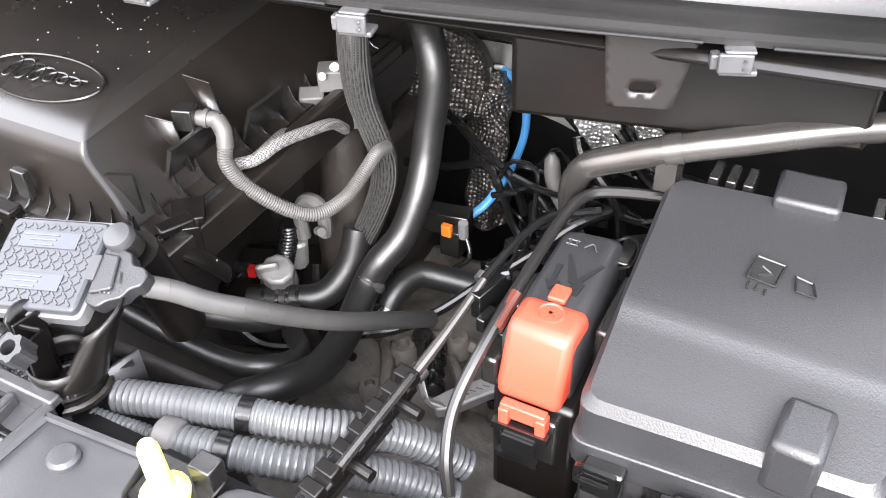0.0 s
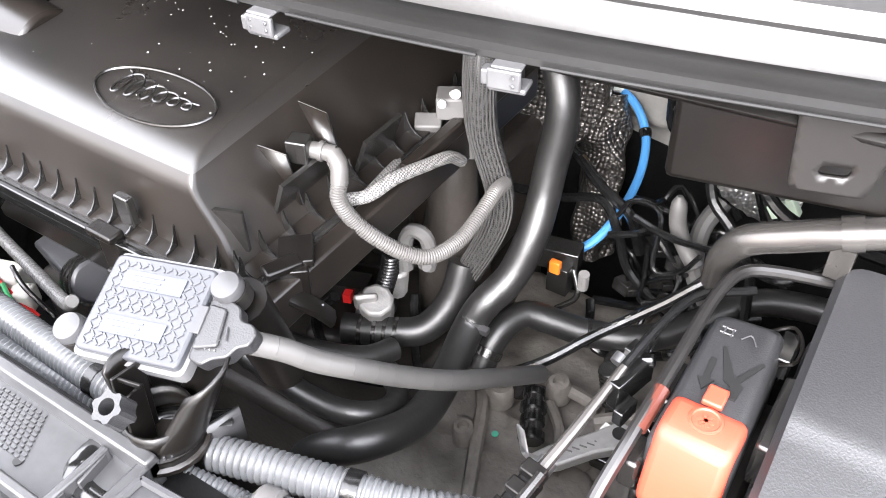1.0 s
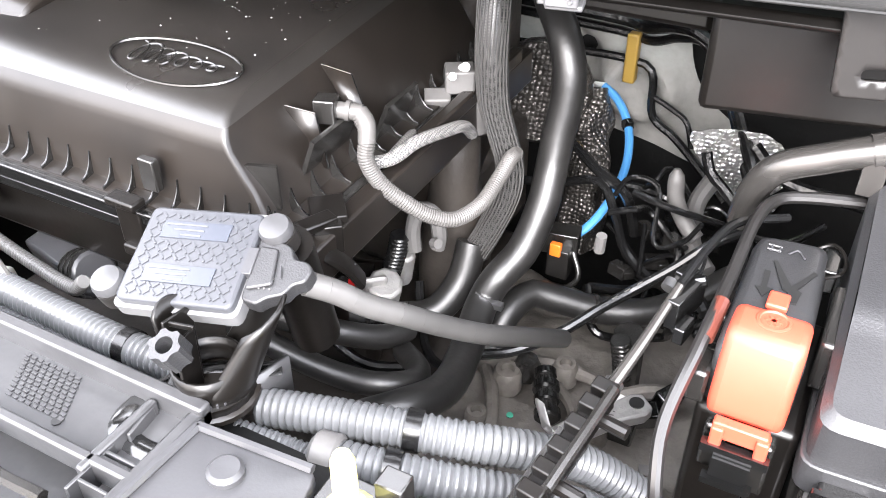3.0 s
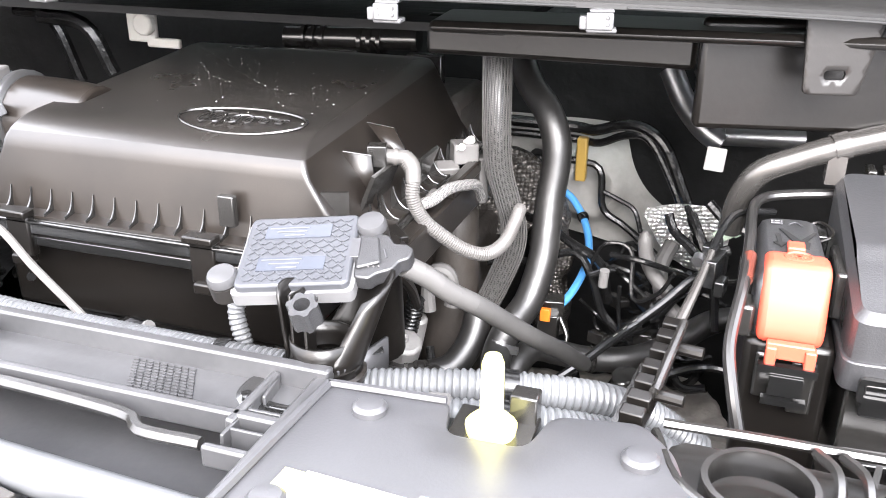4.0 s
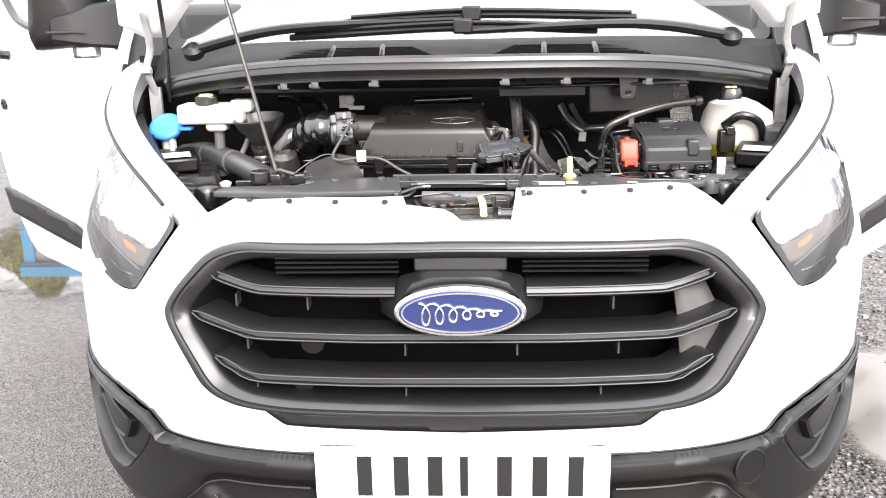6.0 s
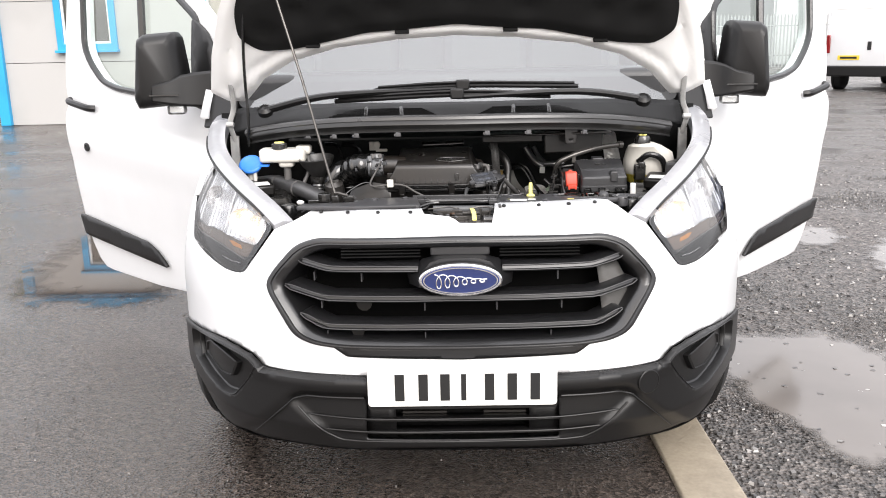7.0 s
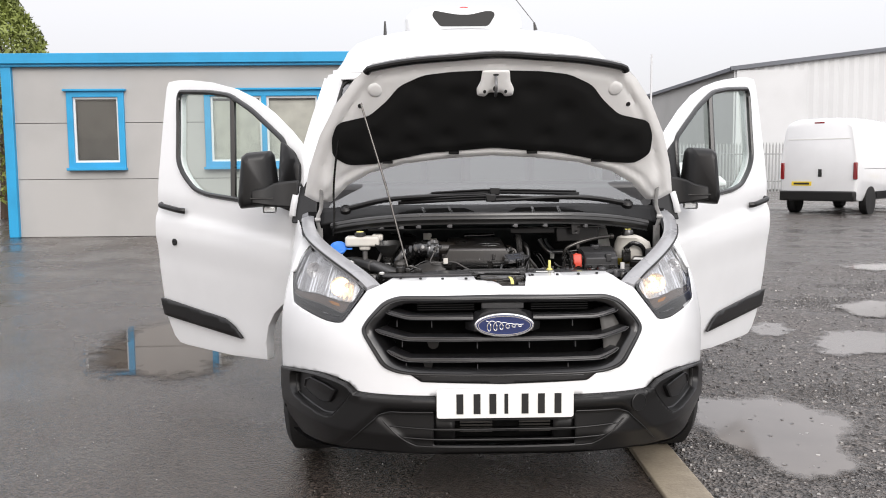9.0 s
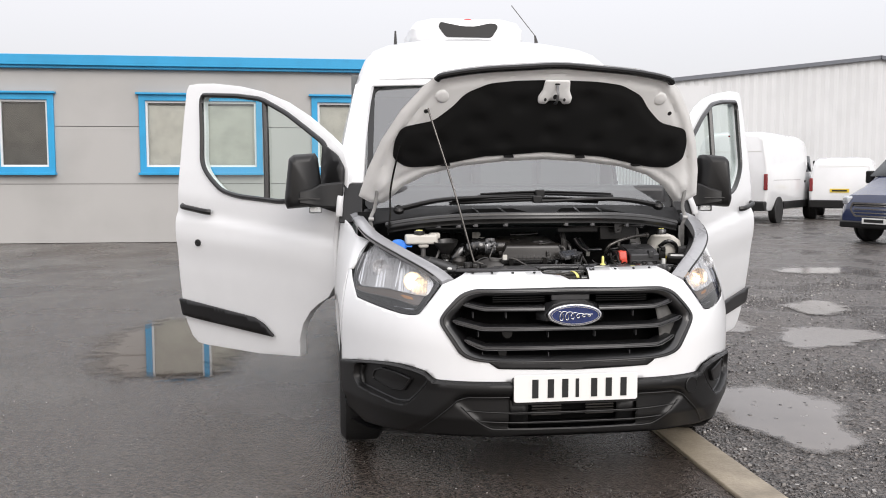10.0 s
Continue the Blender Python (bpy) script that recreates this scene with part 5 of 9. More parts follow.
part("striker", sweep([on_bonnet(-0.005, -0.005, 0.035), on_bonnet(-0.005, 0.02, 0.075), on_bonnet(-0.005, 0.06, 0.07), on_bonnet(-0.003, 0.085, 0.04)], 0.006, 8, 0.006), STEEL, latch)
pieces("rivet", group(*[lathe([(0.006, 0), (0.005, 0.004)], 10, along(on_bonnet(x, s, 0.032), on_bonnet(x, s, 0.1))) for x, s in ((-0.055, 0.005), (0.045, 0.005), (-0.055, 0.06), (0.045, 0.06))]), STEEL, latch)
pieces("plate_hole", group(*[prism(oval(a, b, 16), 0.003, along(on_bonnet(x, s, 0.0372), on_bonnet(x, s, 0.2))) for x, s, a, b in ((-0.048, 0.066, 0.006, 0.008), (0.038, 0.066, 0.006, 0.008), (-0.005, -0.012, 0.012, 0.004), (-0.005, 0.052, 0.010, 0.012))]), INK, latch)
for k in (1, -1):
    part("dimple", lathe([(0.033, 0), (0.03, 0.006), (0.02, 0.009), (0.001, 0.010)], 20, along(on_bonnet(k * 0.497, 0.085, 0.012), on_bonnet(k * 0.497, 0.085, 0.1))), PRIMER, bonnet, smooth=70)
    part("hole_plug", lathe([(0.011, 0), (0.010, 0.003)], 12, along(on_bonnet(k * 0.565, 0.165, 0.014), on_bonnet(k * 0.565, 0.165, 0.1))), INK, bonnet)
    part("hinge", merge(sweep([on_bonnet(k * 0.77, 0.62, 0.02), on_bonnet(k * 0.78, 0.72, 0.03), (k * 0.80, 0.80, 1.13), (k * 0.79, 0.83, 1.06)], 0.009, 8, 0.02, flat=0.5), rod((k * 0.785, 0.79, 1.13), (k * 0.81, 0.79, 1.13), 0.009), box(k * 0.795, 0.83, 1.03, 0.03, 0.012, 0.11)), HINGEGREY, van, "grey painted bonnet hinge")
part("front_seal", sweep([on_bonnet(x, s + 0.012, 0.022) for x, s in ((-0.53, -0.012), (-0.505, -0.033), (-0.35, -0.07), (-0.165, -0.092), (0, -0.104), (0.165, -0.092), (0.35, -0.07), (0.505, -0.033), (0.53, -0.012))], 0.018, 10, 0.02, flat=0.8), RUBBER, bonnet, "black rubber seal along the front edge")
part("washer_hose", sweep([on_bonnet(-0.66, 0.3, 0.02), on_bonnet(-0.69, 0.45, 0.03), on_bonnet(-0.71, 0.6, 0.05), (-0.71, 0.70, 1.17), (-0.72, 0.72, 1.06)], 0.005, 6, 0.02), RUBBER, bonnet, "thin black washer hose")
part("bonnet_stay", merge(sweep([(-0.556, 0.415, 1.628), (-0.553, 0.41, 1.61), (-0.46, 0.35, 1.3), (-0.377, 0.302, 0.985), (-0.365, 0.296, 0.966), (-0.33, 0.29, 0.955)], 0.0042, 8, 0.01)), DARKSTEEL, van, "thin steel bonnet prop")

# roof, sides, screen
side_x = table([(0.25, 0.93), (0.5, 0.965), (0.9, 0.985), (1.2, 0.97), (1.5, 0.925), (1.86, 0.845), (2.05, 0.79)])
roof_h = table([(1.5, 1.90), (1.62, 1.98), (1.85, 2.10), (2.1, 2.19), (2.4, 2.25), (2.8, 2.28), (4.95, 2.29)])
section = [(0.845, 1.86), (0.83, 1.92), (0.80, 2.02), (0.76, 2.12), (0.70, 2.19), (0.6, 2.235), (0.4, 2.27), (0.2, 2.285), (0, 2.29)]
section = section + [(-x, z) for x, z in reversed(section[:-1])]
rings = []
for y in (1.5, 1.56, 1.7, 1.85, 2.1, 2.4, 2.8, 3.5, 4.2, 4.8, 4.93):
    pull = 0.97 if y < 1.52 else 1.0
    end = 0.96 if y > 4.9 else 1
    rings.append([(x * pull * end, y + (0.09 * (abs(x) / 0.8) ** 2 if y < 1.9 else 0), 1.86 + (z - 1.86) * (roof_h(y) - 1.86) / 0.43 * end) for x, z in section])
part("roof", (lambda g: (g[0], [q for q in g[1] if len(q) == 4]))(loft([r for r in rings], cap=False)), PAINT, van, "tall white roof", thick=0.01, smooth=50)
for k in (1, -1):
    so = [(1.0, 1.14), (1.13, 1.3), (1.28, 1.48), (1.45, 1.68), (1.6, 1.858), (4.93, 1.858), (4.95, 1.2), (4.93, 0.35), (4.3, 0.3), (4.27, 0.5), (4.15, 0.65), (3.95, 0.72), (3.75, 0.65), (3.63, 0.5), (3.6, 0.3), (1.125, 0.3), (1.125, 0.69), (1.125, 1.1)]
    ap = rounded([(1.17, 0.42), (1.17, 1.2), (1.46, 1.58), (1.68, 1.77), (2.25, 1.77), (2.31, 1.3), (2.31, 0.42)], 0.06)
    part("body_side", sheet(so, lambda y, z: (k * (side_x(z) - (0.03 * max(0, 1.3 - y) if z > 1.1 else 0)), y, z), 0.12, [ap]), PAINT, van, "white body side with open doorway", thick=0.03, smooth=50)
    part("door_seal", sweep([(k * (side_x(z) - 0.02), y, z) for y, z in ap + ap[:1]], 0.014, 6, 0.04), RUBBER, van, "black door seal")
    part("a_pillar", loft([[(k * a, ya, z), (k * b, yb, z), (k * (b - 0.03), yb + 0.06, z), (k * (a - 0.03), ya + 0.06, z)] for a, ya, b, yb, z in ((0.827, 1.11, 0.93, 1.15, 1.30), (0.81, 1.29, 0.90, 1.34, 1.54), (0.785, 1.44, 0.86, 1.52, 1.74), (0.76, 1.54, 0.83, 1.62, 1.88))]), PAINT, van, "white windscreen pillar", bevel=0.01)
    part("pillar_foot", loft([[(k * a, ya, z), (k * b, yb, z), (k * (b - 0.03), yb + 0.06, z), (k * (a - 0.03), ya + 0.06, z)] for a, ya, b, yb, z in ((0.83, 0.985, 0.955, 0.995, 1.10), (0.829, 1.105, 0.945, 1.145, 1.30))]), BUMPER, van, "black plastic pillar foot", bevel=0.008)


def screen(x, v):
    return (x, 0.79 + 0.72 * v + (0.20 - 0.1 * v) * (x / 0.8) ** 2, 1.19 + 0.70 * v - 0.02 * (x / 0.8) ** 2)


ws = rounded([(-0.82, 0.0), (0.82, 0.0), (0.775, 0.94), (0.70, 0.99), (-0.70, 0.99), (-0.775, 0.94)], 0.05)
part("windscreen", sheet(ws, screen, 0.08), WSCREEN, van, "sloping tinted windscreen", smooth=70)
wi = [(x * 0.955, 0.10 + v * 0.87) for x, v in ws]
part("screen_border", (lambda g: g)(merge(loft([[screen(x, v) for x, v in ws], [Vector(screen(x, v)) - Vector((0, 0.004, -0.004)) for x, v in wi]], cap=False))), INK, van, smooth=70)
part("header", grid(lambda x, v: (x, 1.50 + 0.09 * (x / 0.8) ** 2 + 0.06 * v - 0.012, 1.875 - 0.01 * (x / 0.8) ** 2 + 0.04 * v), lerp(-0.8, 0.8, 17), lerp(-0.4, 1, 3)), PAINT, van, thick=0.01)
part("dashboard", merge(box(0, 1.30, 1.0, 1.7, 0.55, 0.34), box(0, 1.17, 1.215, 1.56, 0.36, 0.15)), BLACK, van, "dark grey dashboard", bevel=0.03, seg=3)
part("bulkhead", box(0, 2.4, 1.2, 1.7, 0.04, 1.6), material("dim_cab_panel", (0.16, 0.17, 0.17), 0.6, vary=0.15, stain=0.2), van, "grey cab bulkhead")
part("cab_floor", box(0, 1.75, 0.45, 1.75, 1.3, 0.06), BLACK, van)
for x in (-0.5, 0.15, 0.55):
    seat = part("cab_seat", box(x, 1.95, 0.8, 0.44, 0.45, 0.16), BLACK, van, "dark cab seat", bevel=0.04)
    part("seat_back", box(x, 2.2, 1.18, 0.44, 0.13, 0.65, rx=-8), BLACK, seat, bevel=0.05)
    part("headrest", box(x, 2.25, 1.6, 0.26, 0.1, 0.18), BLACK, seat, bevel=0.04)
part("steering_wheel", sweep([(0.5 + 0.19 * math.cos(a), 1.52 - 0.08 * math.sin(a), 1.1 + 0.17 * math.sin(a)) for a in [i * math.pi / 8 for i in range(17)]], 0.014, 8, 0.03), BLACK, van)
part("rear_wall", prism([(-0.93, 0.35), (0.93, 0.35), (0.97, 1.0), (0.84, 1.86), (0.76, 2.1), (0.4, 2.25), (-0.4, 2.25), (-0.76, 2.1), (-0.84, 1.86), (-0.97, 1.0)], 0.03, Matrix.Translation((0, 4.9, 0)) @ FRONT), PAINT, van)
part("underbody", box(0, 2.85, 0.34, 1.8, 4.0, 0.1), DARK, van)

# fridge unit, aerials
unit = part("fridge_unit", loft([[(x * w - 0.03, y, 2.27 + z * h) for x, z in ((0.40, 0), (0.40, 0.09), (0.36, 0.14), (0.25, 0.165), (-0.25, 0.165), (-0.36, 0.14), (-0.40, 0.09), (-0.40, 0))] for y, w, h in ((2.62, 0.9, 0.75), (2.68, 0.97, 0.98), (2.8, 1.0, 1.06), (3.25, 1.0, 1.06), (3.35, 0.95, 0.8))]), PAINT, van, "white rooftop refrigeration unit", bevel=0.02)
part("unit_intake", prism(rounded([(-0.21, 0.125), (-0.17, 0.115), (-0.05, 0.095), (0.03, 0.095), (0.14, 0.12), (0.185, 0.115), (0.195, 0.09), (0.15, 0.02), (-0.17, 0.02), (-0.225, 0.09)], 0.02), 0.03, Matrix.Translation((-0.02, 2.615, 2.275)) @ FRONT), INK, unit, "black air intake")
part("unit_mark", frame_ring(oval(0.035, 0.014, 20), oval(0.028, 0.009, 20), 0.003, Matrix.Translation((-0.03, 2.66, 2.417)) @ pose(0, 0, 0, -25) @ FRONT), RED, unit, "small red oval mark")
part("roof_aerial", merge(rod((0.44, 2.58, 2.26), (0.43, 2.58, 2.31), 0.014, 8, 0.006), rod((0.43, 2.58, 2.31), (0.27, 2.62, 2.52), 0.0035, 6)), BLACK_SMOOTH, van, "thin black whip aerial")
part("roof_stub", rod((-0.55, 2.5, 2.22), (-0.55, 2.5, 2.31), 0.012, 8, 0.006), BLACK_SMOOTH, van)

# wheels
for sign, wy in ((1, 0.95), (-1, 0.95), (1, 3.95), (-1, 3.95)):
    wheel = part("wheel", lathe([(0.20, -0.1), (0.30, -0.105), (0.335, -0.08), (0.34, 0), (0.335, 0.08), (0.30, 0.105), (0.20, 0.1)], 40, pose(sign * 0.85, wy, 0.34, 0, 90, 0)), TYRE, van, "black tyre on steel wheel", smooth=40)
    part("rim", lathe([(0.02, 0.06), (0.06, 0.075), (0.13, 0.06), (0.19, 0.085), (0.205, 0.09), (0.205, -0.09)], 30, pose(sign * 0.85, wy, 0.34, 0, 90 * sign, 0)), SILVER, wheel)
for k in (1, -1):
    arch = [(math.cos(a) * 0.372 + 0.95, 0.34 + math.sin(a) * 0.372) for a in lerp(-0.1, math.pi + 0.1, 16)]
    part("wheel_arch_liner", loft([[(k * 0.935, y, z) for y, z in arch], [(k * 0.62, y, z) for y, z in arch]], cap=False), DARK, van)


# doors
def front_door(k, angle, mw, mx):
    """One hinged door: k is its side, angle how far it stands open, mw and mx the mirror's half width and place."""
    hx, hy = k * 0.94, 1.12
    d, n = Vector((k * math.sin(radians(angle)), math.cos(radians(angle)), 0)), Vector((k * math.cos(radians(angle)), -math.sin(radians(angle)), 0))
    bulge = table([(0.3, -0.08), (0.42, -0.062), (0.56, -0.046), (0.75, -0.02), (0.95, 0.0), (1.06, 0.004), (1.2, -0.012), (1.35, -0.028), (1.5, -0.05), (1.7, -0.08), (1.9, -0.115)])
    crease = lambda u: 0.96 + 0.13 * min(1.0, max(0.0, u / 1.35)) ** 0.85

    def f(u, z, off=0.0):
        ledge = 0.012 * smooth_step(-0.006, 0.03, z - crease(u)) * (1 - smooth_step(0.03, 0.16, z - crease(u))) - 0.007 * (1 - smooth_step(-0.10, 0.004, z - crease(u))) * smooth_step(-0.26, -0.10, z - crease(u))
        return Vector((hx, hy, z)) + d * u + n * (bulge(z) - ledge + off)

    out = [(-0.03, 1.36), (-0.03, 0.95), (0.03, 0.80), (0.12, 0.69), (0.20, 0.645), (0.27, 0.595), (0.335, 0.52), (0.372, 0.43), (0.386, 0.325), (0.72, 0.302), (1.19, 0.30), (1.27, 0.306), (1.318, 0.345), (1.353, 0.43), (1.373, 0.54), (1.366, 0.70), (1.352, 0.92), (1.356, 1.09), (1.352, 1.16), (1.352, 1.40), (1.358, 1.70), (1.362, 1.86), (1.345, 1.893), (1.25, 1.897), (1.11, 1.889), (0.87, 1.858), (0.685, 1.818), (0.505, 1.758), (0.327, 1.671), (0.15, 1.563), (0.01, 1.46)]
    win = rounded([(1.215, 1.825), (0.89, 1.803), (0.68, 1.773), (0.465, 1.683), (0.285, 1.583), (0.14, 1.50), (0.12, 1.33), (0.15, 1.235), (0.45, 1.196), (0.808, 1.222), (0.945, 1.25), (1.065, 1.33), (1.14, 1.408), (1.175, 1.637)], 0.05)
    door = part("door", sheet(out, f, 0.028, [win]), PAINT, van, "open white front door", thick=0.05, smooth=45, bevel=0.008, seg=3)
    part("window_seal", sweep([f(u, z, 0.003) for u, z in win + win[:1]], 0.0145, 8, 0.02), RUBBER, door, "black window seal")
    pane = part("window", sheet(win, lambda u, z: f(u, z, -0.02), 0.1), PANE, door, "clear side window", smooth=80)
    pane.visible_shadow = False
    part("divider", sweep([f(0.57, 1.21, -0.005), f(0.61, 1.5, -0.005), f(0.66, 1.76, -0.005)], 0.017, 6, 0.04, flat=0.6), RUBBER, door)
    part("mirror_sail", sheet(rounded([(0.15, 1.505), (0.05, 1.45), (-0.01, 1.38), (-0.02, 1.14), (0.13, 1.17), (0.14, 1.33)], 0.02), lambda u, z: f(u, z, 0.008), 0.04), BUMPER, door, "black mirror mounting", thick=0.02)
    part("side_moulding", sheet(rounded([(0.555, 0.425), (0.635, 0.492), (0.715, 0.524), (1.371, 0.583), (1.356, 0.478), (1.20, 0.466)], 0.015), lambda u, z: f(u, z, 0.012), 0.03), BUMPER, door, "black rubbing strip", thick=0.014, smooth=50)
    part("handle_recess", lathe([(0.048, -0.004), (0.046, 0.001), (0.036, -0.002), (0.002, -0.006)], 24, along(f(1.15, 1.158, 0), f(1.15, 1.158, 0.1)) @ Matrix.Diagonal((1, 0.7, 1, 1))), PAINT, door, smooth=60)
    part("handle", sweep([f(1.035, 1.124, 0.012), f(1.06, 1.128, 0.036), f(1.15, 1.14, 0.042), f(1.26, 1.153, 0.038), f(1.296, 1.158, 0.012)], 0.013, 8, 0.012, flat=1.25), BUMPER, door, "black pull handle")
    if k < 0:
        part("key_lock", lathe([(0.026, 0), (0.026, 0.004), (0.014, 0.006), (0.012, 0.002)], 18, along(f(1.145, 0.938, 0.002), f(1.145, 0.938, 0.1)) @ Matrix.Diagonal((1, 0.8, 1, 1))), BUMPER, door, "round black lock")
    # mirror
    my, mz = 1.13, 1.31
    shape = rounded([(0.98, -0.105), (0.84, -0.142), (-0.95, -0.128), (-1.0, -0.02), (-0.82, 0.125), (-0.66, 0.146), (0.45, 0.138), (0.72, 0.118)], 0.035, 4)
    shell = [[(k * (mx + x * mw * w), my + yy - 0.02 * x, mz + z * h) for x, z in shape] for yy, w, h in ((-0.085, 0.60, 0.70), (-0.074, 0.82, 0.88), (-0.045, 0.97, 0.975), (0.0, 1.0, 1.0), (0.04, 0.985, 0.985))]
    mirror = part("mirror", loft(shell), BUMPER, door, "large black door mirror", smooth=50)
    part("mirror_glass", box(k * mx, my + 0.046, mz, mw * 1.6, 0.006, 0.23), CHROME, mirror, "mirror glass")
    part("mirror_arm", loft([[(k * xx, my + dy, z0) for dy, z0 in ((-0.055 + yo, lo_z), (0.03, lo_z), (0.03, hi_z), (-0.045 + yo, hi_z))] for xx, lo_z, hi_z, yo in ((mx + 0.02, 1.195, 1.262, -0.045), (mx - 0.05, 1.185, 1.275, -0.045), (mx - 0.09, 1.178, 1.296, -0.02), (0.975, 1.172, 1.305, 0.0), (0.925, 1.16, 1.31, 0.0))]), BUMPER, mirror, bevel=0.01)
    part("mirror_crease", box(k * (mx - 0.035), my - 0.104, 1.222, 0.11, 0.004, 0.005, rz=-4 * k), BLACK_SMOOTH, mirror)
    part("indicator", box(k * (mx - 0.065), my - 0.055, 1.165, 0.065, 0.05, 0.034), LENS, mirror, "clear indicator lens", bevel=0.008)
    part("indicator_back", box(k * (mx - 0.065), my - 0.045, 1.167, 0.054, 0.03, 0.024), LABEL, mirror)


front_door(-1, 47.2, 0.096, 1.135)
front_door(1, 42.0, 0.086, 1.095)

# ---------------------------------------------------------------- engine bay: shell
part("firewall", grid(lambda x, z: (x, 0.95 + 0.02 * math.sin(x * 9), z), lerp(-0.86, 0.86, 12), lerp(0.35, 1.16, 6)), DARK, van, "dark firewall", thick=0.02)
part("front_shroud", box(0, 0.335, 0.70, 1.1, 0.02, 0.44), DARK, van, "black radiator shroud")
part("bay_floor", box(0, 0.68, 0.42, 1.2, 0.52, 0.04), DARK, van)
for k in (1, -1):
    w_in = [(0.475, 0.19, 0.9), (0.53, 0.23, 0.935), (0.63, 0.345, 0.985), (0.72, 0.49, 1.03), (0.78, 0.64, 1.065), (0.82, 0.82, 1.11), (0.84, 0.97, 1.135)]
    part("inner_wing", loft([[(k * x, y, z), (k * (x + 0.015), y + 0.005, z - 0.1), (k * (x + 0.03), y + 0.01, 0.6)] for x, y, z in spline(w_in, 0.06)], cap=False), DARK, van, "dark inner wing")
    tray = part("lamp_carrier", sheet(rounded([(k * 0.47, 0.235), (k * 0.53, 0.25), (k * 0.63, 0.37), (k * 0.72, 0.52), (k * 0.77, 0.66), (k * 0.60, 0.66), (k * 0.53, 0.45), (k * 0.46, 0.33)], 0.03), lambda x, y: (x, y, 0.885 + 0.16 * max(0, y - 0.3) + 0.006 * math.sin(y * 80)), 0.02), BLACK_SMOOTH, van, "black ribbed lamp carrier", thick=0.006)
    for i in range(7):
        a = 0.30 + 0.035 * i
        part("carrier_rib", sweep([(k * (0.49 + 0.2 * i / 7), a + 0.0, 0.897 + 0.16 * max(0, a - 0.3)), (k * (0.56 + 0.2 * i / 7), a + 0.02, 0.897 + 0.16 * max(0, a - 0.27))], 0.003, 5, 0.02), GREY_PLASTIC, tray)
    part("carrier_box", box(k * 0.65, 0.535, 0.945, 0.085, 0.09, 0.036, -24 * k, 8), BULK, tray, "black lamp cover", bevel=0.008)
    part("paper_label", box(k * 0.642, 0.505, 0.9625, 0.06, 0.034, 0.0015, -24 * k, 8), LABEL, tray, "white paper label")
    part("rubber_buffer", lathe([(0.024, 0), (0.026, 0.03), (0.022, 0.038), (0.008, 0.041)], 18, pose(k * 0.51, 0.285, 0.895)), RUBBER, van, "round black rubber bump stop")
    part("white_plug", lathe([(0.010, 0), (0.012, 0.006), (0.007, 0.01)], 14, pose(k * 0.478, 0.31, 0.93)), LABEL, van)

# scuttle panel, seal and clips
CLIPGREY = material("dull_spring_steel", (0.14, 0.14, 0.143), 0.35, 0.4, vary=0.2, scale=80, stain=0.3, stain_scale=30)
cowl_y = lambda x: 0.487 + 0.45 * x * x
cowl_z = lambda x: 0.012 - 0.052 * abs(x / 0.71) ** 3
prof = [(0.004, 1.109), (-0.003, 1.1095), (-0.003, 1.113), (0.001, 1.115), (0.0, 1.123), (-0.005, 1.127), (-0.008, 1.132), (-0.005, 1.141), (0.004, 1.150), (0.015, 1.157), (0.028, 1.159), (0.06, 1.156), (0.10, 1.159), (0.18, 1.172), (0.25, 1.182), (0.33, 1.192)]


def cowl(x, i):
    dy, z = prof[i]
    return (x, cowl_y(x) + dy - (0.28 * x * x * (dy - 0.05) / 0.28 if dy > 0.05 else 0), z + cowl_z(x) * (1 - max(0, dy - 0.04) * 2.5))


scuttle = part("scuttle_panel", grid(lambda x, i: cowl(x, int(i)), lerp(-0.725, 0.725, 45), range(12)), DUSTYGREY, van, "black plastic scuttle panel below the windscreen", smooth=45, thick=0.003)
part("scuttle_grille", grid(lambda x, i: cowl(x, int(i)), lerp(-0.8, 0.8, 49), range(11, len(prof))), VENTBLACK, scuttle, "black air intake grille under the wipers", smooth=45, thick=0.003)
part("scuttle_seal", sweep([(x, cowl_y(x) + 0.013, 1.1465 + cowl_z(x)) for x in lerp(-0.725, 0.725, 31)], 0.0145, 10, 0.03), material("dusty_seal_rubber", (0.03, 0.0293, 0.0288), 0.3, bump=0.12, scale=200, vary=0.35, stain=0.45, stain_scale=10, spec=0.8), scuttle, "rounded dusty black rubber seal")
for k in (1, -1):
    for j in range(8):
        # Solid strips, their black standing in for shaded slots.
        part("vent_slot", sweep([(x, cowl_y(x) + 0.07 + 0.016 * j, 1.1565 + 0.0022 * j + cowl_z(x) * 0.75) for x in [k * v for v in lerp(0.06 + 0.008 * j, 0.44 - 0.012 * j, 8)]], 0.0045, 6, 0.03, flat=0.6), RECESS_SHADE, scuttle)
    for xx in (0.18, 0.30):
        part("vent_bridge", sweep([(k * xx, cowl_y(xx) + 0.065, 1.160 + cowl_z(xx) * 0.7), (k * (xx + 0.01), cowl_y(xx) + 0.2, 1.180 + cowl_z(xx) * 0.5)], 0.006, 6, 0.02, flat=0.5), BLACK_SMOOTH, scuttle)
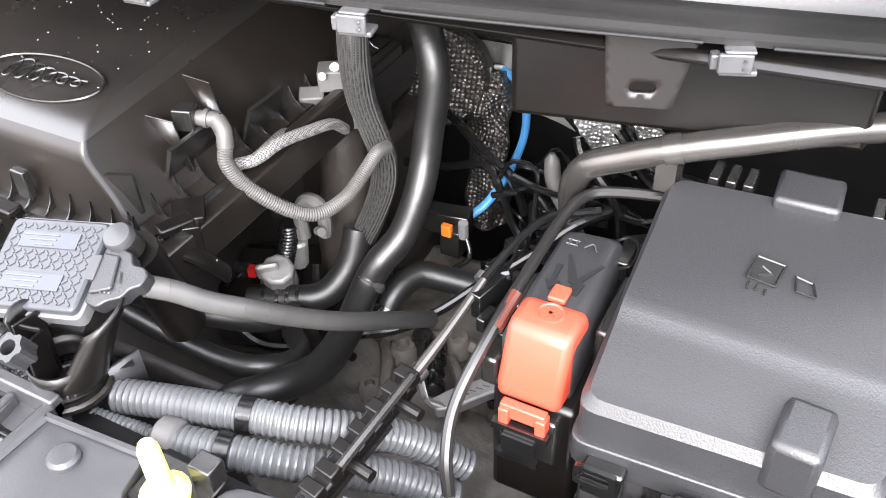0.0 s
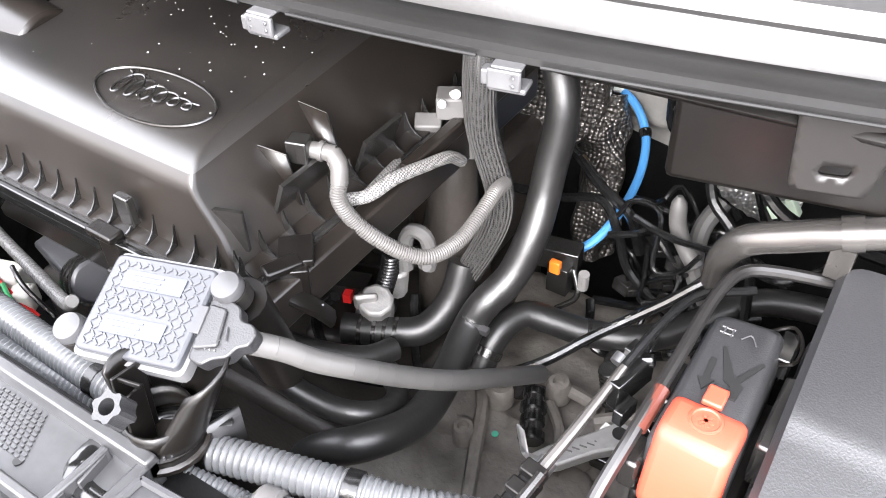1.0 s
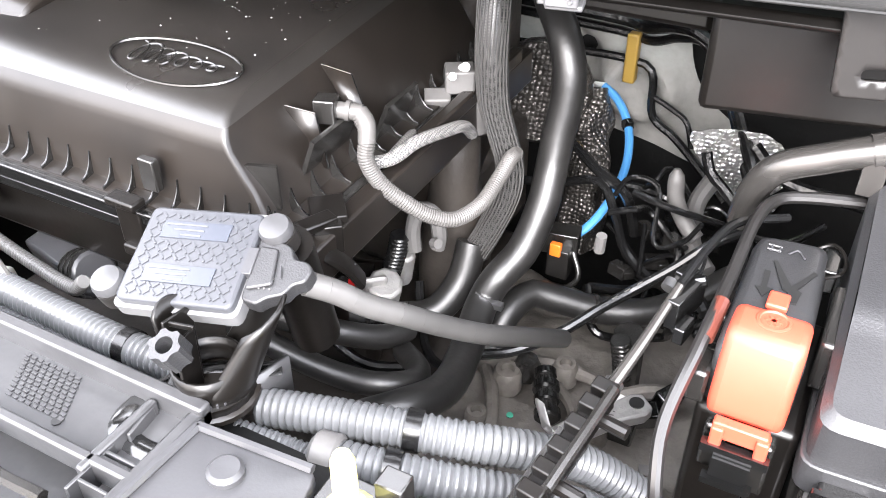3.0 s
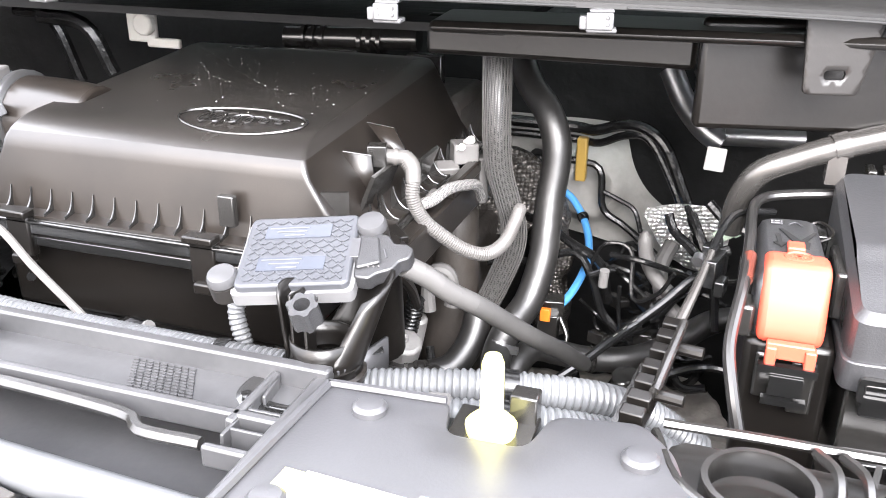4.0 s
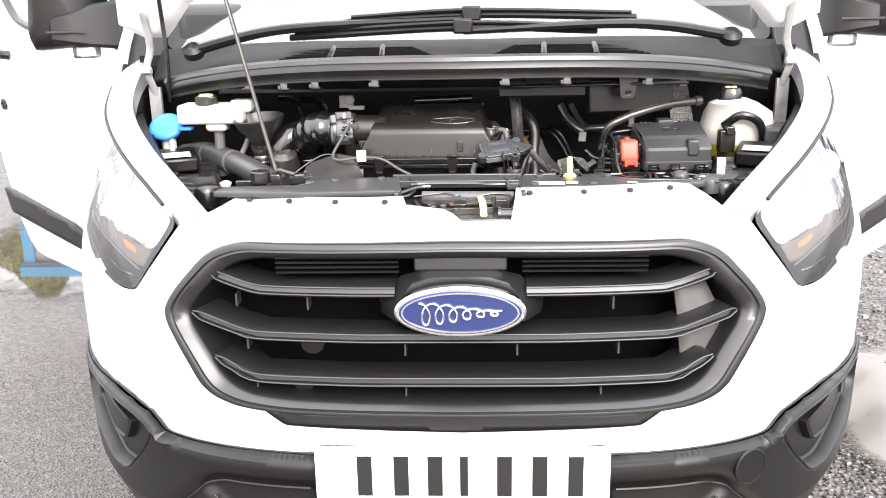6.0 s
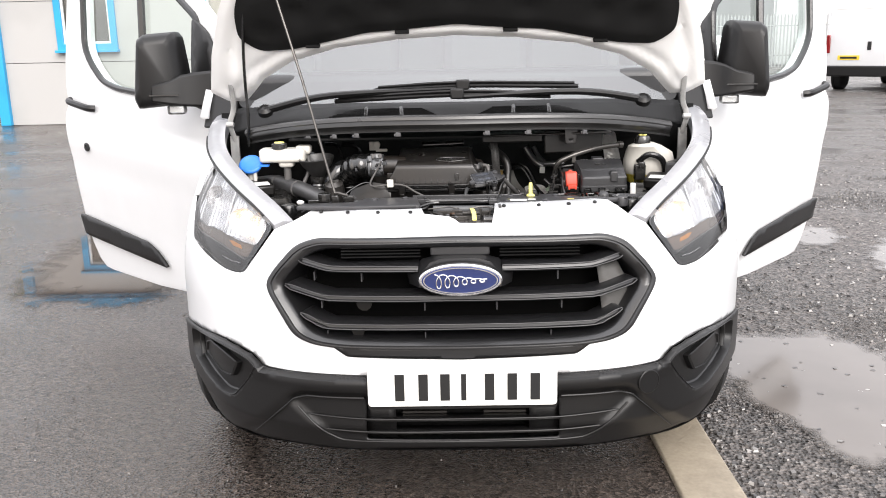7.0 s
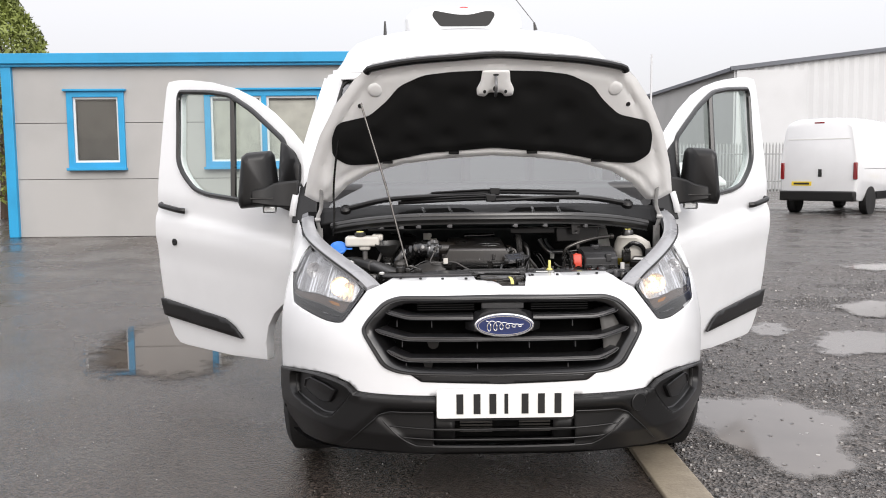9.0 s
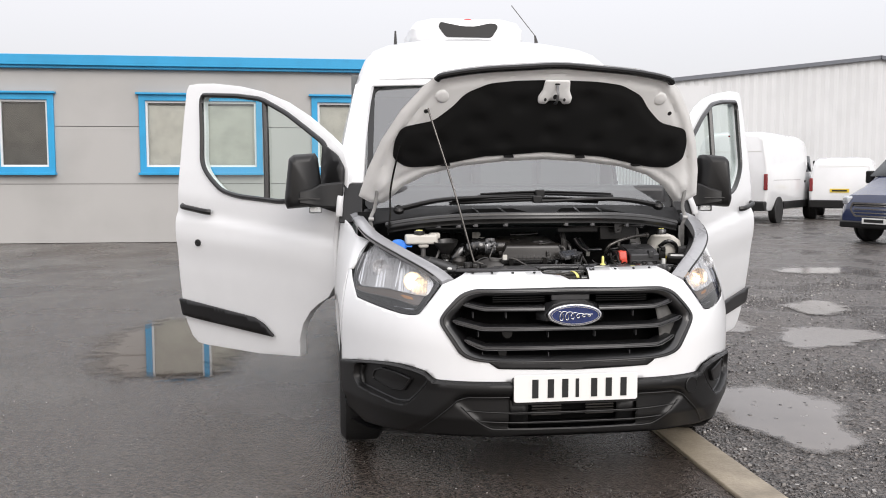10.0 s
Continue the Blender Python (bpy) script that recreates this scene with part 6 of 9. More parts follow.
for x in (-0.49, -0.40, -0.325, -0.189, 0.093, 0.225, 0.41, 0.49):
    y, z = cowl_y(x), 1.101 + cowl_z(x)
    turn = math.degrees(math.atan(0.9 * x))
    clip = part("metal_clip", merge(box(x, y - 0.008, z + 0.0015, 0.0165, 0.003, 0.0105, turn), box(x, y - 0.003, z + 0.0075, 0.015, 0.012, 0.002, turn), box(x, y - 0.002, z - 0.004, 0.0185, 0.012, 0.003, turn), box(x - 0.0105, y - 0.005, z, 0.005, 0.007, 0.008, turn)), CLIPGREY, scuttle, "bare metal spring clip", bevel=0.0012)
    pieces("clip_dimple", group(*[lathe([(0.0012, 0), (0.0008, 0.0008)], 8, pose(x + dx, y - 0.0095, z + dz, 90)) for dx in (-0.005, 0.005) for dz in (0.0, 0.004)]), STEEL, clip)
pieces("edge_strip", group(*[sweep([(x, cowl_y(x) - 0.005, 1.1105 + cowl_z(x)) for x in lerp(a, b, 9)], 0.0009, 6, 0.01) for a, b in ((-0.31, -0.203), (-0.175, 0.078), (0.108, 0.21), (0.24, 0.395), (0.425, 0.6))]), MATTE, scuttle, "thin raised edge")
hm = Matrix.Translation((0.367, 0.560, 1.089)) @ pose(0, 0, 0, 0, 0, 18) @ FRONT
slot = rounded([(-0.009, -0.012), (0.005, -0.012), (0.005, -0.006), (-0.009, -0.006)], 0.003, 3)
brk_o = rounded([(-0.025, 0.036), (-0.02, -0.021), (0.014, -0.022), (0.027, 0.036)], 0.003, 3)
brk = part("hanging_bracket", (lambda g: xf(g, hm))(sheet(brk_o, lambda u, v: (u, v, 0), 0.004, [slot])), BRACKET, scuttle, "grey bracket with a slotted hole", thick=0.003)
part("slot_rim", xf(sweep([(1.25 * u - 0.0, 1.3 * (v + 0.0085) - 0.0085, -0.002) for u, v in slot + slot[:1]], 0.0008, 5, 0.002), hm), BRACKET, brk)
pieces("bulkhead_panel", group(box(0.38, 0.60, 1.072, 0.20, 0.012, 0.075, 12), box(0.30, 0.585, 1.1, 0.4, 0.07, 0.008, 6), box(0.18, 0.60, 1.085, 0.2, 0.012, 0.03)), BULK, van, "sooty black bulkhead panel", bevel=0.004)
# Dark slab added under the scuttle to keep that space in shade.
part("added_shade_slab", box(-0.2, 0.66, 1.095, 0.7, 0.2, 0.006), DARK, van)

# wipers
for k, (x0, y0, z0), (x1, y1, z1), (x2, y2, z2) in ((-1, (-0.665, 0.77, 1.178), (0.02, 0.72, 1.243), (0.42, 0.79, 1.238)), (1, (0.635, 0.75, 1.193), (0.0, 0.69, 1.215), (-0.42, 0.735, 1.205))):
    mid_y, mid_z = (y0 + y1) / 2 - 0.015, (z0 + z1) / 2 + 0.022
    wiper = part("wiper", merge(sweep([(x0, y0, z0), (x0 + 0.25 * (x1 - x0), y0 + 0.25 * (y1 - y0) - 0.012, z0 + 0.3 * (z1 - z0) + 0.02), ((x0 + x1) / 2, mid_y, mid_z), (x1, y1, z1)], lambda s, u: 0.018 - 0.008 * u, 8, 0.03, flat=0.75)), BUMPER, van, "black windscreen wiper", smooth=25)
    part("wiper_blade", merge(sweep([(x1 + (x1 - x2) * 0.75, y1 + 0.03, z1 - 0.004), (x1, y1 + 0.006, z1 + 0.008), (x2, y2 + 0.02, z2)], 0.009, 6, 0.03), sweep([(x1 + (x1 - x2) * 0.72, y1 + 0.024, z1 + 0.008), (x1, y1 - 0.002, z1 + 0.02), (x2 * 0.97, y2 + 0.014, z2 + 0.012)], 0.005, 6, 0.03)), BUMPER, wiper)
    part("wiper_pivot", lathe([(0.026, 0), (0.026, 0.018), (0.015, 0.027), (0.012, 0.022), (0.002, 0.022)], 18, pose(x0, y0, z0 - 0.010, 35)), BUMPER, wiper)
    part("wiper_joint", box(x1, y1 - 0.006, z1 + 0.012, 0.045, 0.034, 0.034), BUMPER, wiper, bevel=0.005)

# ---------------------------------------------------------------- air filter box
lid_rings = []
for z, x0, x1, y0, y1, r in ((0.955, -0.222, 0.088, 0.434, 0.76, 0.006), (0.962, -0.222, 0.088, 0.434, 0.76, 0.006), (0.964, -0.211, 0.075, 0.444, 0.75, 0.006), (0.985, -0.203, 0.066, 0.446, 0.735, 0.005), (1.008, -0.189, 0.0515, 0.4475, 0.722, 0.004), (1.013, -0.1875, 0.0495, 0.4483, 0.72, 0.004), (1.017, -0.1862, 0.048, 0.4500, 0.719, 0.004), (1.0205, -0.185, 0.0465, 0.4530, 0.718, 0.004), (1.0235, -0.1838, 0.045, 0.4570, 0.717, 0.004), (1.0262, -0.1825, 0.0436, 0.462, 0.716, 0.004), (1.0285, -0.181, 0.042, 0.468, 0.712, 0.004), (1.0303, -0.1795, 0.0405, 0.476, 0.705, 0.004), (1.0315, -0.178, 0.039, 0.488, 0.695, 0.004), (1.0322, -0.176, 0.037, 0.505, 0.685, 0.004)):
    x0 -= 0.012
    lid_rings.append([(x, y, z + (0.016 * (y - y0) / (y1 - y0) if z > 1.0 else 0)) for x, y in rounded([(x0, y0), (x1 - 0.0, y0), (x1, y1), (x0, y1)], r, 4)])
airbox = part("air_filter_box", loft(lid_rings[:8]), DUSTY, van, "large black air filter housing, dusty lid", smooth=24)
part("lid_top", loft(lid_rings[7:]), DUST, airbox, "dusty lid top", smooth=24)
part("filter_base", merge(box(-0.095, 0.60, 0.915, 0.25, 0.29, 0.08), box(-0.067, 0.597, 0.949, 0.322, 0.334, 0.008)), BULK, airbox, bevel=0.004)
fin_o = [(0, 0), (0.012, 0), (0.0128, 0.008), (0.0122, 0.014), (0.0112, 0.018), (0.0098, 0.012), (0.006, 0.005), (0.0, 0.002)]
YZX = Matrix(((0, 0, 1, 0), (1, 0, 0, 0), (0, 1, 0, 0), (0, 0, 0, 1)))
XZY = Matrix(((1, 0, 0, 0), (0, 0, 1, 0), (0, 1, 0, 0), (0, 0, 0, 1)))
crest = [(0.0, 0.002), (0.004, 0.0035), (0.0075, 0.0075), (0.0098, 0.0125), (0.0112, 0.018)]
for i in range(17):
    m = Matrix.Translation((-0.215 + 0.0185 * i, 0.434, 0.962)) @ YZX
    rib = part("lid_rib", prism(fin_o, 0.0008, m), BLACK_SMOOTH, airbox)
    part("rib_crest", sweep([m @ Vector((a, b, 0.0004)) for a, b in crest], 0.0006, 6, 0.002), GLOSS, rib)
for i in range(14):
    m = Matrix.Translation((0.089, 0.446 + 0.022 * i, 0.962)) @ XZY
    rib = part("lid_rib", prism([(-a * 1.2, b * 1.05) for a, b in fin_o], 0.0007, m), BLACK_SMOOTH, airbox)
    part("rib_crest", sweep([m @ Vector((-a * 1.2, b * 1.05, 0.0004)) for a, b in crest], 0.0006, 6, 0.002), GLOSS, rib)
pieces("lid_rail", [box(-0.067, 0.4305, 0.9545, 0.314, 0.006, 0.009), box(-0.067, 0.433, 0.944, 0.31, 0.007, 0.008), box(-0.067, 0.428, 0.9595, 0.316, 0.004, 0.003)], GLOSS, airbox, bevel=0.001)
for a, b, c in (((0.049, 0.503, 1.014), (0.071, 0.506, 1.012), (0.074, 0.51, 0.972)), ((0.053, 0.541, 1.026), (0.074, 0.543, 1.023), (0.094, 0.53, 1.0))):
    web = part("lid_web", ([a, b, c, (c[0] - 0.012, c[1], c[2])], [(0, 1, 2, 3)]), DUSTY, airbox, thick=0.0012)
    part("web_edge", merge(sweep([a, b], 0.0006, 6, 0.004), sweep([b, c], 0.0006, 6, 0.004)), GLOSS, web)
part("side_latch", merge(box(0.094, 0.478, 0.965, 0.022, 0.026, 0.006, 40), box(0.101, 0.467, 0.955, 0.018, 0.012, 0.02, 40), sweep([(0.092, 0.455, 0.957), (0.105, 0.457, 0.95), (0.113, 0.468, 0.935), (0.114, 0.48, 0.915)], 0.007, 8, 0.004, flat=0.5)), BULK, airbox, "dark spring latch on the lid corner", bevel=0.001)
pieces("latch_band", [sweep([(0.098 + 0.004 * i, 0.449 + 0.004 * i, 0.955 - 0.006 * i), (0.106 + 0.003 * i, 0.461 + 0.004 * i, 0.952 - 0.006 * i)], 0.0011, 5, 0.004) for i in range(4)], GLOSS, airbox)
pieces("lid_flange", group(sweep([(-0.224, 0.433, 0.957), (0.088, 0.433, 0.957)], 0.004, 6, 0.02), sweep([(0.09, 0.435, 0.957), (0.09, 0.76, 0.957)], 0.0045, 6, 0.02)), BLACK_SMOOTH, airbox)
pieces("side_channel", group(box(0.101, 0.60, 0.945, 0.014, 0.33, 0.03), box(0.104, 0.66, 0.965, 0.01, 0.16, 0.012)), DUSTY, airbox, bevel=0.002)
for x, y, a in ((-0.178, 0.43, 0), (-0.022, 0.43, 0), (0.097, 0.465, 65)):
    latch2 = part("wire_latch", merge(box(x, y, 0.948, 0.02, 0.008, 0.032, a), box(x, y - 0.003, 0.966, 0.024, 0.012, 0.006, a), box(x, y - 0.002, 0.93, 0.014, 0.012, 0.008, a)), BULK, airbox, "dark spring latch", bevel=0.0015)
lid_z = table([(0.462, 1.0262), (0.468, 1.0288), (0.476, 1.0312), (0.488, 1.0333), (0.505, 1.0346), (0.685, 1.0477)])
em = lambda u, v: (-0.0215 + u * 0.70, 0.4905 + v * 0.62, lid_z(0.4905 + 0.62 * v) + 0.0006)
part("oval_emboss", sweep([em(0.072 * math.cos(a), 0.036 * math.sin(a)) for a in lerp(0, 2 * math.pi, 33)], 0.001, 6, 0.004), BLACK_SMOOTH, airbox, "raised oval outline")
part("emboss_flourish", sweep([em(-0.05 + 0.1 * i / 60 + 0.009 * math.sin(i * 0.63), 0.002 + (0.012 + 0.006 * math.cos(i / 60 * 3.1)) * math.cos(i * 0.63)) for i in range(61)], 0.0008, 5, 0.002), BLACK_SMOOTH, airbox)
dust_v, dust_f = [], []
for i in range(110):
    x, y = -0.16 + 0.2 * rng.random(), 0.48 + 0.22 * rng.random() ** 0.8
    s = 0.0002 + 0.00028 * rng.random()
    z = lid_z(y)
    k = len(dust_v)
    dust_v += [(x - s, y - s, z), (x + s, y - s, z), (x + s, y + s, z), (x - s, y + s, z), (x, y, z + s)]
    dust_f += [(k, k + 1, k + 4), (k + 1, k + 2, k + 4), (k + 2, k + 3, k + 4), (k + 3, k, k + 4)]
tagged(part("dust_specks", (dust_v, dust_f), LABEL, airbox, fix=False), kind="stuff")
pieces("lid_corner_plate", group(box(0.072, 0.515, 0.985, 0.003, 0.05, 0.036, 0, 0, 22), box(0.083, 0.58, 0.982, 0.003, 0.04, 0.03, 0, 0, 22), box(0.06, 0.455, 0.985, 0.03, 0.003, 0.03, 20)), BLACK_SMOOTH, airbox)
pieces("lid_tab", group(box(-0.005, 0.437, 0.985, 0.012, 0.006, 0.022), box(-0.06, 0.728, 1.03, 0.05, 0.012, 0.03), box(0.03, 0.735, 1.03, 0.035, 0.012, 0.028), box(-0.14, 0.73, 1.03, 0.03, 0.012, 0.02)), BLACK_SMOOTH, airbox, bevel=0.001)

# air duct with flow sensor
duct = part("intake_duct", sweep([(-0.285, 0.52, 1.012), (-0.315, 0.524, 1.012), (-0.345, 0.545, 1.0), (-0.365, 0.585, 0.965), (-0.37, 0.62, 0.91)], lambda s, u: 0.0385 + 0.0028 * max(-0.4, math.sin(s * 330)), 26, 0.003), GLOSS, van, "glossy black ribbed air intake duct", smooth=50)
part("lid_spigot", merge(sweep([(-0.17, 0.52, 1.008), (-0.20, 0.52, 1.011), (-0.242, 0.52, 1.012)], 0.0325, 24, 0.01), box(-0.205, 0.485, 0.985, 0.045, 0.02, 0.018)), DUSTY, duct, "dusty black lid spigot", bevel=0.003)
part("sensor_barrel", lathe([(0.0345, 0), (0.0345, 0.05)], 26, along((-0.29, 0.52, 1.012), (-0.24, 0.52, 1.012)), cap=False), material("grey_sensor_barrel", (0.12, 0.124, 0.13), 0.25), duct, "grey flow meter barrel")
pieces("sensor_ring", group(*[lathe([(0.035, 0), (0.0365, 0.001), (0.0365, 0.006), (0.035, 0.007)], 26, along((x, 0.52, 1.012), (x + 0.05, 0.52, 1.012))) for x in (-0.298, -0.283, -0.246)]), STEEL, duct, "metal hose clamp")
pieces("duct_window", [box(-0.325 + 0.014 * (i % 2), 0.487 + 0.004 * (i // 2), 1.005 + 0.012 * (i // 2), 0.010, 0.003, 0.010, 20) for i in range(4)], GREY_PLASTIC, duct, bevel=0.001)
part("flow_sensor", box(-0.262, 0.502, 1.046, 0.034, 0.022, 0.014, 15), GREYHOSE, duct, "pale flow sensor plug", bevel=0.002)
rng = random.Random(17)
pieces("sensor_block", [box(-0.268 + rng.uniform(-0.02, 0.035), 0.484 + rng.uniform(-0.006, 0.014), 1.02 + rng.uniform(-0.022, 0.028), rng.uniform(0.006, 0.016), rng.uniform(0.006, 0.012), rng.uniform(0.006, 0.018), rng.uniform(-30, 40), rng.uniform(-20, 20)) for i in range(12)], CORD, duct, "grey plug block", bevel=0.0012)
pieces("sensor_catch", [box(-0.262 + rng.uniform(-0.016, 0.03), 0.478 + rng.uniform(-0.004, 0.01), 1.022 + rng.uniform(-0.02, 0.024), 0.012, 0.004, 0.003, rng.uniform(-40, 40), rng.uniform(-30, 30)) for i in range(8)], GLOSS, duct)
part("sensor_wire", sweep([(-0.245, 0.488, 1.03), (-0.262, 0.455, 1.0), (-0.277, 0.43, 0.97), (-0.262, 0.415, 0.962), (-0.215, 0.408, 0.968), (-0.17, 0.40, 0.966), (-0.13, 0.388, 0.945), (-0.075, 0.37, 0.922)], 0.0029, 8, 0.006), LOOPGREY, van, "thin grey sensor wire")
part("wire_plug", box(-0.213, 0.406, 0.972, 0.02, 0.012, 0.024, 10), MILKY, van, "cream connector block", bevel=0.002)
funnel = part("filler_funnel", lathe([(0.019, 0), (0.024, 0.004), (0.030, 0.018), (0.048, 0.040), (0.0565, 0.058), (0.0575, 0.064), (0.054, 0.066), (0.050, 0.058), (0.042, 0.042), (0.026, 0.03), (0.001, 0.03)], 32, pose(-0.458, 0.56, 0.974, 6, -4)), HOSE, van, "round dusty black funnel bowl", smooth=40)
part("funnel_neck", merge(lathe([(0.017, 0), (0.019, 0.035), (0.0225, 0.045), (0.0225, 0.06), (0.0205, 0.064), (0.0245, 0.075), (0.025, 0.09)], 22, pose(-0.462, 0.56, 0.888))), BLACK_SMOOTH, funnel, smooth=40)
pieces("neck_ring", [lathe([(0.0235, 0), (0.0245, 0.002), (0.0235, 0.004)], 22, pose(-0.462, 0.56, z)) for z in (0.935, 0.945, 0.968)], GLOSS, funnel)
part("funnel_ring", lathe([(0.022, 0), (0.024, 0.004), (0.021, 0.005), (0.019, 0.001)], 24, pose(-0.458, 0.561, 1.005, 6, -4), cap=False), GLOSS, funnel)
pieces("strut_cap", group(lathe([(0.05, 0), (0.045, 0.03), (0.02, 0.036)], 20, pose(-0.5, 0.62, 0.9)), box(-0.43, 0.50, 0.905, 0.05, 0.03, 0.04, 20), lathe([(0.03, 0), (0.034, 0.03), (0.03, 0.06), (0.016, 0.07)], 18, pose(-0.405, 0.545, 0.90, 20))), DARKSTEEL, van)
part("duct_elbow", sweep([(-0.43, 0.56, 0.87), (-0.42, 0.55, 0.94), (-0.40, 0.555, 0.985), (-0.37, 0.57, 1.0)], lambda s, u: 0.024 + 0.006 * u, 18, 0.01), GLOSS, van, "glossy black moulded elbow")
part("big_air_hose", sweep([(-0.70, 0.74, 0.925), (-0.62, 0.65, 0.942), (-0.53, 0.555, 0.937), (-0.45, 0.495, 0.915), (-0.40, 0.465, 0.895)], 0.0265, 18, 0.012), material("satin_air_hose", (0.045, 0.045, 0.046), 0.42, bump=0.1, scale=80, vary=0.2, stain=0.3, stain_scale=12, spec=0.9), van, "thick satin black rubber air hose")
pieces("hose_band", group(*[rod(a, b, 0.028, 18) for a, b in (((-0.612, 0.642, 0.942), (-0.605, 0.634, 0.942)), ((-0.532, 0.557, 0.9372), (-0.526, 0.551, 0.936)))]), GREYHOSE, van)
scoop = part("air_scoop", loft([[(x, y + 0.012 * t, z + 0.03 * t * (1 if z > 0.915 else 0.0)) for x, z, y in ((-0.365, 0.905, 0.438), (-0.30, 0.897, 0.43), (-0.225, 0.895, 0.425), (-0.21, 0.918, 0.424), (-0.225, 0.938, 0.428), (-0.27, 0.945, 0.432), (-0.33, 0.925, 0.438))] for t in (0.0, 0.35, 1.0)]), BULK, van, "dusty brown-black intake scoop", bevel=0.005, smooth=40)
lattice = [((-0.368, 0.44, 0.927), (-0.335, 0.455, 0.95), (-0.30, 0.465, 0.966), (-0.265, 0.462, 0.962), (-0.228, 0.452, 0.956)), ((-0.365, 0.438, 0.921), (-0.33, 0.447, 0.936), (-0.285, 0.45, 0.952), (-0.24, 0.444, 0.955)), ((-0.355, 0.435, 0.917), (-0.31, 0.438, 0.927), (-0.26, 0.436, 0.944))]
pieces("scoop_rail", [sweep(list(q), 0.0017, 6, 0.006) for q in lattice], GREY_PLASTIC, scoop)
pieces("scoop_rib", [sweep([(-0.35 + 0.02 * i, 0.438, 0.921 + 0.0045 * i), (-0.338 + 0.02 * i, 0.458, 0.944 + 0.004 * i - 0.0004 * i * i)], 0.0014, 5, 0.006) for i in range(6)], GREY_PLASTIC, scoop)
pieces("carrier_lattice", [sweep([(-0.52 + 0.022 * i, 0.30 + 0.004 * i, 0.905), (-0.49 + 0.022 * i, 0.35 + 0.01 * i, 0.915 - 0.001 * i)], 0.002, 5, 0.01) for i in range(7)] + [sweep([(-0.54, 0.33, 0.906), (-0.45, 0.335, 0.908), (-0.36, 0.33, 0.91)], 0.002, 5, 0.01)], GREY_PLASTIC, van)

# ---------------------------------------------------------------- reservoirs
res = part("brake_reservoir", merge(box(-0.575, 0.585, 1.045, 0.15, 0.07, 0.045), box(-0.565, 0.585, 1.02, 0.05, 0.05, 0.03), box(-0.51, 0.60, 1.06, 0.05, 0.05, 0.03)), MILKY, van, "milky white brake fluid reservoir", bevel=0.01, seg=3)
part("reservoir_cap", lathe([(0.026, 0), (0.026, 0.016), (0.02, 0.02)], 20, pose(-0.585, 0.575, 1.066)), BLACK_SMOOTH, res, "black screw cap")
part("cap_mark", lathe([(0.017, 0), (0.015, 0.003)], 14, pose(-0.585, 0.575, 1.086)), YELLOW, res)
pieces("reservoir_pipe", group(rod((-0.565, 0.585, 0.9), (-0.565, 0.585, 1.02), 0.012), sweep([(-0.50, 0.60, 1.05), (-0.49, 0.57, 1.0), (-0.52, 0.55, 0.93)], 0.006, 8, 0.01)), GREYHOSE, res)
washer = part("washer_filler", merge(rod((-0.68, 0.575, 0.94), (-0.68, 0.572, 1.01), 0.016, 14), rod((-0.665, 0.55, 0.95), (-0.668, 0.555, 1.0), 0.006)), MILKY, van, "white washer filler neck")
part("washer_cap", merge(lathe([(0.030, -0.012), (0.037, 0), (0.039, 0.004), (0.037, 0.009), (0.031, 0.011), (0.029, 0.009), (0.002, 0.009)], 24, pose(-0.682, 0.572, 1.014, 42, 0, 0)), box(-0.635, 0.562, 1.014, 0.03, 0.02, 0.006)), BLUE, washer, "bright blue washer cap", smooth=50)
tank_rings = []
for z, w, d in ((0.905, 0.045, 0.04), (0.92, 0.07, 0.06), (0.95, 0.082, 0.07), (0.99, 0.085, 0.072), (1.02, 0.078, 0.066), (1.045, 0.055, 0.05), (1.055, 0.03, 0.03)):
    tank_rings.append([(0.648 + w * math.copysign(abs(math.cos(a)) ** 0.8, math.cos(a)) - (0.02 if z > 1.04 else 0), 0.69 + d * math.sin(a) - (0.03 if z > 1.04 else 0), z) for a in [2 * math.pi * i / 28 for i in range(28)]])
tank = part("coolant_tank", loft(tank_rings), MILKY, van, "rounded translucent coolant expansion tank", smooth=60)
part("coolant_level", loft([[(p[0] * 1.0 + (p[0] - 0.648) * 0.012, p[1] + (p[1] - 0.69) * 0.012, p[2]) for p in r] for r in tank_rings[:3]], cap=False), COOLANT, tank, "yellow coolant showing through")
part("tank_cap", lathe([(0.026, 0), (0.027, 0.016), (0.022, 0.026), (0.018, 0.028)], 22, pose(0.618, 0.655, 1.052)), BLACK_SMOOTH, tank, "black pressure cap")
pieces("cap_sign", group(box(0.618, 0.655, 1.081, 0.028, 0.008, 0.003, 20), box(0.618, 0.655, 1.081, 0.008, 0.028, 0.003, 20)), YELLOW, tank)
part("tank_hose", sweep([(0.60, 0.625, 0.995), (0.63, 0.60, 1.022), (0.672, 0.605, 1.005), (0.685, 0.61, 0.96), (0.672, 0.615, 0.915)], 0.010, 10, 0.01), RUBBER, tank, "black overflow hose")
part("tank_plug", merge(box(0.60, 0.60, 0.965, 0.035, 0.03, 0.05), box(0.603, 0.585, 0.99, 0.02, 0.016, 0.02)), BLACK_SMOOTH, tank, bevel=0.003)
part("white_vial", rod((0.545, 0.43, 0.915), (0.545, 0.43, 0.955), 0.009, 12), LABEL, van, "small white tube")
pieces("side_bin", group(box(0.74, 0.62, 0.97, 0.09, 0.12, 0.05, -18), box(0.72, 0.54, 0.955, 0.06, 0.05, 0.03, -25)), BLACK, van, "black plastic side housing", bevel=0.006)

# ---------------------------------------------------------------- fuse box and battery terminal
fb = rounded([(0.385, 0.430), (0.527, 0.436), (0.537, 0.60), (0.381, 0.59)], 0.010, 4)


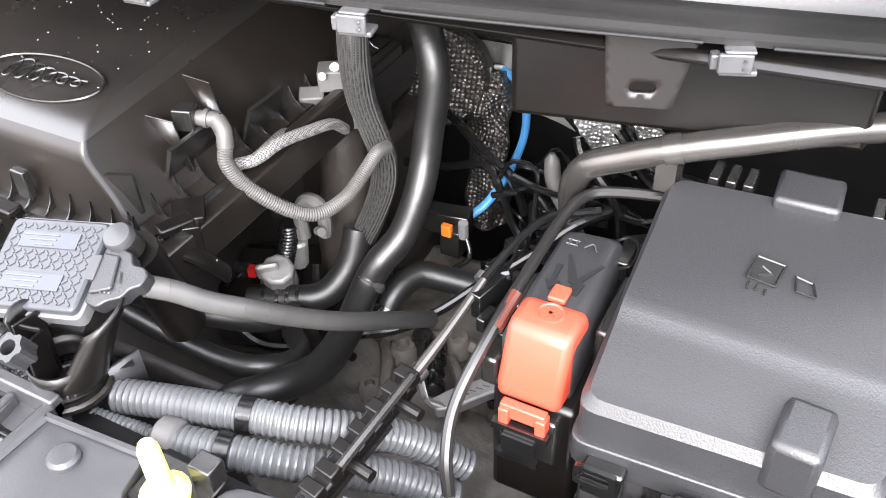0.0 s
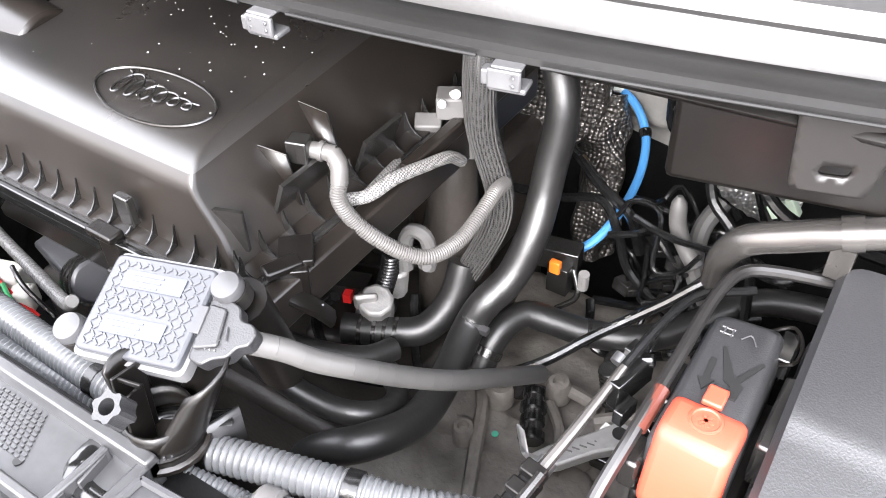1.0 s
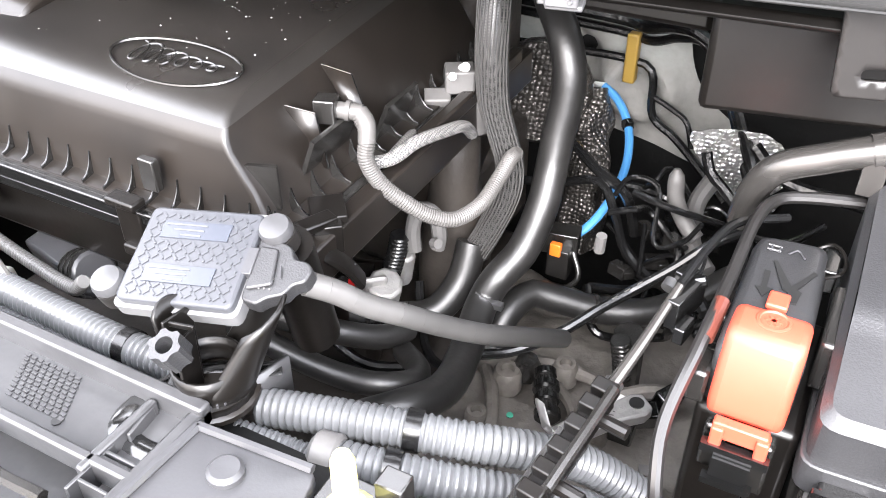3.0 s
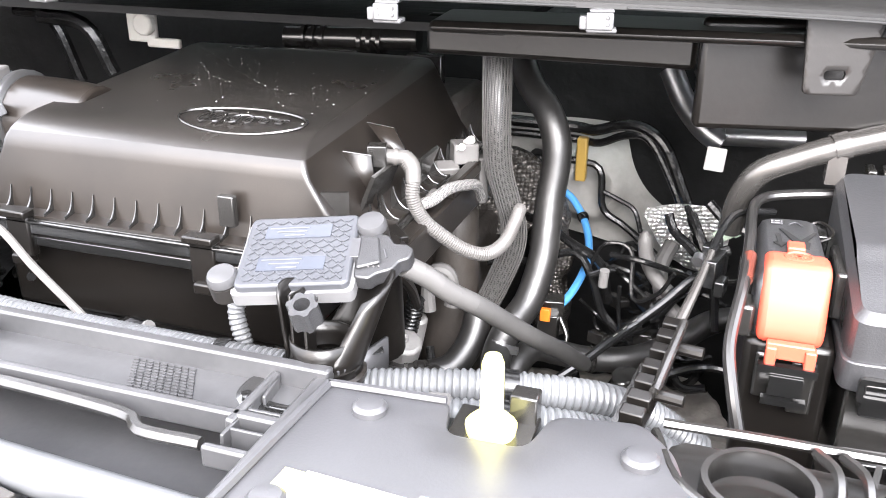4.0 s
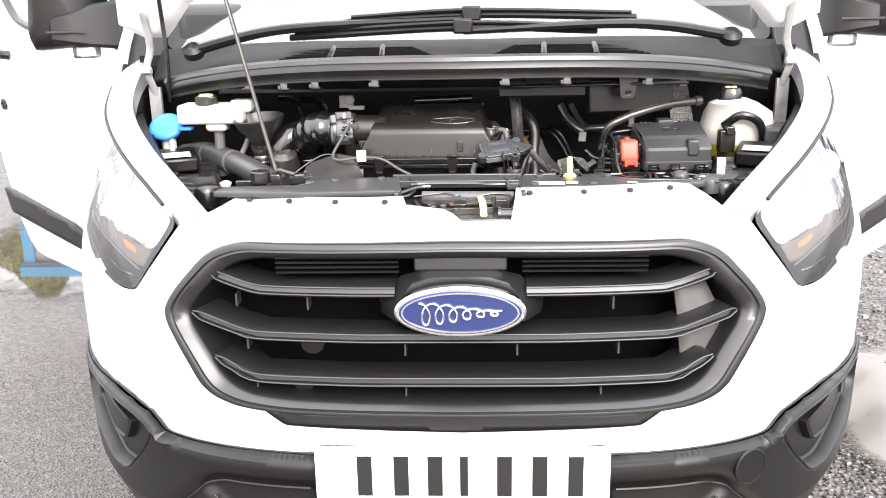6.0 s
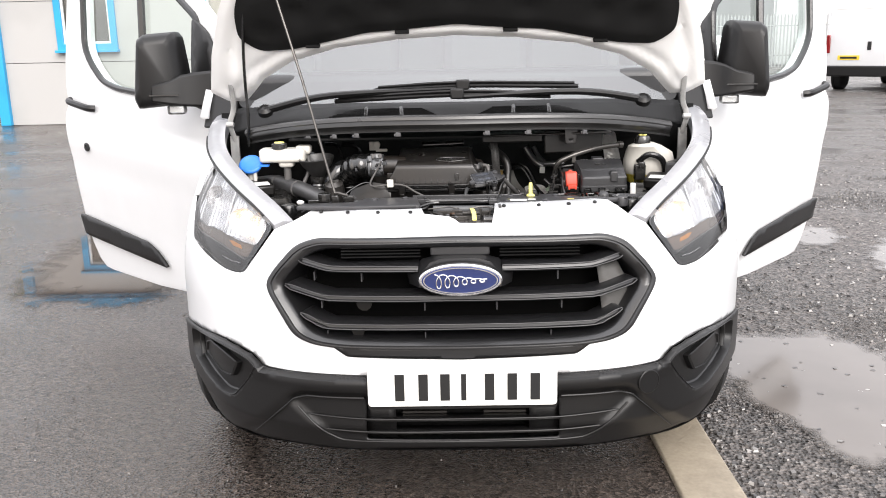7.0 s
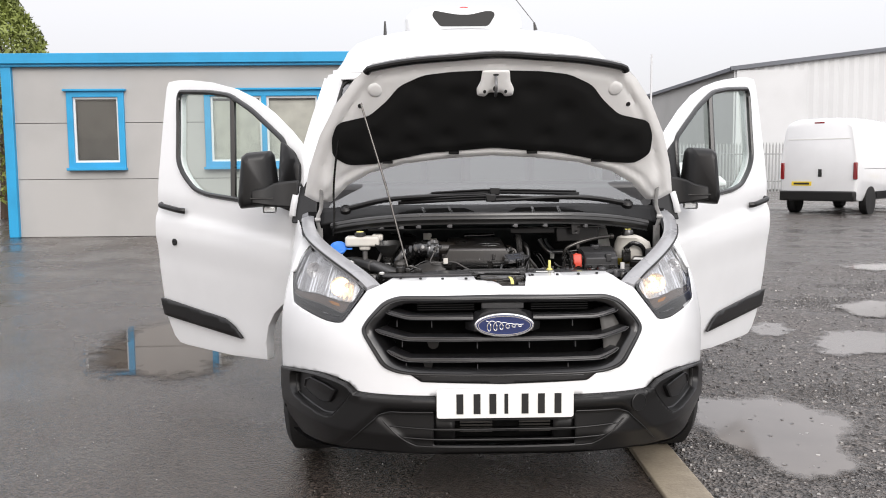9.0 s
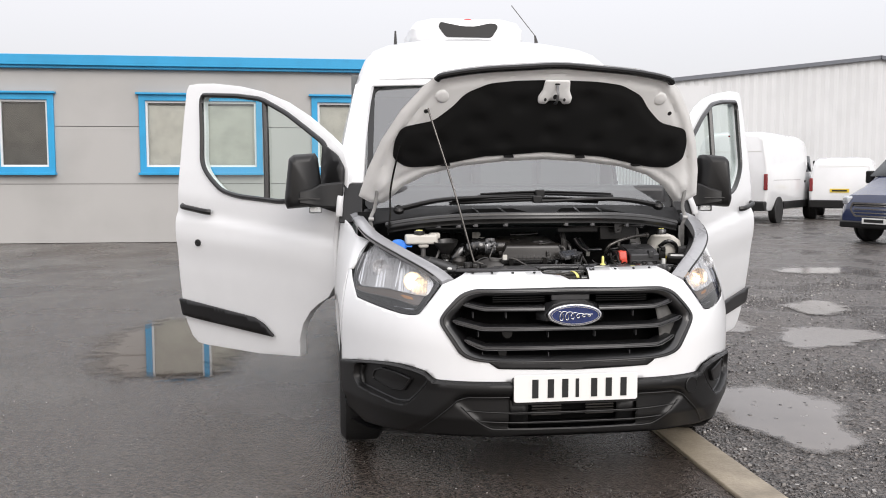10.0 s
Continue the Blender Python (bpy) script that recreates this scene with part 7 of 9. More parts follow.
fuse_z_of = table([(0.40, 0.968), (0.436, 0.9745), (0.477, 0.9865), (0.480, 0.9878), (0.4835, 0.990), (0.487, 0.992), (0.60, 1.008)])


def fuse_z(x, y):
    return fuse_z_of(y)


rim0 = [(x, y, 0.945) for x, y in fb]
ring1 = [(x, y, fuse_z(x, y) - 0.003) for x, y in fb]
fcx, fcy = 0.458, 0.515
ring2 = [(fcx + (x - fcx) * 0.95, fcy + (y - fcy) * 0.95, fuse_z(x, y) + 0.003) for x, y in fb]
fuse = part("fuse_box", merge(loft([rim0, ring1, ring2], cap=False), sheet([(fcx + (x - fcx) * 0.95, fcy + (y - fcy) * 0.95) for x, y in fb], lambda x, y: (x, y, fuse_z(x, fcy + (y - fcy) / 0.95) + 0.003), 0.005)), BLACK, van, "black grained fuse box with embossed lid", smooth=25)
part("fuse_lip", loft([[(fcx + (x - fcx) * k, fcy + (y - fcy) * k, z) for x, y in fb] for k, z in ((1.0, 0.93), (1.03, 0.93), (1.03, 0.948), (1.0, 0.948))]), BLACK, fuse, bevel=0.001)
part("fuse_body", box(0.456, 0.51, 0.885, 0.135, 0.15, 0.09), BLACK_SMOOTH, fuse, bevel=0.002)
pieces("fuse_latch", group(box(0.405, 0.425, 0.93, 0.022, 0.010, 0.022), box(0.455, 0.423, 0.925, 0.03, 0.010, 0.026), box(0.505, 0.425, 0.928, 0.026, 0.012, 0.026), box(0.43, 0.424, 0.905, 0.016, 0.008, 0.03), box(0.48, 0.424, 0.90, 0.014, 0.008, 0.03)), GLOSS, fuse, bevel=0.002)
pieces("fuse_step", [box(0.42, 0.418, 0.895, 0.06, 0.016, 0.004, 4), box(0.485, 0.416, 0.888, 0.07, 0.018, 0.004, -3), box(0.44, 0.414, 0.872, 0.11, 0.02, 0.004)], GLOSS, fuse, bevel=0.001)
pieces("latch_eye", [frame_ring(rounded([(-0.011, -0.007), (0.011, -0.007), (0.011, 0.007), (-0.011, 0.007)], 0.002, 2), rounded([(-0.008, -0.004), (0.008, -0.004), (0.008, 0.004), (-0.008, 0.004)], 0.002, 2), 0.003, Matrix.Translation((x, 0.416, 0.938)) @ FRONT) for x in (0.402, 0.446, 0.498)], GLOSS, fuse)
part("fuse_knob", box(0.487, 0.447, 0.976, 0.024, 0.034, 0.034, -4), BLACK, fuse, bevel=0.004)
part("fuse_tower", box(0.458, 0.598, 1.003, 0.036, 0.03, 0.028, 2, 4), BLACK, fuse, bevel=0.003)
pieces("fuse_hinge", group(*[box(x, 0.605, 1.0, 0.006, 0.02, 0.02) for x in (0.405, 0.415, 0.425, 0.495, 0.505, 0.515)]), BLACK_SMOOTH, fuse, bevel=0.001)


def on_lid(u, v, h=0.0045):
    return Vector((u + 0.003, v + 0.012, fuse_z(u, fcy + (v + 0.012 - fcy) / 0.95) + h))


part("lid_symbol", merge(*[sweep([on_lid(a, b), on_lid(c, d)], 0.0007, 5, 0.003) for a, b, c, d in ((0.440, 0.530, 0.455, 0.528), (0.455, 0.528, 0.453, 0.512), (0.453, 0.512, 0.438, 0.514), (0.438, 0.514, 0.440, 0.530), (0.444, 0.524, 0.450, 0.520), (0.450, 0.520, 0.443, 0.517), (0.440, 0.511, 0.440, 0.506), (0.445, 0.510, 0.444, 0.506), (0.449, 0.509, 0.449, 0.505), (0.461, 0.523, 0.470, 0.521), (0.470, 0.521, 0.473, 0.512), (0.473, 0.512, 0.463, 0.513), (0.463, 0.513, 0.461, 0.523))]), BLACK_SMOOTH, fuse, "embossed fuse symbols")
part("symbol_field", box(*on_lid(0.4465, 0.521, 0.0036), 0.013, 0.013, 0.001, -5, 13), INK, fuse)
term = part("terminal_box", loft([[(x, y, z) for x, y in rounded([(0.334, 0.45), (0.3745, 0.453), (0.372, 0.550), (0.333, 0.546)], 0.006, 3)] for z in (0.93, 0.977)] + [[(x, y, 0.9855) for x, y in rounded([(0.3365, 0.454), (0.372, 0.457), (0.3695, 0.546), (0.3355, 0.542)], 0.007, 3)], [(x, y, 0.988) for x, y in rounded([(0.340, 0.456), (0.3685, 0.459), (0.366, 0.541), (0.339, 0.538)], 0.007, 3)]]), BLACK, van, "black terminal cover with embossed arrows", smooth=40)
tl = lambda u, v: Vector((u, v, 0.989))
arrow = lambda pts: prism(pts, 0.0009, Matrix.Translation((0, 0, 0.9881)))
pieces("arrow_mark", [arrow([(0.3435, 0.508), (0.3465, 0.508), (0.3472, 0.494), (0.350, 0.494), (0.3465, 0.486), (0.342, 0.493), (0.3446, 0.493)]),
                      arrow([(0.346, 0.518), (0.348, 0.518), (0.358, 0.5), (0.3665, 0.517), (0.368, 0.516), (0.361, 0.4985), (0.3635, 0.497), (0.3625, 0.487), (0.3585, 0.487), (0.3575, 0.4945), (0.354, 0.4965)])], INK, term)
pieces("letter_bar", [sweep([tl(0.341, 0.527), tl(0.348, 0.527)], 0.0006, 5, 0.002), sweep([tl(0.341, 0.531), tl(0.348, 0.531)], 0.0006, 5, 0.002), sweep([tl(0.352, 0.527), tl(0.356, 0.532), tl(0.360, 0.526)], 0.0006, 5, 0.002), sweep([tl(0.343, 0.526), tl(0.343, 0.532)], 0.0006, 5, 0.002), sweep([tl(0.347, 0.526), tl(0.347, 0.532)], 0.0006, 5, 0.002)], GREY_PLASTIC, term)
hook = lambda pts, r=0.0011: sweep(pts, r, 6, 0.003)
pieces("side_hook", [hook([(0.362, 0.552, 0.978), (0.372, 0.555, 0.983), (0.379, 0.545, 0.983), (0.379, 0.532, 0.982), (0.371, 0.53, 0.978)]), hook([(0.335, 0.507, 0.965), (0.328, 0.506, 0.967), (0.326, 0.497, 0.967), (0.329, 0.489, 0.966), (0.336, 0.489, 0.963)]), hook([(0.335, 0.472, 0.955), (0.329, 0.471, 0.957), (0.327, 0.46, 0.957), (0.330, 0.449, 0.955), (0.336, 0.449, 0.952)])], BULK, term, "black carrier hook")
part("hook_plate", box(0.373, 0.542, 0.975, 0.009, 0.022, 0.014), GLOSS, term, bevel=0.001)
cap = part("terminal_cap", prism([(0.481, 0.942), (0.482, 0.980), (0.4775, 0.9895), (0.458, 0.991), (0.452, 0.989), (0.4385, 0.957), (0.4395, 0.946)], 0.0365, Matrix.Translation((0.3370, 0, 0)) @ YZX), ORANGE, van, "bright orange-red positive terminal cap", smooth=40, bevel=0.0045, seg=3)
pieces("cap_tab", group(box(0.3545, 0.483, 0.9905, 0.010, 0.012, 0.0035), box(0.356, 0.434, 0.946, 0.026, 0.006, 0.010), box(0.346, 0.433, 0.943, 0.006, 0.008, 0.012), box(0.367, 0.433, 0.943, 0.006, 0.008, 0.012)), ORANGE, cap, bevel=0.001)
part("cap_boss", lathe([(0.0085, 0), (0.008, 0.0009), (0.0068, 0.0012), (0.0062, 0.0004), (0.001, 0.0003)], 24, pose(0.3555, 0.4675, 0.990)), ORANGE, cap)
pieces("boss_cross", [box(0.3555, 0.4675, 0.9906, 0.008, 0.0016, 0.0008, a) for a in (0, 60, 120)], ORANGE, cap)
part("cap_clasp", merge(box(0.356, 0.43, 0.936, 0.032, 0.005, 0.005), box(0.356, 0.428, 0.927, 0.018, 0.005, 0.012), box(0.356, 0.427, 0.917, 0.024, 0.005, 0.004)), GLOSS, cap)
pieces("terminal_side", group(box(0.384, 0.50, 0.965, 0.012, 0.05, 0.03), box(0.33, 0.50, 0.96, 0.01, 0.03, 0.02), box(0.33, 0.455, 0.955, 0.01, 0.02, 0.02), box(0.388, 0.47, 0.96, 0.008, 0.02, 0.02), box(0.345, 0.445, 0.925, 0.012, 0.012, 0.03), box(0.366, 0.445, 0.92, 0.014, 0.012, 0.035)), BLACK_SMOOTH, van, "black battery carrier", bevel=0.002)
part("battery_tray", box(0.357, 0.49, 0.90, 0.05, 0.09, 0.09), BULK, van, "dark battery tray", bevel=0.004)

# ---------------------------------------------------------------- pipes and hoses
part("coolant_pipe", sweep([(0.318, 0.60, 0.955), (0.322, 0.588, 0.985), (0.333, 0.582, 1.006), (0.355, 0.584, 1.017), (0.378, 0.588, 1.026), (0.42, 0.60, 1.037), (0.47, 0.62, 1.046), (0.545, 0.655, 1.05)], 0.0088, 14, 0.006), DARKSTEEL, van, "shiny dark coolant pipe")
pieces("pipe_strap", group(rod((0.376, 0.5875, 1.0255), (0.386, 0.59, 1.0285), 0.0098, 16), box(0.38, 0.59, 1.012, 0.012, 0.02, 0.02), rod((0.535, 0.65, 1.05), (0.55, 0.657, 1.05), 0.0115, 14)), DARKSTEEL, van, "pipe bracket")
part("white_tag", box(0.372, 0.597, 1.042, 0.012, 0.002, 0.007, 10), LABEL, van)
part("breather_tube", sweep([(0.333, 0.39, 0.915), (0.327, 0.40, 0.935), (0.323, 0.42, 0.953), (0.327, 0.455, 0.975), (0.329, 0.50, 0.984), (0.33, 0.55, 0.988), (0.336, 0.575, 0.989), (0.352, 0.583, 0.991), (0.385, 0.588, 0.994)], 0.0036, 10, 0.005), PIPEBLACK, van, "thin dark breather pipe")
part("pipe_clip", rod((0.328, 0.458, 0.9755), (0.3295, 0.482, 0.982), 0.0041, 10), material("rust_red_sleeve", (0.09, 0.024, 0.016), 0.4), van, "red-brown pipe sleeve")
H1 = [(0.118, 0.75, 1.045), (0.134, 0.725, 1.025), (0.156, 0.70, 1.008), (0.167, 0.69, 0.987), (0.169, 0.685, 0.963), (0.167, 0.678, 0.936), (0.167, 0.668, 0.909), (0.168, 0.652, 0.886), (0.162, 0.632, 0.855), (0.151, 0.61, 0.838), (0.145, 0.595, 0.82), (0.154, 0.548, 0.812), (0.165, 0.495, 0.828), (0.155, 0.453, 0.844), (0.13, 0.44, 0.832), (0.105, 0.44, 0.80), (0.095, 0.45, 0.75)]
part("coolant_hose", sweep(H1, 0.0128, 16, 0.008), HOSE, van, "shiny black coolant hose")
pieces("hose_clamp", group(rod((0.147, 0.6015, 0.828), (0.146, 0.599, 0.823), 0.0117, 14), box(0.158, 0.595, 0.825, 0.010, 0.006, 0.005)), STEEL, van, "steel hose clamp")
B1 = [(0.120, 0.66, 1.065), (0.124, 0.648, 1.031), (0.126, 0.643, 1.002), (0.129, 0.643, 0.971), (0.137, 0.645, 0.943), (0.144, 0.645, 0.92), (0.143, 0.643, 0.896), (0.133, 0.64, 0.866), (0.121, 0.635, 0.838)]
STRAND_PALE = material("pale_harness_strand", (0.06, 0.058, 0.056), 0.35, vary=0.5, scale=300)
part("braided_harness", sweep(B1, lambda s, u: 0.0105 + 0.0012 * math.sin(u * 7), 16, 0.004), BRAID, van, "braided black cable harness")
pieces("harness_strand", group(*[sweep([(x + 0.0122 * math.cos(a + 0.06 * i), y - 0.0118 * abs(math.sin(a + 0.06 * i)), z) for i, (x, y, z) in enumerate(B1)], 0.0006, 5, 0.005) for a in lerp(0.1, 2.9, 13)]), STRAND_PALE, van)
part("elbow_hose", sweep([(0.118, 0.632, 0.848), (0.117, 0.615, 0.82), (0.105, 0.592, 0.80), (0.08, 0.575, 0.797), (0.045, 0.56, 0.797)], 0.0125, 14, 0.006), HOSE, van, "black elbow hose")
pieces("hose_band", group(*[rod((x, 0.5655 + (x - 0.06) * 0.45, 0.797), (x + 0.003, 0.5668 + (x - 0.06) * 0.45, 0.797), 0.0134, 16) for x in (0.085, 0.077, 0.069, 0.058)]), BLACK_SMOOTH, van, "coiled hose clip")
part("lower_hose", merge(sweep([(0.0, 0.475, 0.835), (0.052, 0.471, 0.832), (0.09, 0.466, 0.836), (0.119, 0.466, 0.839), (0.138, 0.475, 0.838), (0.142, 0.495, 0.826), (0.13, 0.52, 0.81), (0.105, 0.54, 0.80)], 0.0088, 12, 0.008)), HOSE, van, "black lower hose")
part("side_hose", sweep([(0.0, 0.478, 0.858), (0.035, 0.485, 0.85), (0.07, 0.50, 0.838), (0.095, 0.525, 0.822), (0.105, 0.55, 0.815)], 0.0095, 12, 0.008), HOSE, van, "short black hose")
part("return_hose", sweep([(0.152, 0.60, 0.77), (0.155, 0.622, 0.793), (0.165, 0.648, 0.80), (0.185, 0.658, 0.795), (0.215, 0.668, 0.788), (0.255, 0.685, 0.788), (0.285, 0.72, 0.79), (0.32, 0.76, 0.80), (0.37, 0.78, 0.80), (0.46, 0.79, 0.80)], 0.0118, 14, 0.008), HOSE, van, "wide black return hose")
pieces("return_clamp", group(rod((0.2135, 0.667, 0.7885), (0.2165, 0.6685, 0.788), 0.0126, 14), rod((0.153, 0.608, 0.781), (0.1538, 0.613, 0.786), 0.0128, 14)), BLACK_SMOOTH, van)
part("grey_loop_hose", sweep([(0.088, 0.528, 1.006), (0.096, 0.524, 0.995), (0.097, 0.519, 0.98), (0.104, 0.523, 0.962), (0.118, 0.529, 0.948), (0.132, 0.538, 0.936), (0.145, 0.55, 0.930), (0.152, 0.575, 0.930), (0.154, 0.60, 0.938), (0.153, 0.62, 0.942), (0.149, 0.64, 0.935)], ribbed(0.0056, 0.0018, 0.0006), 10, 0.0006), LOOPGREY, van, "grey ribbed breather hose")
plug = part("breather_plug", merge(rod((0.068, 0.521, 1.008), (0.09, 0.529, 1.006), 0.0055, 14), lathe([(0.0066, 0), (0.0066, 0.003)], 14, along((0.08, 0.5255, 1.007), (0.09, 0.529, 1.006))), sweep([(0.088, 0.5285, 1.0065), (0.0945, 0.526, 1.001), (0.0965, 0.522, 0.99)], 0.0058, 12, 0.003)), LOOPGREY, van, "ribbed grey hose connector")
part("plug_clip", box(0.07, 0.519, 1.009, 0.014, 0.013, 0.016, 18), BLACK_SMOOTH, plug, bevel=0.001)
SH = [(0.137, 0.397, 0.982), (0.147, 0.408, 0.972), (0.158, 0.42, 0.958), (0.172, 0.438, 0.942), (0.185, 0.46, 0.922), (0.199, 0.49, 0.897), (0.212, 0.53, 0.868), (0.222, 0.57, 0.838)]
SHF = spline(SH, 0.004)
# Each segment is 7 % darker than the last, towards the lower end.
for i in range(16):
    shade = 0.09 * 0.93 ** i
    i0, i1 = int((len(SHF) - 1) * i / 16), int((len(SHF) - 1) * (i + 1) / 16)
    part("cable_sleeve", sweep(SHF[i0:i1 + 1], 0.0067, 12, 0.004), material("cable_sleeve", (shade, shade * 0.97, shade * 0.94), 0.42, vary=0.15, stain=0.2, stain_scale=18), van, "pale grey sensor cable sleeve" if i < 6 else "darker grey sensor cable sleeve")
part("bleed_cable", sweep([(0.155, 0.56, 0.80), (0.18, 0.585, 0.795), (0.21, 0.605, 0.812), (0.23, 0.628, 0.825), (0.25, 0.65, 0.836), (0.275, 0.667, 0.856), (0.295, 0.68, 0.875), (0.32, 0.70, 0.885)], 0.0042, 10, 0.008), RUBBER, van, "printed black cable")
pieces("cable_print", group(*[rod((0.2 + 0.007 * i + 0.002, 0.5985 + 0.0072 * i, 0.8095 + 0.0046 * i), (0.2 + 0.007 * i + 0.005, 0.6015 + 0.0072 * i, 0.8115 + 0.0046 * i), 0.0006, 5) for i in range(11)]), GREYHOSE, van)
part("blue_tube", sweep([(0.132, 0.90, 0.872), (0.15, 0.893, 0.864), (0.167, 0.88, 0.846), (0.18, 0.845, 0.832), (0.185, 0.80, 0.822), (0.175, 0.77, 0.80), (0.16, 0.75, 0.788)], 0.0042, 10, 0.006), BLUE_TUBE, van, "light blue vacuum tube")
part("tube_tip", rod((0.122, 0.902, 0.871), (0.134, 0.90, 0.873), 0.003, 10), LABEL, van)
part("tube_clip", lathe([(0.006, 0), (0.0065, 0.004), (0.0055, 0.008)], 12, along((0.165, 0.8825, 0.849), (0.169, 0.876, 0.844))), GLOSS, van)
part("grey_bend_tube", sweep([(0.27, 0.80, 0.86), (0.262, 0.78, 0.84), (0.27, 0.75, 0.82), (0.29, 0.73, 0.81)], 0.008, 10, 0.008), GREYHOSE, van)
pieces("upper_pipe", group(sweep([(0.245, 0.875, 1.02), (0.262, 0.865, 0.99), (0.285, 0.85, 0.967), (0.305, 0.845, 0.955)], 0.012, 12, 0.008), sweep([(0.275, 0.885, 1.02), (0.29, 0.87, 0.99), (0.31, 0.85, 0.967)], 0.008, 10, 0.008), rod((0.305, 0.848, 0.962), (0.38, 0.86, 0.962), 0.010, 12)), STEEL, van, "bare metal air-con pipes")
part("pale_tag", box(0.30, 0.82, 0.945, 0.019, 0.003, 0.024, 0, 0, 4), LABEL, van, "blank pale tag", bevel=0.002)
part("jug_spout", sweep([(0.08, 0.605, 0.845), (0.078, 0.607, 0.865), (0.083, 0.61, 0.882), (0.095, 0.612, 0.88), (0.099, 0.612, 0.862), (0.098, 0.61, 0.85)], 0.0062, 10, 0.004), GREYHOSE, van, "hooked grey spout")
sens = part("map_sensor", merge(box(0.094, 0.655, 0.977, 0.022, 0.02, 0.018, 30), box(0.083, 0.64, 0.962, 0.02, 0.014, 0.016, 30, 20), rod((0.106, 0.665, 0.93), (0.104, 0.662, 0.972), 0.008, 14)), GREYHOSE, van, "grey pressure sensor", bevel=0.0015)
pieces("sensor_cap", group(rod((0.096, 0.655, 0.985), (0.102, 0.649, 0.990), 0.0035), rod((0.092, 0.645, 0.982), (0.097, 0.638, 0.986), 0.003)), LABEL, sens, "white pipe stub")
part("sensor_wire", sweep([(0.08, 0.634, 0.956), (0.08, 0.622, 0.95), (0.076, 0.605, 0.945)], 0.0022, 6, 0.003), YELLOW, sens, "yellow wire")
pieces("braided_lead", group(sweep([(0.092, 0.533, 0.968), (0.103, 0.542, 0.970), (0.11, 0.562, 0.974), (0.115, 0.59, 0.969), (0.117, 0.616, 0.961), (0.115, 0.635, 0.945)], 0.0046, 10, 0.003), sweep([(0.10, 0.545, 0.968), (0.092, 0.58, 0.962), (0.082, 0.61, 0.952)], 0.0042, 10, 0.003)), PALEBRAID, van, "braided sensor lead")
part("valve_body", merge(rod((0.058, 0.588, 0.79), (0.069, 0.576, 0.828), 0.012, 9, 0.015), box(0.062, 0.572, 0.826, 0.02, 0.006, 0.02, 40, 20), rod((0.045, 0.60, 0.77), (0.055, 0.59, 0.80), 0.016, 14), box(0.05, 0.595, 0.785, 0.03, 0.03, 0.03, 30, 20), rod((0.06, 0.615, 0.80), (0.068, 0.61, 0.835), 0.009)), ALU, van, "cast aluminium valve body", bevel=0.003)
part("black_boot", sweep([(0.07, 0.60, 0.86), (0.066, 0.60, 0.84), (0.06, 0.597, 0.815)], ribbed(0.0085, 0.004, 0.0018), 12, 0.001), RUBBER, van)
part("red_lock", box(0.026, 0.590, 0.7975, 0.007, 0.008, 0.009, 20), RED, van, "red connector lock")
part("black_plug", merge(box(0.02, 0.605, 0.79, 0.03, 0.02, 0.025, 20), sweep([(0.012, 0.60, 0.79), (0.005, 0.585, 0.775), (0.02, 0.57, 0.765), (0.045, 0.575, 0.77)], 0.006, 8, 0.006)), BLACK_SMOOTH, van)
part("injector_plug", merge(box(0.155, 0.725, 0.805, 0.045, 0.02, 0.022, 10), box(0.165, 0.715, 0.79, 0.02, 0.015, 0.03), sweep([(0.175, 0.72, 0.80), (0.185, 0.71, 0.78), (0.17, 0.70, 0.765)], 0.003, 6, 0.005)), BLACK_SMOOTH, van, bevel=0.001)
part("orange_lock", box(0.163, 0.708, 0.806, 0.010, 0.006, 0.013), ORANGE2, van, "small orange connector lock", bevel=0.001)

# heat shields and gearbox
part("turbo_shield", lathe([(0.012, 0), (0.035, 0.004), (0.05, 0.02), (0.052, 0.05), (0.048, 0.06)], 24, along((0.07, 0.90, 0.86), (0.16, 0.55, 0.98))), DARKFOIL, van, "perforated foil turbo heat shield", smooth=50)
part("downpipe_shield", (lambda g: ([Vector(v) + Vector((1, -1, 0.5)) * 0.014 * noise.noise(Vector(v) * 38) for v in g[0]], g[1]))(sweep([(0.118, 0.885, 0.87), (0.13, 0.87, 0.84), (0.138, 0.85, 0.80), (0.142, 0.84, 0.72)], lambda s, u: 0.022 + 0.004 * math.sin(s * 60), 28, 0.006)), DARKFOIL, van, "foil wrapped exhaust pipe", smooth=50)
pieces("bulkhead_pipe", group(sweep([(0.02, 0.905, 0.945), (0.14, 0.90, 0.945), (0.17, 0.89, 0.945), (0.20, 0.87, 0.958), (0.225, 0.86, 0.96), (0.25, 0.85, 0.945), (0.271, 0.845, 0.903), (0.291, 0.84, 0.862), (0.306, 0.83, 0.838), (0.325, 0.82, 0.83)], 0.0062, 10, 0.008), sweep([(0.02, 0.91, 0.93), (0.14, 0.905, 0.93), (0.175, 0.895, 0.93), (0.205, 0.88, 0.945), (0.232, 0.87, 0.945), (0.262, 0.86, 0.90), (0.282, 0.85, 0.858), (0.30, 0.84, 0.825)], 0.0045, 10, 0.008)), RUBBER, van, "black bulkhead pipe")
pieces("bulkhead_cable", group(sweep([(0.02, 0.90, 0.90), (0.11, 0.90, 0.905), (0.16, 0.898, 0.906), (0.18, 0.895, 0.898), (0.186, 0.893, 0.856), (0.21, 0.89, 0.84), (0.233, 0.88, 0.827), (0.275, 0.86, 0.80)], 0.0042, 8, 0.008), sweep([(0.186, 0.893, 0.875), (0.205, 0.89, 0.868), (0.222, 0.885, 0.86), (0.232, 0.88, 0.835)], 0.0028, 8, 0.006)), RUBBER, van)
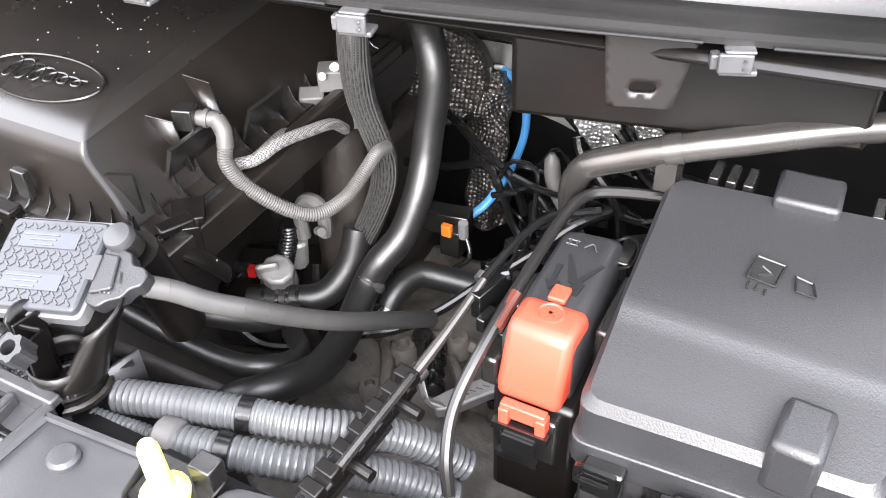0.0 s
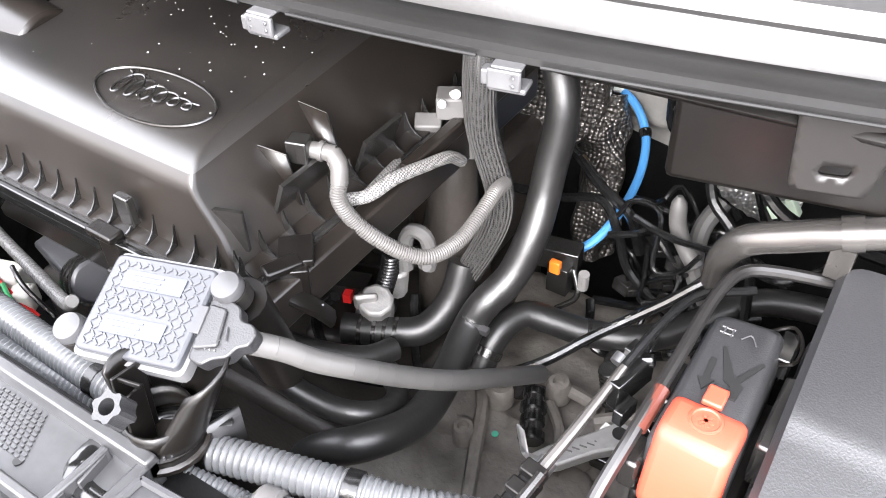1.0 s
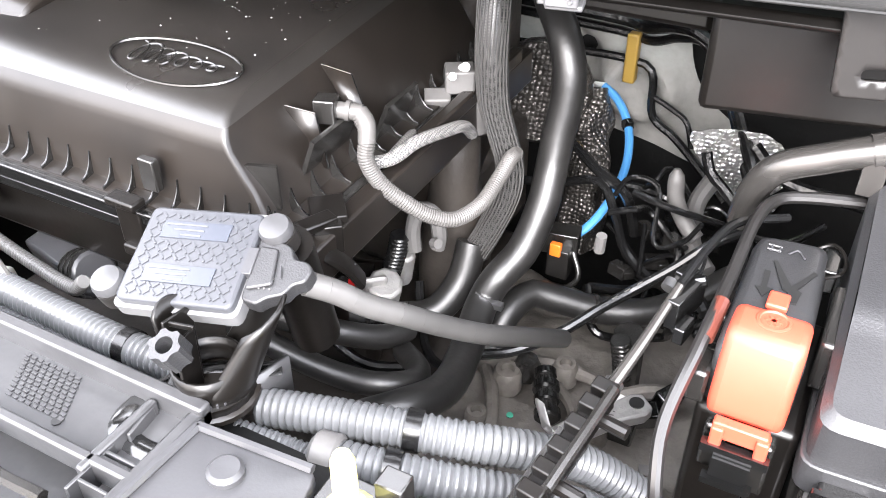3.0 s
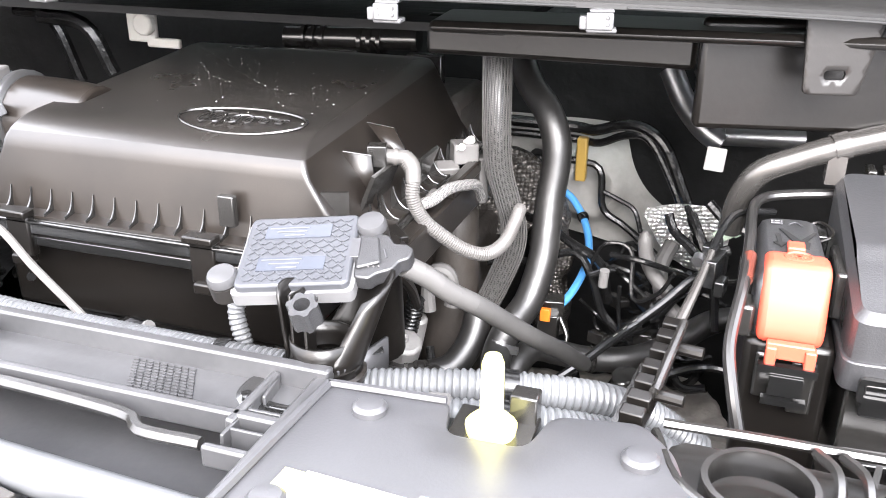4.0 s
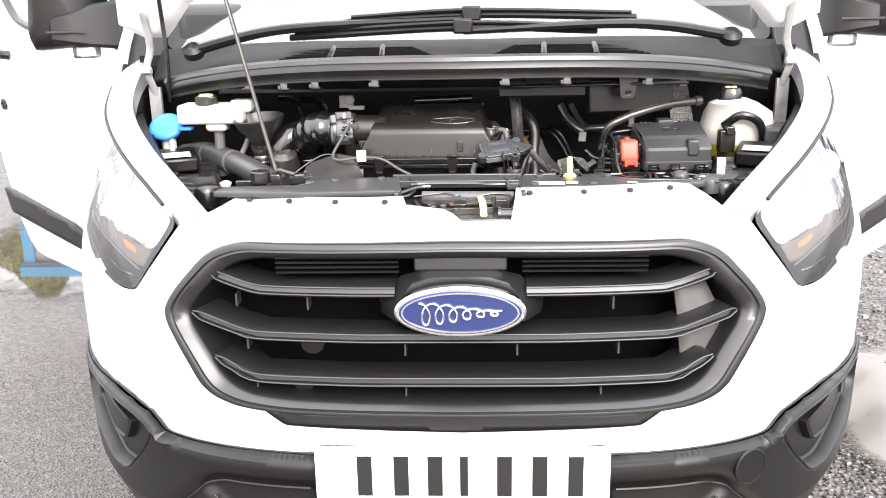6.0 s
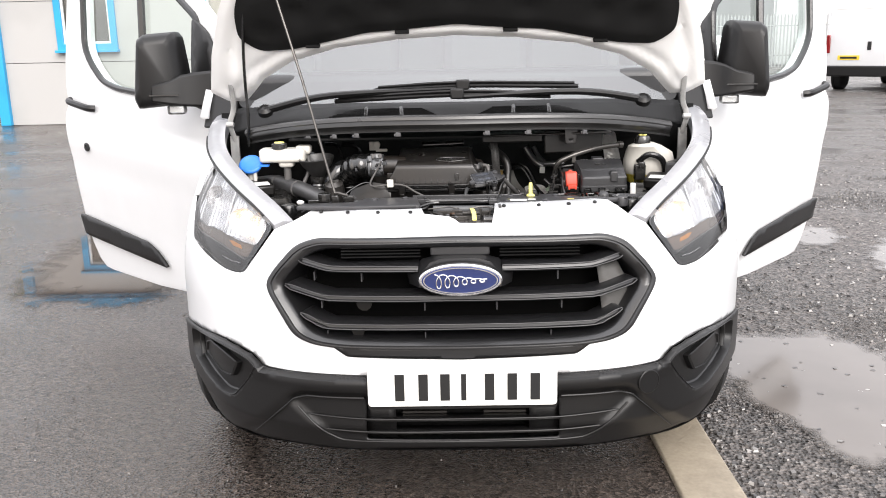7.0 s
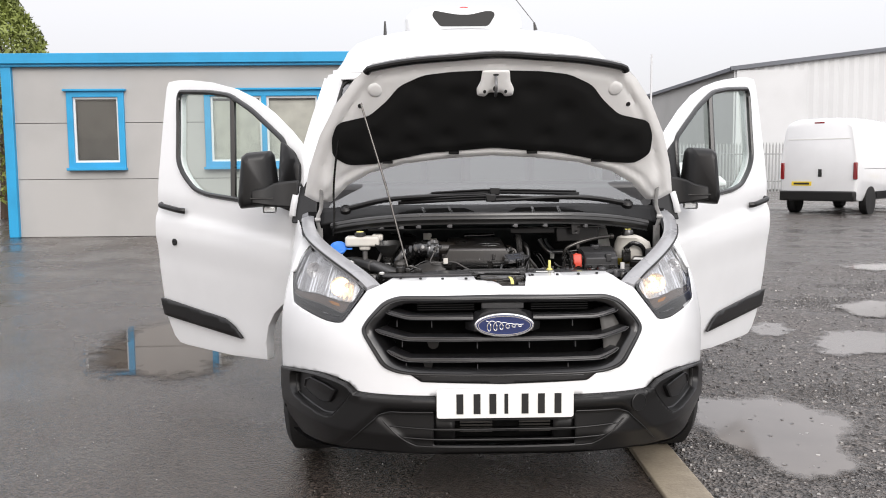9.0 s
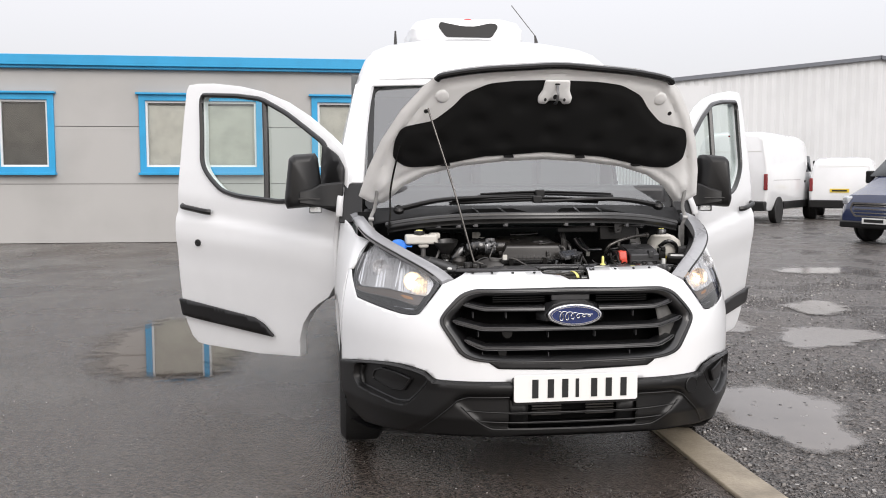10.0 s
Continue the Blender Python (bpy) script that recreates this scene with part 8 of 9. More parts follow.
part("amber_strap", box(0.158, 0.895, 0.91, 0.012, 0.012, 0.05), material("amber_moulded_clip", (0.36, 0.23, 0.05), 0.45), van, "amber plastic pipe clip", bevel=0.002)
part("tube_stub", rod((0.108, 0.87, 0.880), (0.129, 0.875, 0.882), 0.003, 8), LABEL, van)
part("foil_shield", sheet(rounded([(0.234, 0.885), (0.275, 0.892), (0.31, 0.885), (0.325, 0.86), (0.322, 0.825), (0.292, 0.808), (0.258, 0.835)], 0.012), lambda x, z: (x, 0.84 + 0.3 * (x - 0.28) - 0.15 * (z - 0.87) + 0.003 * math.sin(x * 300) * math.sin(z * 300), z), 0.006), FOIL, van, "embossed silver heat shield", smooth=40)
part("bulkhead_foil", sheet(rounded([(0.50, 1.08), (0.552, 1.08), (0.575, 0.975), (0.52, 0.965), (0.512, 1.02)], 0.012), lambda x, z: (x, 0.80 + 0.002 * math.sin(x * 420) * math.sin(z * 420), z), 0.006), FOIL, van, "embossed silver foil on the bulkhead", smooth=40)
part("pale_pipe_clip", merge(box(0.318, 0.785, 0.882, 0.02, 0.006, 0.012, 0, 0, -35), box(0.326, 0.783, 0.889, 0.007, 0.008, 0.016, 0, 0, -35)), material("pale_green_clip", (0.5, 0.6, 0.48), 0.45), van, "pale green pipe clip", bevel=0.001)
part("felt_shield", sheet(rounded([(-0.02, 0.945), (0.10, 0.952), (0.20, 0.945), (0.212, 0.90), (0.235, 0.865), (0.30, 0.82), (0.29, 0.79), (0.20, 0.80), (0.06, 0.83), (0.0, 0.86)], 0.02), lambda x, z: (x, 0.925 - 0.02 * math.exp(-(math.hypot(x - 0.165, z - 0.87) / 0.03 - 1) ** 2 * 6) + 0.03 * math.exp(-((x - 0.10) ** 2 + (z - 0.895) ** 2) / 0.0002) + 0.015 * noise.noise((x * 14, 0, z * 14)), z), 0.008), WOOL, van, "grey bulkhead felt", smooth=60)
case_n = lambda x, y: 0.03 * noise.noise((x * 16, y * 16, 2)) + 0.012 * noise.noise((x * 50, y * 50, 4))
part("gearbox_casing", sheet(rounded([(0.08, 0.45), (0.36, 0.45), (0.38, 0.62), (0.32, 0.80), (0.08, 0.80)], 0.05), lambda x, y: (x, y, 0.695 + case_n(x, y) * 0.5 + 0.016 * smooth_step(0.0, 0.012, 0.62 - y - 0.3 * (x - 0.2)) + 0.012 * smooth_step(0.0, 0.01, x - 0.225) - 0.5 * max(0, 0.50 - y)), 0.006), CASTING, van, "dusty pale cast gearbox casing", smooth=50, thick=0.02)
pieces("casing_rib", [sweep([(0.135, 0.63, 0.715), (0.155, 0.60, 0.722), (0.175, 0.555, 0.722), (0.19, 0.52, 0.715)], 0.006, 8, 0.008), sweep([(0.20, 0.64, 0.715), (0.225, 0.61, 0.722), (0.238, 0.57, 0.722)], 0.005, 8, 0.008), sweep([(0.15, 0.655, 0.712), (0.19, 0.66, 0.718), (0.24, 0.655, 0.72)], 0.006, 8, 0.008), sweep([(0.245, 0.63, 0.73), (0.275, 0.65, 0.735), (0.30, 0.66, 0.73)], 0.007, 8, 0.008)], CASTING, van)
pieces("casing_boss", [lathe([(r, 0), (r, 0.018), (r * 0.8, 0.022), (r * 0.5, 0.022), (r * 0.45, 0.016)], 18, pose(x, y, 0.708)) for x, y, r in ((0.158, 0.625, 0.013), (0.20, 0.655, 0.011), (0.245, 0.605, 0.012), (0.155, 0.57, 0.010))], CASTING, van)
lever = part("shift_lever", loft([[(x - w * 0.75, y + w * 0.66, z), (x + w * 0.75, y - w * 0.66, z), (x + w * 0.75, y - w * 0.66, z + 0.011), (x - w * 0.75, y + w * 0.66, z + 0.011)] for x, y, z, w in ((0.228, 0.556, 0.744, 0.007), (0.24, 0.57, 0.745, 0.010), (0.258, 0.592, 0.746, 0.009), (0.275, 0.611, 0.747, 0.012), (0.281, 0.618, 0.747, 0.008))]), ALU, van, "cast gearbox lever", bevel=0.002)
part("lever_arm", loft([[(x - 0.004, y, z - 0.004), (x + 0.006, y - 0.004, z - 0.004), (x + 0.006, y - 0.004, z + 0.004), (x - 0.004, y, z + 0.004)] for x, y, z in ((0.238, 0.563, 0.75), (0.221, 0.556, 0.757), (0.208, 0.57, 0.768))]), ALU, lever, bevel=0.002)
part("lever_eye", lathe([(0.006, 0), (0.006, 0.0125)], 16, pose(0.274, 0.611, 0.7465)), INK, lever)
pieces("lever_mark", [box(0.247 + 0.004 * i, 0.5765 + 0.0048 * i, 0.7568, 0.006, 0.0012, 0.0008, 10) for i in range(5)], GREYHOSE, lever)
sensor = part("gear_sensor", rod((0.213, 0.58, 0.738), (0.193, 0.622, 0.746), 0.0085, 14), BLACK_SMOOTH, van, "black gearbox sensor")
pieces("sensor_collar", [rod((0.213 - 0.02 * t, 0.58 + 0.042 * t, 0.738 + 0.008 * t), (0.213 - 0.02 * (t + 0.12), 0.58 + 0.042 * (t + 0.12), 0.738 + 0.008 * (t + 0.12)), r, 14) for t, r in ((0.05, 0.011), (0.35, 0.0105), (0.6, 0.0115), (0.88, 0.0095))], GLOSS, sensor)
pieces("gearbox_plug", group(rod((0.255, 0.655, 0.72), (0.255, 0.65, 0.775), 0.010), rod((0.25, 0.66, 0.76), (0.25, 0.655, 0.785), 0.013), lathe([(0.012, 0), (0.013, 0.01), (0.009, 0.02), (0.003, 0.022)], 14, pose(0.17, 0.64, 0.715))), BLACK_SMOOTH, van)
pieces("deep_plug", [box(0.268 + 0.012 * i, 0.60 + 0.02 * i, 0.735 + 0.004 * i, 0.02, 0.016, 0.02, 30 * i, 15) for i in range(3)], GLOSS, van, bevel=0.002)
part("white_tab", box(0.262, 0.612, 0.752, 0.008, 0.012, 0.004, -8), LABEL, van)
part("green_spot", lathe([(0.003, 0), (0.003, 0.001)], 10, pose(0.182, 0.576, 0.731)), material("green_paint_spot", (0.05, 0.3, 0.2), 0.5), van)
pieces("engine_block", group(box(-0.11, 0.66, 0.61, 0.42, 0.32, 0.24), box(-0.12, 0.80, 0.93, 0.36, 0.12, 0.14), box(0.02, 0.77, 0.80, 0.12, 0.16, 0.12)), SOOT, van, "dark engine block", bevel=0.012)
part("intake_tower", lathe([(0.034, 0), (0.032, 0.06), (0.026, 0.1), (0.021, 0.13), (0.021, 0.17), (0.012, 0.185), (0.002, 0.187)], 20, pose(0.082, 0.672, 0.745)), SOOT, van, "sooty brown-black intake tower", smooth=40)
pieces("cam_cover", group(box(0.055, 0.72, 0.86, 0.05, 0.12, 0.10, 10), box(0.02, 0.60, 0.76, 0.06, 0.1, 0.05, 20)), DUSTY, van, bevel=0.01)
harness = part("rear_harness", sweep([(-0.12, 0.745, 1.05), (0.02, 0.745, 1.055)], 0.011, 12, 0.01), BLACK_SMOOTH, van, "black corrugated rear harness")
pieces("harness_band", group(*[rod((x, 0.745, 1.051), (x + 0.004, 0.745, 1.051), 0.0135, 12) for x in (-0.10, -0.09, -0.08, -0.04, -0.03, -0.02)]), BLACK_SMOOTH, harness)
part("lifting_eye", merge(box(-0.29, 0.745, 1.05, 0.035, 0.006, 0.03), rod((-0.28, 0.74, 1.055), (-0.28, 0.73, 1.055), 0.012), box(-0.265, 0.745, 1.035, 0.04, 0.006, 0.01)), MILKY, van, "pale bracket", bevel=0.002)
pieces("back_hose", group(sweep([(-0.40, 0.72, 1.06), (-0.35, 0.73, 1.05), (-0.33, 0.74, 1.0)], 0.008, 8, 0.01), sweep([(-0.46, 0.75, 1.06), (-0.42, 0.76, 1.05), (-0.40, 0.77, 0.98)], 0.007, 8, 0.01), sweep([(-0.5, 0.66, 1.04), (-0.47, 0.64, 1.035), (-0.44, 0.65, 1.0)], 0.009, 8, 0.01)), RUBBER, van)
pieces("bay_cable", group(
    sweep([(0.09, 0.76, 0.83), (0.137, 0.76, 0.838), (0.18, 0.755, 0.855), (0.20, 0.75, 0.83), (0.213, 0.75, 0.795), (0.243, 0.745, 0.775), (0.28, 0.74, 0.77)], 0.0042, 8, 0.008),
    sweep([(0.12, 0.80, 0.87), (0.145, 0.78, 0.872), (0.175, 0.765, 0.86), (0.205, 0.76, 0.845), (0.215, 0.77, 0.80)], 0.0048, 8, 0.008),
    sweep([(0.265, 0.76, 0.905), (0.272, 0.755, 0.89), (0.29, 0.75, 0.876), (0.312, 0.745, 0.85), (0.32, 0.74, 0.80)], 0.0045, 8, 0.008),
    sweep([(0.235, 0.80, 0.80), (0.26, 0.77, 0.79), (0.275, 0.74, 0.795), (0.30, 0.70, 0.79)], 0.0055, 8, 0.008),
    sweep([(0.30, 0.76, 0.92), (0.318, 0.755, 0.905), (0.335, 0.75, 0.90), (0.36, 0.745, 0.90), (0.46, 0.75, 0.89)], 0.005, 8, 0.008),
    sweep([(0.04, 0.56, 0.83), (0.02, 0.555, 0.80), (0.03, 0.55, 0.775), (0.07, 0.54, 0.77), (0.11, 0.55, 0.775)], 0.0045, 8, 0.008),
    sweep([(0.075, 0.62, 0.80), (0.088, 0.60, 0.775), (0.11, 0.575, 0.765), (0.15, 0.56, 0.77)], 0.004, 8, 0.008)), RUBBER, van)
part("grey_bend_pipe", sweep([(0.246, 0.752, 0.888), (0.25, 0.748, 0.862), (0.262, 0.745, 0.842), (0.275, 0.74, 0.832)], lambda s, u: 0.0072 * min(1, 0.35 + 6 * u), 12, 0.006), GREYHOSE, van, "pale grey bent pipe")
pieces("white_connector", group(rod((0.226, 0.62, 0.885), (0.227, 0.618, 0.90), 0.004), rod((0.10, 0.60, 0.862), (0.106, 0.597, 0.865), 0.004), box(0.30, 0.56, 0.74, 0.012, 0.01, 0.016, 20)), GREYHOSE, van, "small grey connector")
part("boot_sleeve", sweep([(0.252, 0.645, 0.745), (0.25, 0.642, 0.77), (0.247, 0.64, 0.79)], ribbed(0.0085, 0.005, 0.0015), 12, 0.001), BLACK_SMOOTH, van, "black ribbed boot")
pieces("casing_bolt", group(*[lathe([(0.006, 0), (0.006, 0.005), (0.003, 0.006)], 6, pose(x, y, z)) for x, y, z in ((0.19, 0.57, 0.70), (0.27, 0.64, 0.705), (0.23, 0.52, 0.69))]), STEEL, van)

# ---------------------------------------------------------------- conduits along the radiator
CA = [(-0.34, 0.375, 0.915), (-0.22, 0.373, 0.918), (-0.08, 0.368, 0.917), (0.02, 0.362, 0.920), (0.075, 0.362, 0.921)]
part("corrugated_conduit", sweep(CA, ribbed(0.0105, 0.0043, 0.0016), 14, 0.00108), CORD, van, "grey corrugated cable conduit")
CB = [(0.125, 0.362, 0.918), (0.16, 0.371, 0.92), (0.20, 0.381, 0.921), (0.235, 0.393, 0.917), (0.262, 0.41, 0.907), (0.287, 0.43, 0.888), (0.315, 0.445, 0.862)]
part("corrugated_conduit", sweep(CB, ribbed(0.0108, 0.0043, 0.0016), 14, 0.00108), CORD, van, "grey corrugated cable conduit")
CC = [(0.165, 0.351, 0.914), (0.20, 0.358, 0.915), (0.235, 0.37, 0.91), (0.265, 0.386, 0.90), (0.29, 0.405, 0.884), (0.318, 0.422, 0.86)]
part("corrugated_conduit", sweep(CC, ribbed(0.0105, 0.0043, 0.0016), 14, 0.00108), CORD, van, "grey corrugated cable conduit")
CD = [(-0.34, 0.352, 0.903), (-0.22, 0.352, 0.905), (-0.072, 0.353, 0.905), (-0.018, 0.355, 0.905), (0.036, 0.357, 0.905), (0.075, 0.352, 0.9)]
part("corrugated_conduit", sweep(CD, ribbed(0.0098, 0.0043, 0.0016), 14, 0.00108), CORD, van, "grey corrugated cable conduit")
pieces("small_conduit", group(sweep([(0.12, 0.345, 0.915), (0.15, 0.35, 0.912), (0.18, 0.352, 0.91)], ribbed(0.006, 0.0035, 0.0012), 10, 0.0012), sweep([(0.028, 0.40, 0.955), (0.022, 0.395, 0.935), (0.03, 0.39, 0.91)], ribbed(0.006, 0.0035, 0.0012), 10, 0.0012)), CORD, van)
pieces("conduit_tape", group(rod((0.203, 0.382, 0.921), (0.211, 0.3845, 0.9203), 0.0114, 16), rod((0.203, 0.359, 0.915), (0.211, 0.3615, 0.914), 0.0112, 16), rod((0.028, 0.362, 0.920), (0.036, 0.362, 0.9203), 0.0114, 16), ), RUBBER, van, "black tape wraps")
part("conduit_collar", lathe([(0.0105, 0), (0.0125, 0.002), (0.0125, 0.013), (0.0105, 0.015)], 18, along((0.166, 0.352, 0.914), (0.19, 0.356, 0.9145))), GREYHOSE, van, "pale conduit collar")

# ---------------------------------------------------------------- control unit on its post
cm = Matrix.Translation((0.0775, 0.381, 0.988)) @ pose(0, 0, 0, 22, 0, 0) @ pose(0, 0, 0, 0, 0, 14)
ecu = part("control_unit", xf(prism(rounded([(-0.0335, -0.029), (0.0335, -0.029), (0.0335, 0.029), (-0.0335, 0.029)], 0.005, 4), 0.009, Matrix.Translation((0, 0, -0.006))), cm), material("grey_cast_cover", (0.047, 0.049, 0.055), 0.3, 0.0, vary=0.08, stain=0.15, stain_scale=30), van, "pale grey control unit with waffle lid", bevel=0.0015)
tread = []
for i in range(15):
    for j in range(12):
        u, v = -0.028 + 0.004 * i, -0.024 + 0.0043 * j
        if abs(u) < 0.029 and abs(v) < 0.025 and not (abs(u + 0.002) < 0.021 and (abs(v - 0.0145) < 0.006 or abs(v + 0.0125) < 0.006)):
            tread.append(xf(box(u, v, 0.0033, 0.0040, 0.0013, 0.0009, 42 if (i + j) % 2 else -42), cm))
tagged(part("waffle_tread", merge(*tread), ecu.data.materials[0], ecu, fix=False), kind="stuff")
for dy in (0.0145, -0.0125):
    lab = part("unit_label", xf(box(-0.002, dy, 0.0034, 0.040, 0.0105, 0.001), cm), material("unit_sticker", (0.05, 0.055, 0.068), 0.22), ecu, "printed label")
    pieces("print_bar", group(*[xf(box(-0.008 + 0.002 * j, dy + 0.003 - 0.0032 * j, 0.0041, 0.024 - 0.006 * j, 0.0009, 0.0004), cm) for j in range(3)]), CORD, lab)
part("unit_edge", xf(frame_ring(rounded([(-0.036, -0.0315), (0.036, -0.0315), (0.036, 0.0315), (-0.036, 0.0315)], 0.005, 3), rounded([(-0.032, -0.0275), (0.032, -0.0275), (0.032, 0.0275), (-0.032, 0.0275)], 0.004, 3), 0.008, Matrix.Translation((0, 0, -0.010))), cm), material("pale_rim_cast", (0.13, 0.13, 0.132), 0.4), ecu, "pale moulded rim")
for u, v in ((0.041, 0.021), (-0.042, -0.019)):
    ear = part("mounting_ear", xf(merge(lathe([(0.0095, -0.012), (0.0095, -0.002)], 18, pose(u, v, 0)), box(u * 0.88, v, -0.006, 0.014, 0.014, 0.006)), cm), BRACKET, ecu)
    part("rubber_stud", xf(lathe([(0.0092, -0.001), (0.0092, 0.002), (0.008, 0.0045), (0.003, 0.0055)], 20, pose(u, v, 0)), cm), material("grey_stud", (0.05, 0.05, 0.052), 0.35), ear, "domed grey stud")
part("unit_connector", xf(merge(prism(rounded([(0.035, -0.021), (0.034, 0.014), (0.045, 0.015), (0.053, 0.012), (0.056, 0.005), (0.064, 0.004), (0.068, 0.0), (0.066, -0.008), (0.060, -0.010), (0.057, -0.016), (0.048, -0.019), (0.044, -0.023)], 0.0025), 0.010, Matrix.Translation((0, 0, -0.010))), prism(rounded([(0.036, -0.016), (0.036, 0.010), (0.047, 0.009), (0.05, -0.012)], 0.002), 0.002)), cm), BLACK, ecu, "black cable connector", bevel=0.0015)
part("connector_lock", xf(merge(box(0.034, 0.0, 0.0, 0.006, 0.016, 0.006), box(0.052, -0.004, 0.001, 0.001, 0.008, 0.001, 15)), cm), GREY_PLASTIC, ecu, bevel=0.001)
part("connector_pin", xf(merge(*[lathe([(0.0006, 0), (0.0005, 0.0006)], 6, pose(0.040 + 0.003 * (i % 4), -0.014 + 0.006 * (i // 4), 0.0002)) for i in range(9)]), cm), GREYHOSE, ecu)
post = part("mounting_post", lathe([(0.0225, 0), (0.0225, 0.005), (0.0195, 0.006), (0.0185, 0.012), (0.019, 0.02)], 22, pose(0.106, 0.350, 0.934), cap=False), BULK, van, "black moulded mounting post", thick=0.002)
shell = []
for v in lerp(0, 1, 7):
    cx2, cy2, cz2, rad2 = 0.107 + 0.016 * v, 0.351 + 0.020 * v, 0.937 + 0.050 * v, 0.0190 - 0.003 * v
    shell.append([(cx2 + rad2 * math.cos(a), cy2 + rad2 * math.sin(a), cz2 - 0.010 * (1 - math.cos(a - 0.6)) * v) for a in lerp(-1.25, 2.3, 13)])
part("post_wall", grid(lambda i, j: shell[int(j)][int(i)], range(13), range(7)), BULK, post, "half-round moulded post wall", thick=0.002, smooth=60)
wing = []
for v in lerp(0, 1, 6):
    wing.append([(0.106 + 0.0188 * math.cos(a) - 0.004 * v, 0.350 + 0.0188 * math.sin(a), 0.94 + 0.044 * v - 0.012 * v * (a - 3.0) ** 2) for a in lerp(2.5, 3.6, 7)])
part("post_wing", grid(lambda i, j: wing[int(j)][int(i)], range(7), range(6)), BULK, post, thick=0.002, smooth=60)
pieces("post_fin", group(box(0.094, 0.347, 0.958, 0.0018, 0.020, 0.044, 0, -8, -6), box(0.103, 0.341, 0.955, 0.0018, 0.016, 0.038, 10, -8, -4), box(0.098, 0.345, 0.978, 0.016, 0.0018, 0.003, 12)), BULK, post, bevel=0.0006)
tagged(part("post_teeth", merge(*[box(0.106 + 0.0205 * math.cos(a), 0.350 + 0.0205 * math.sin(a), 0.940, 0.0012, 0.0012, 0.003, math.degrees(a)) for a in lerp(-1.5, 1.2, 15)]), GREY_PLASTIC, post), kind="stuff")
star = [((0.0088 if i % 4 < 2 else 0.0072) * math.cos(2 * math.pi * i / 24), (0.0088 if i % 4 < 2 else 0.0072) * math.sin(2 * math.pi * i / 24)) for i in range(24)]
part("star_socket", frame_ring(star, oval(0.0045, 0.0045, 24), 0.014, Matrix.Translation((0.107, 0.332, 0.972)) @ pose(0, 0, 0, 25, 0, 0)), BLACK, post, "toothed socket")
part("post_base", lathe([(0.0245, 0), (0.0245, 0.003), (0.0215, 0.005)], 26, pose(0.106, 0.350, 0.930)), DUSTY, post)
pieces("unit_arm", group(sweep([(0.045, 0.365, 0.968), (0.05, 0.39, 0.955), (0.07, 0.405, 0.95), (0.095, 0.40, 0.955)], 0.011, 8, 0.01, flat=0.5), rod((0.105, 0.44, 0.90), (0.112, 0.415, 0.985), 0.015, 16)), BULK, van, "black moulded arm")

# ---------------------------------------------------------------- release cable rail
rail = part("cable_block", box(0.285, 0.385, 0.941, 0.012, 0.082, 0.009, -9.7, 11), BULK, van, "black cable junction block", bevel=0.0015)
pieces("block_tooth", group(*[box(0.279 + 0.0135 * t, 0.345 + 0.079 * t, 0.940 + 0.016 * t, 0.0125, 0.008, 0.009, -9.7, 11) for t in (0.03, 0.18, 0.34, 0.5, 0.68, 0.84, 0.98)]), BULK, rail, bevel=0.001)
pieces("block_peg", group(*[rod((0.282 + 0.0135 * t, 0.345 + 0.079 * t, 0.938 + 0.016 * t), (0.299 + 0.0135 * t, 0.342 + 0.079 * t, 0.938 + 0.016 * t), 0.0036, 10) for t in (0.3, 0.8)]), BULK, rail)
pieces("block_slide", group(rod((0.288, 0.36, 0.949), (0.297, 0.42, 0.961), 0.0028, 8), box(0.279, 0.37, 0.93, 0.016, 0.07, 0.006, -9.7, 11)), BLACK_SMOOTH, rail)
part("cable_rod", sweep([(0.292, 0.424, 0.950), (0.300, 0.455, 0.964), (0.307, 0.488, 0.979)], lambda s, u: 0.0036 - 0.0012 * u, 10, 0.006), DARKSTEEL, van, "bare steel release rod")
part("cable_tail", sweep([(0.307, 0.488, 0.979), (0.313, 0.52, 0.985), (0.322, 0.55, 0.985), (0.345, 0.575, 0.98)], 0.0026, 8, 0.006), RUBBER, van)
pieces("cable_clip", group(box(0.311, 0.49, 0.968, 0.007, 0.030, 0.018, -14), box(0.307, 0.505, 0.972, 0.010, 0.010, 0.010, -14), rod((0.312, 0.50, 0.974), (0.318, 0.502, 0.976), 0.0035), sweep([(0.304, 0.506, 0.970), (0.307, 0.52, 0.975), (0.312, 0.522, 0.976), (0.313, 0.508, 0.974)], 0.0011, 6, 0.003), box(0.315, 0.475, 0.962, 0.006, 0.014, 0.01, -10)), GLOSS, van, bevel=0.0008)
pieces("rod_collar", [rod((0.2995, 0.498, 0.9665), (0.3005, 0.503, 0.9685), 0.0042, 12), rod((0.2915, 0.43, 0.946), (0.293, 0.437, 0.9485), 0.0052, 12)], STEEL, van)

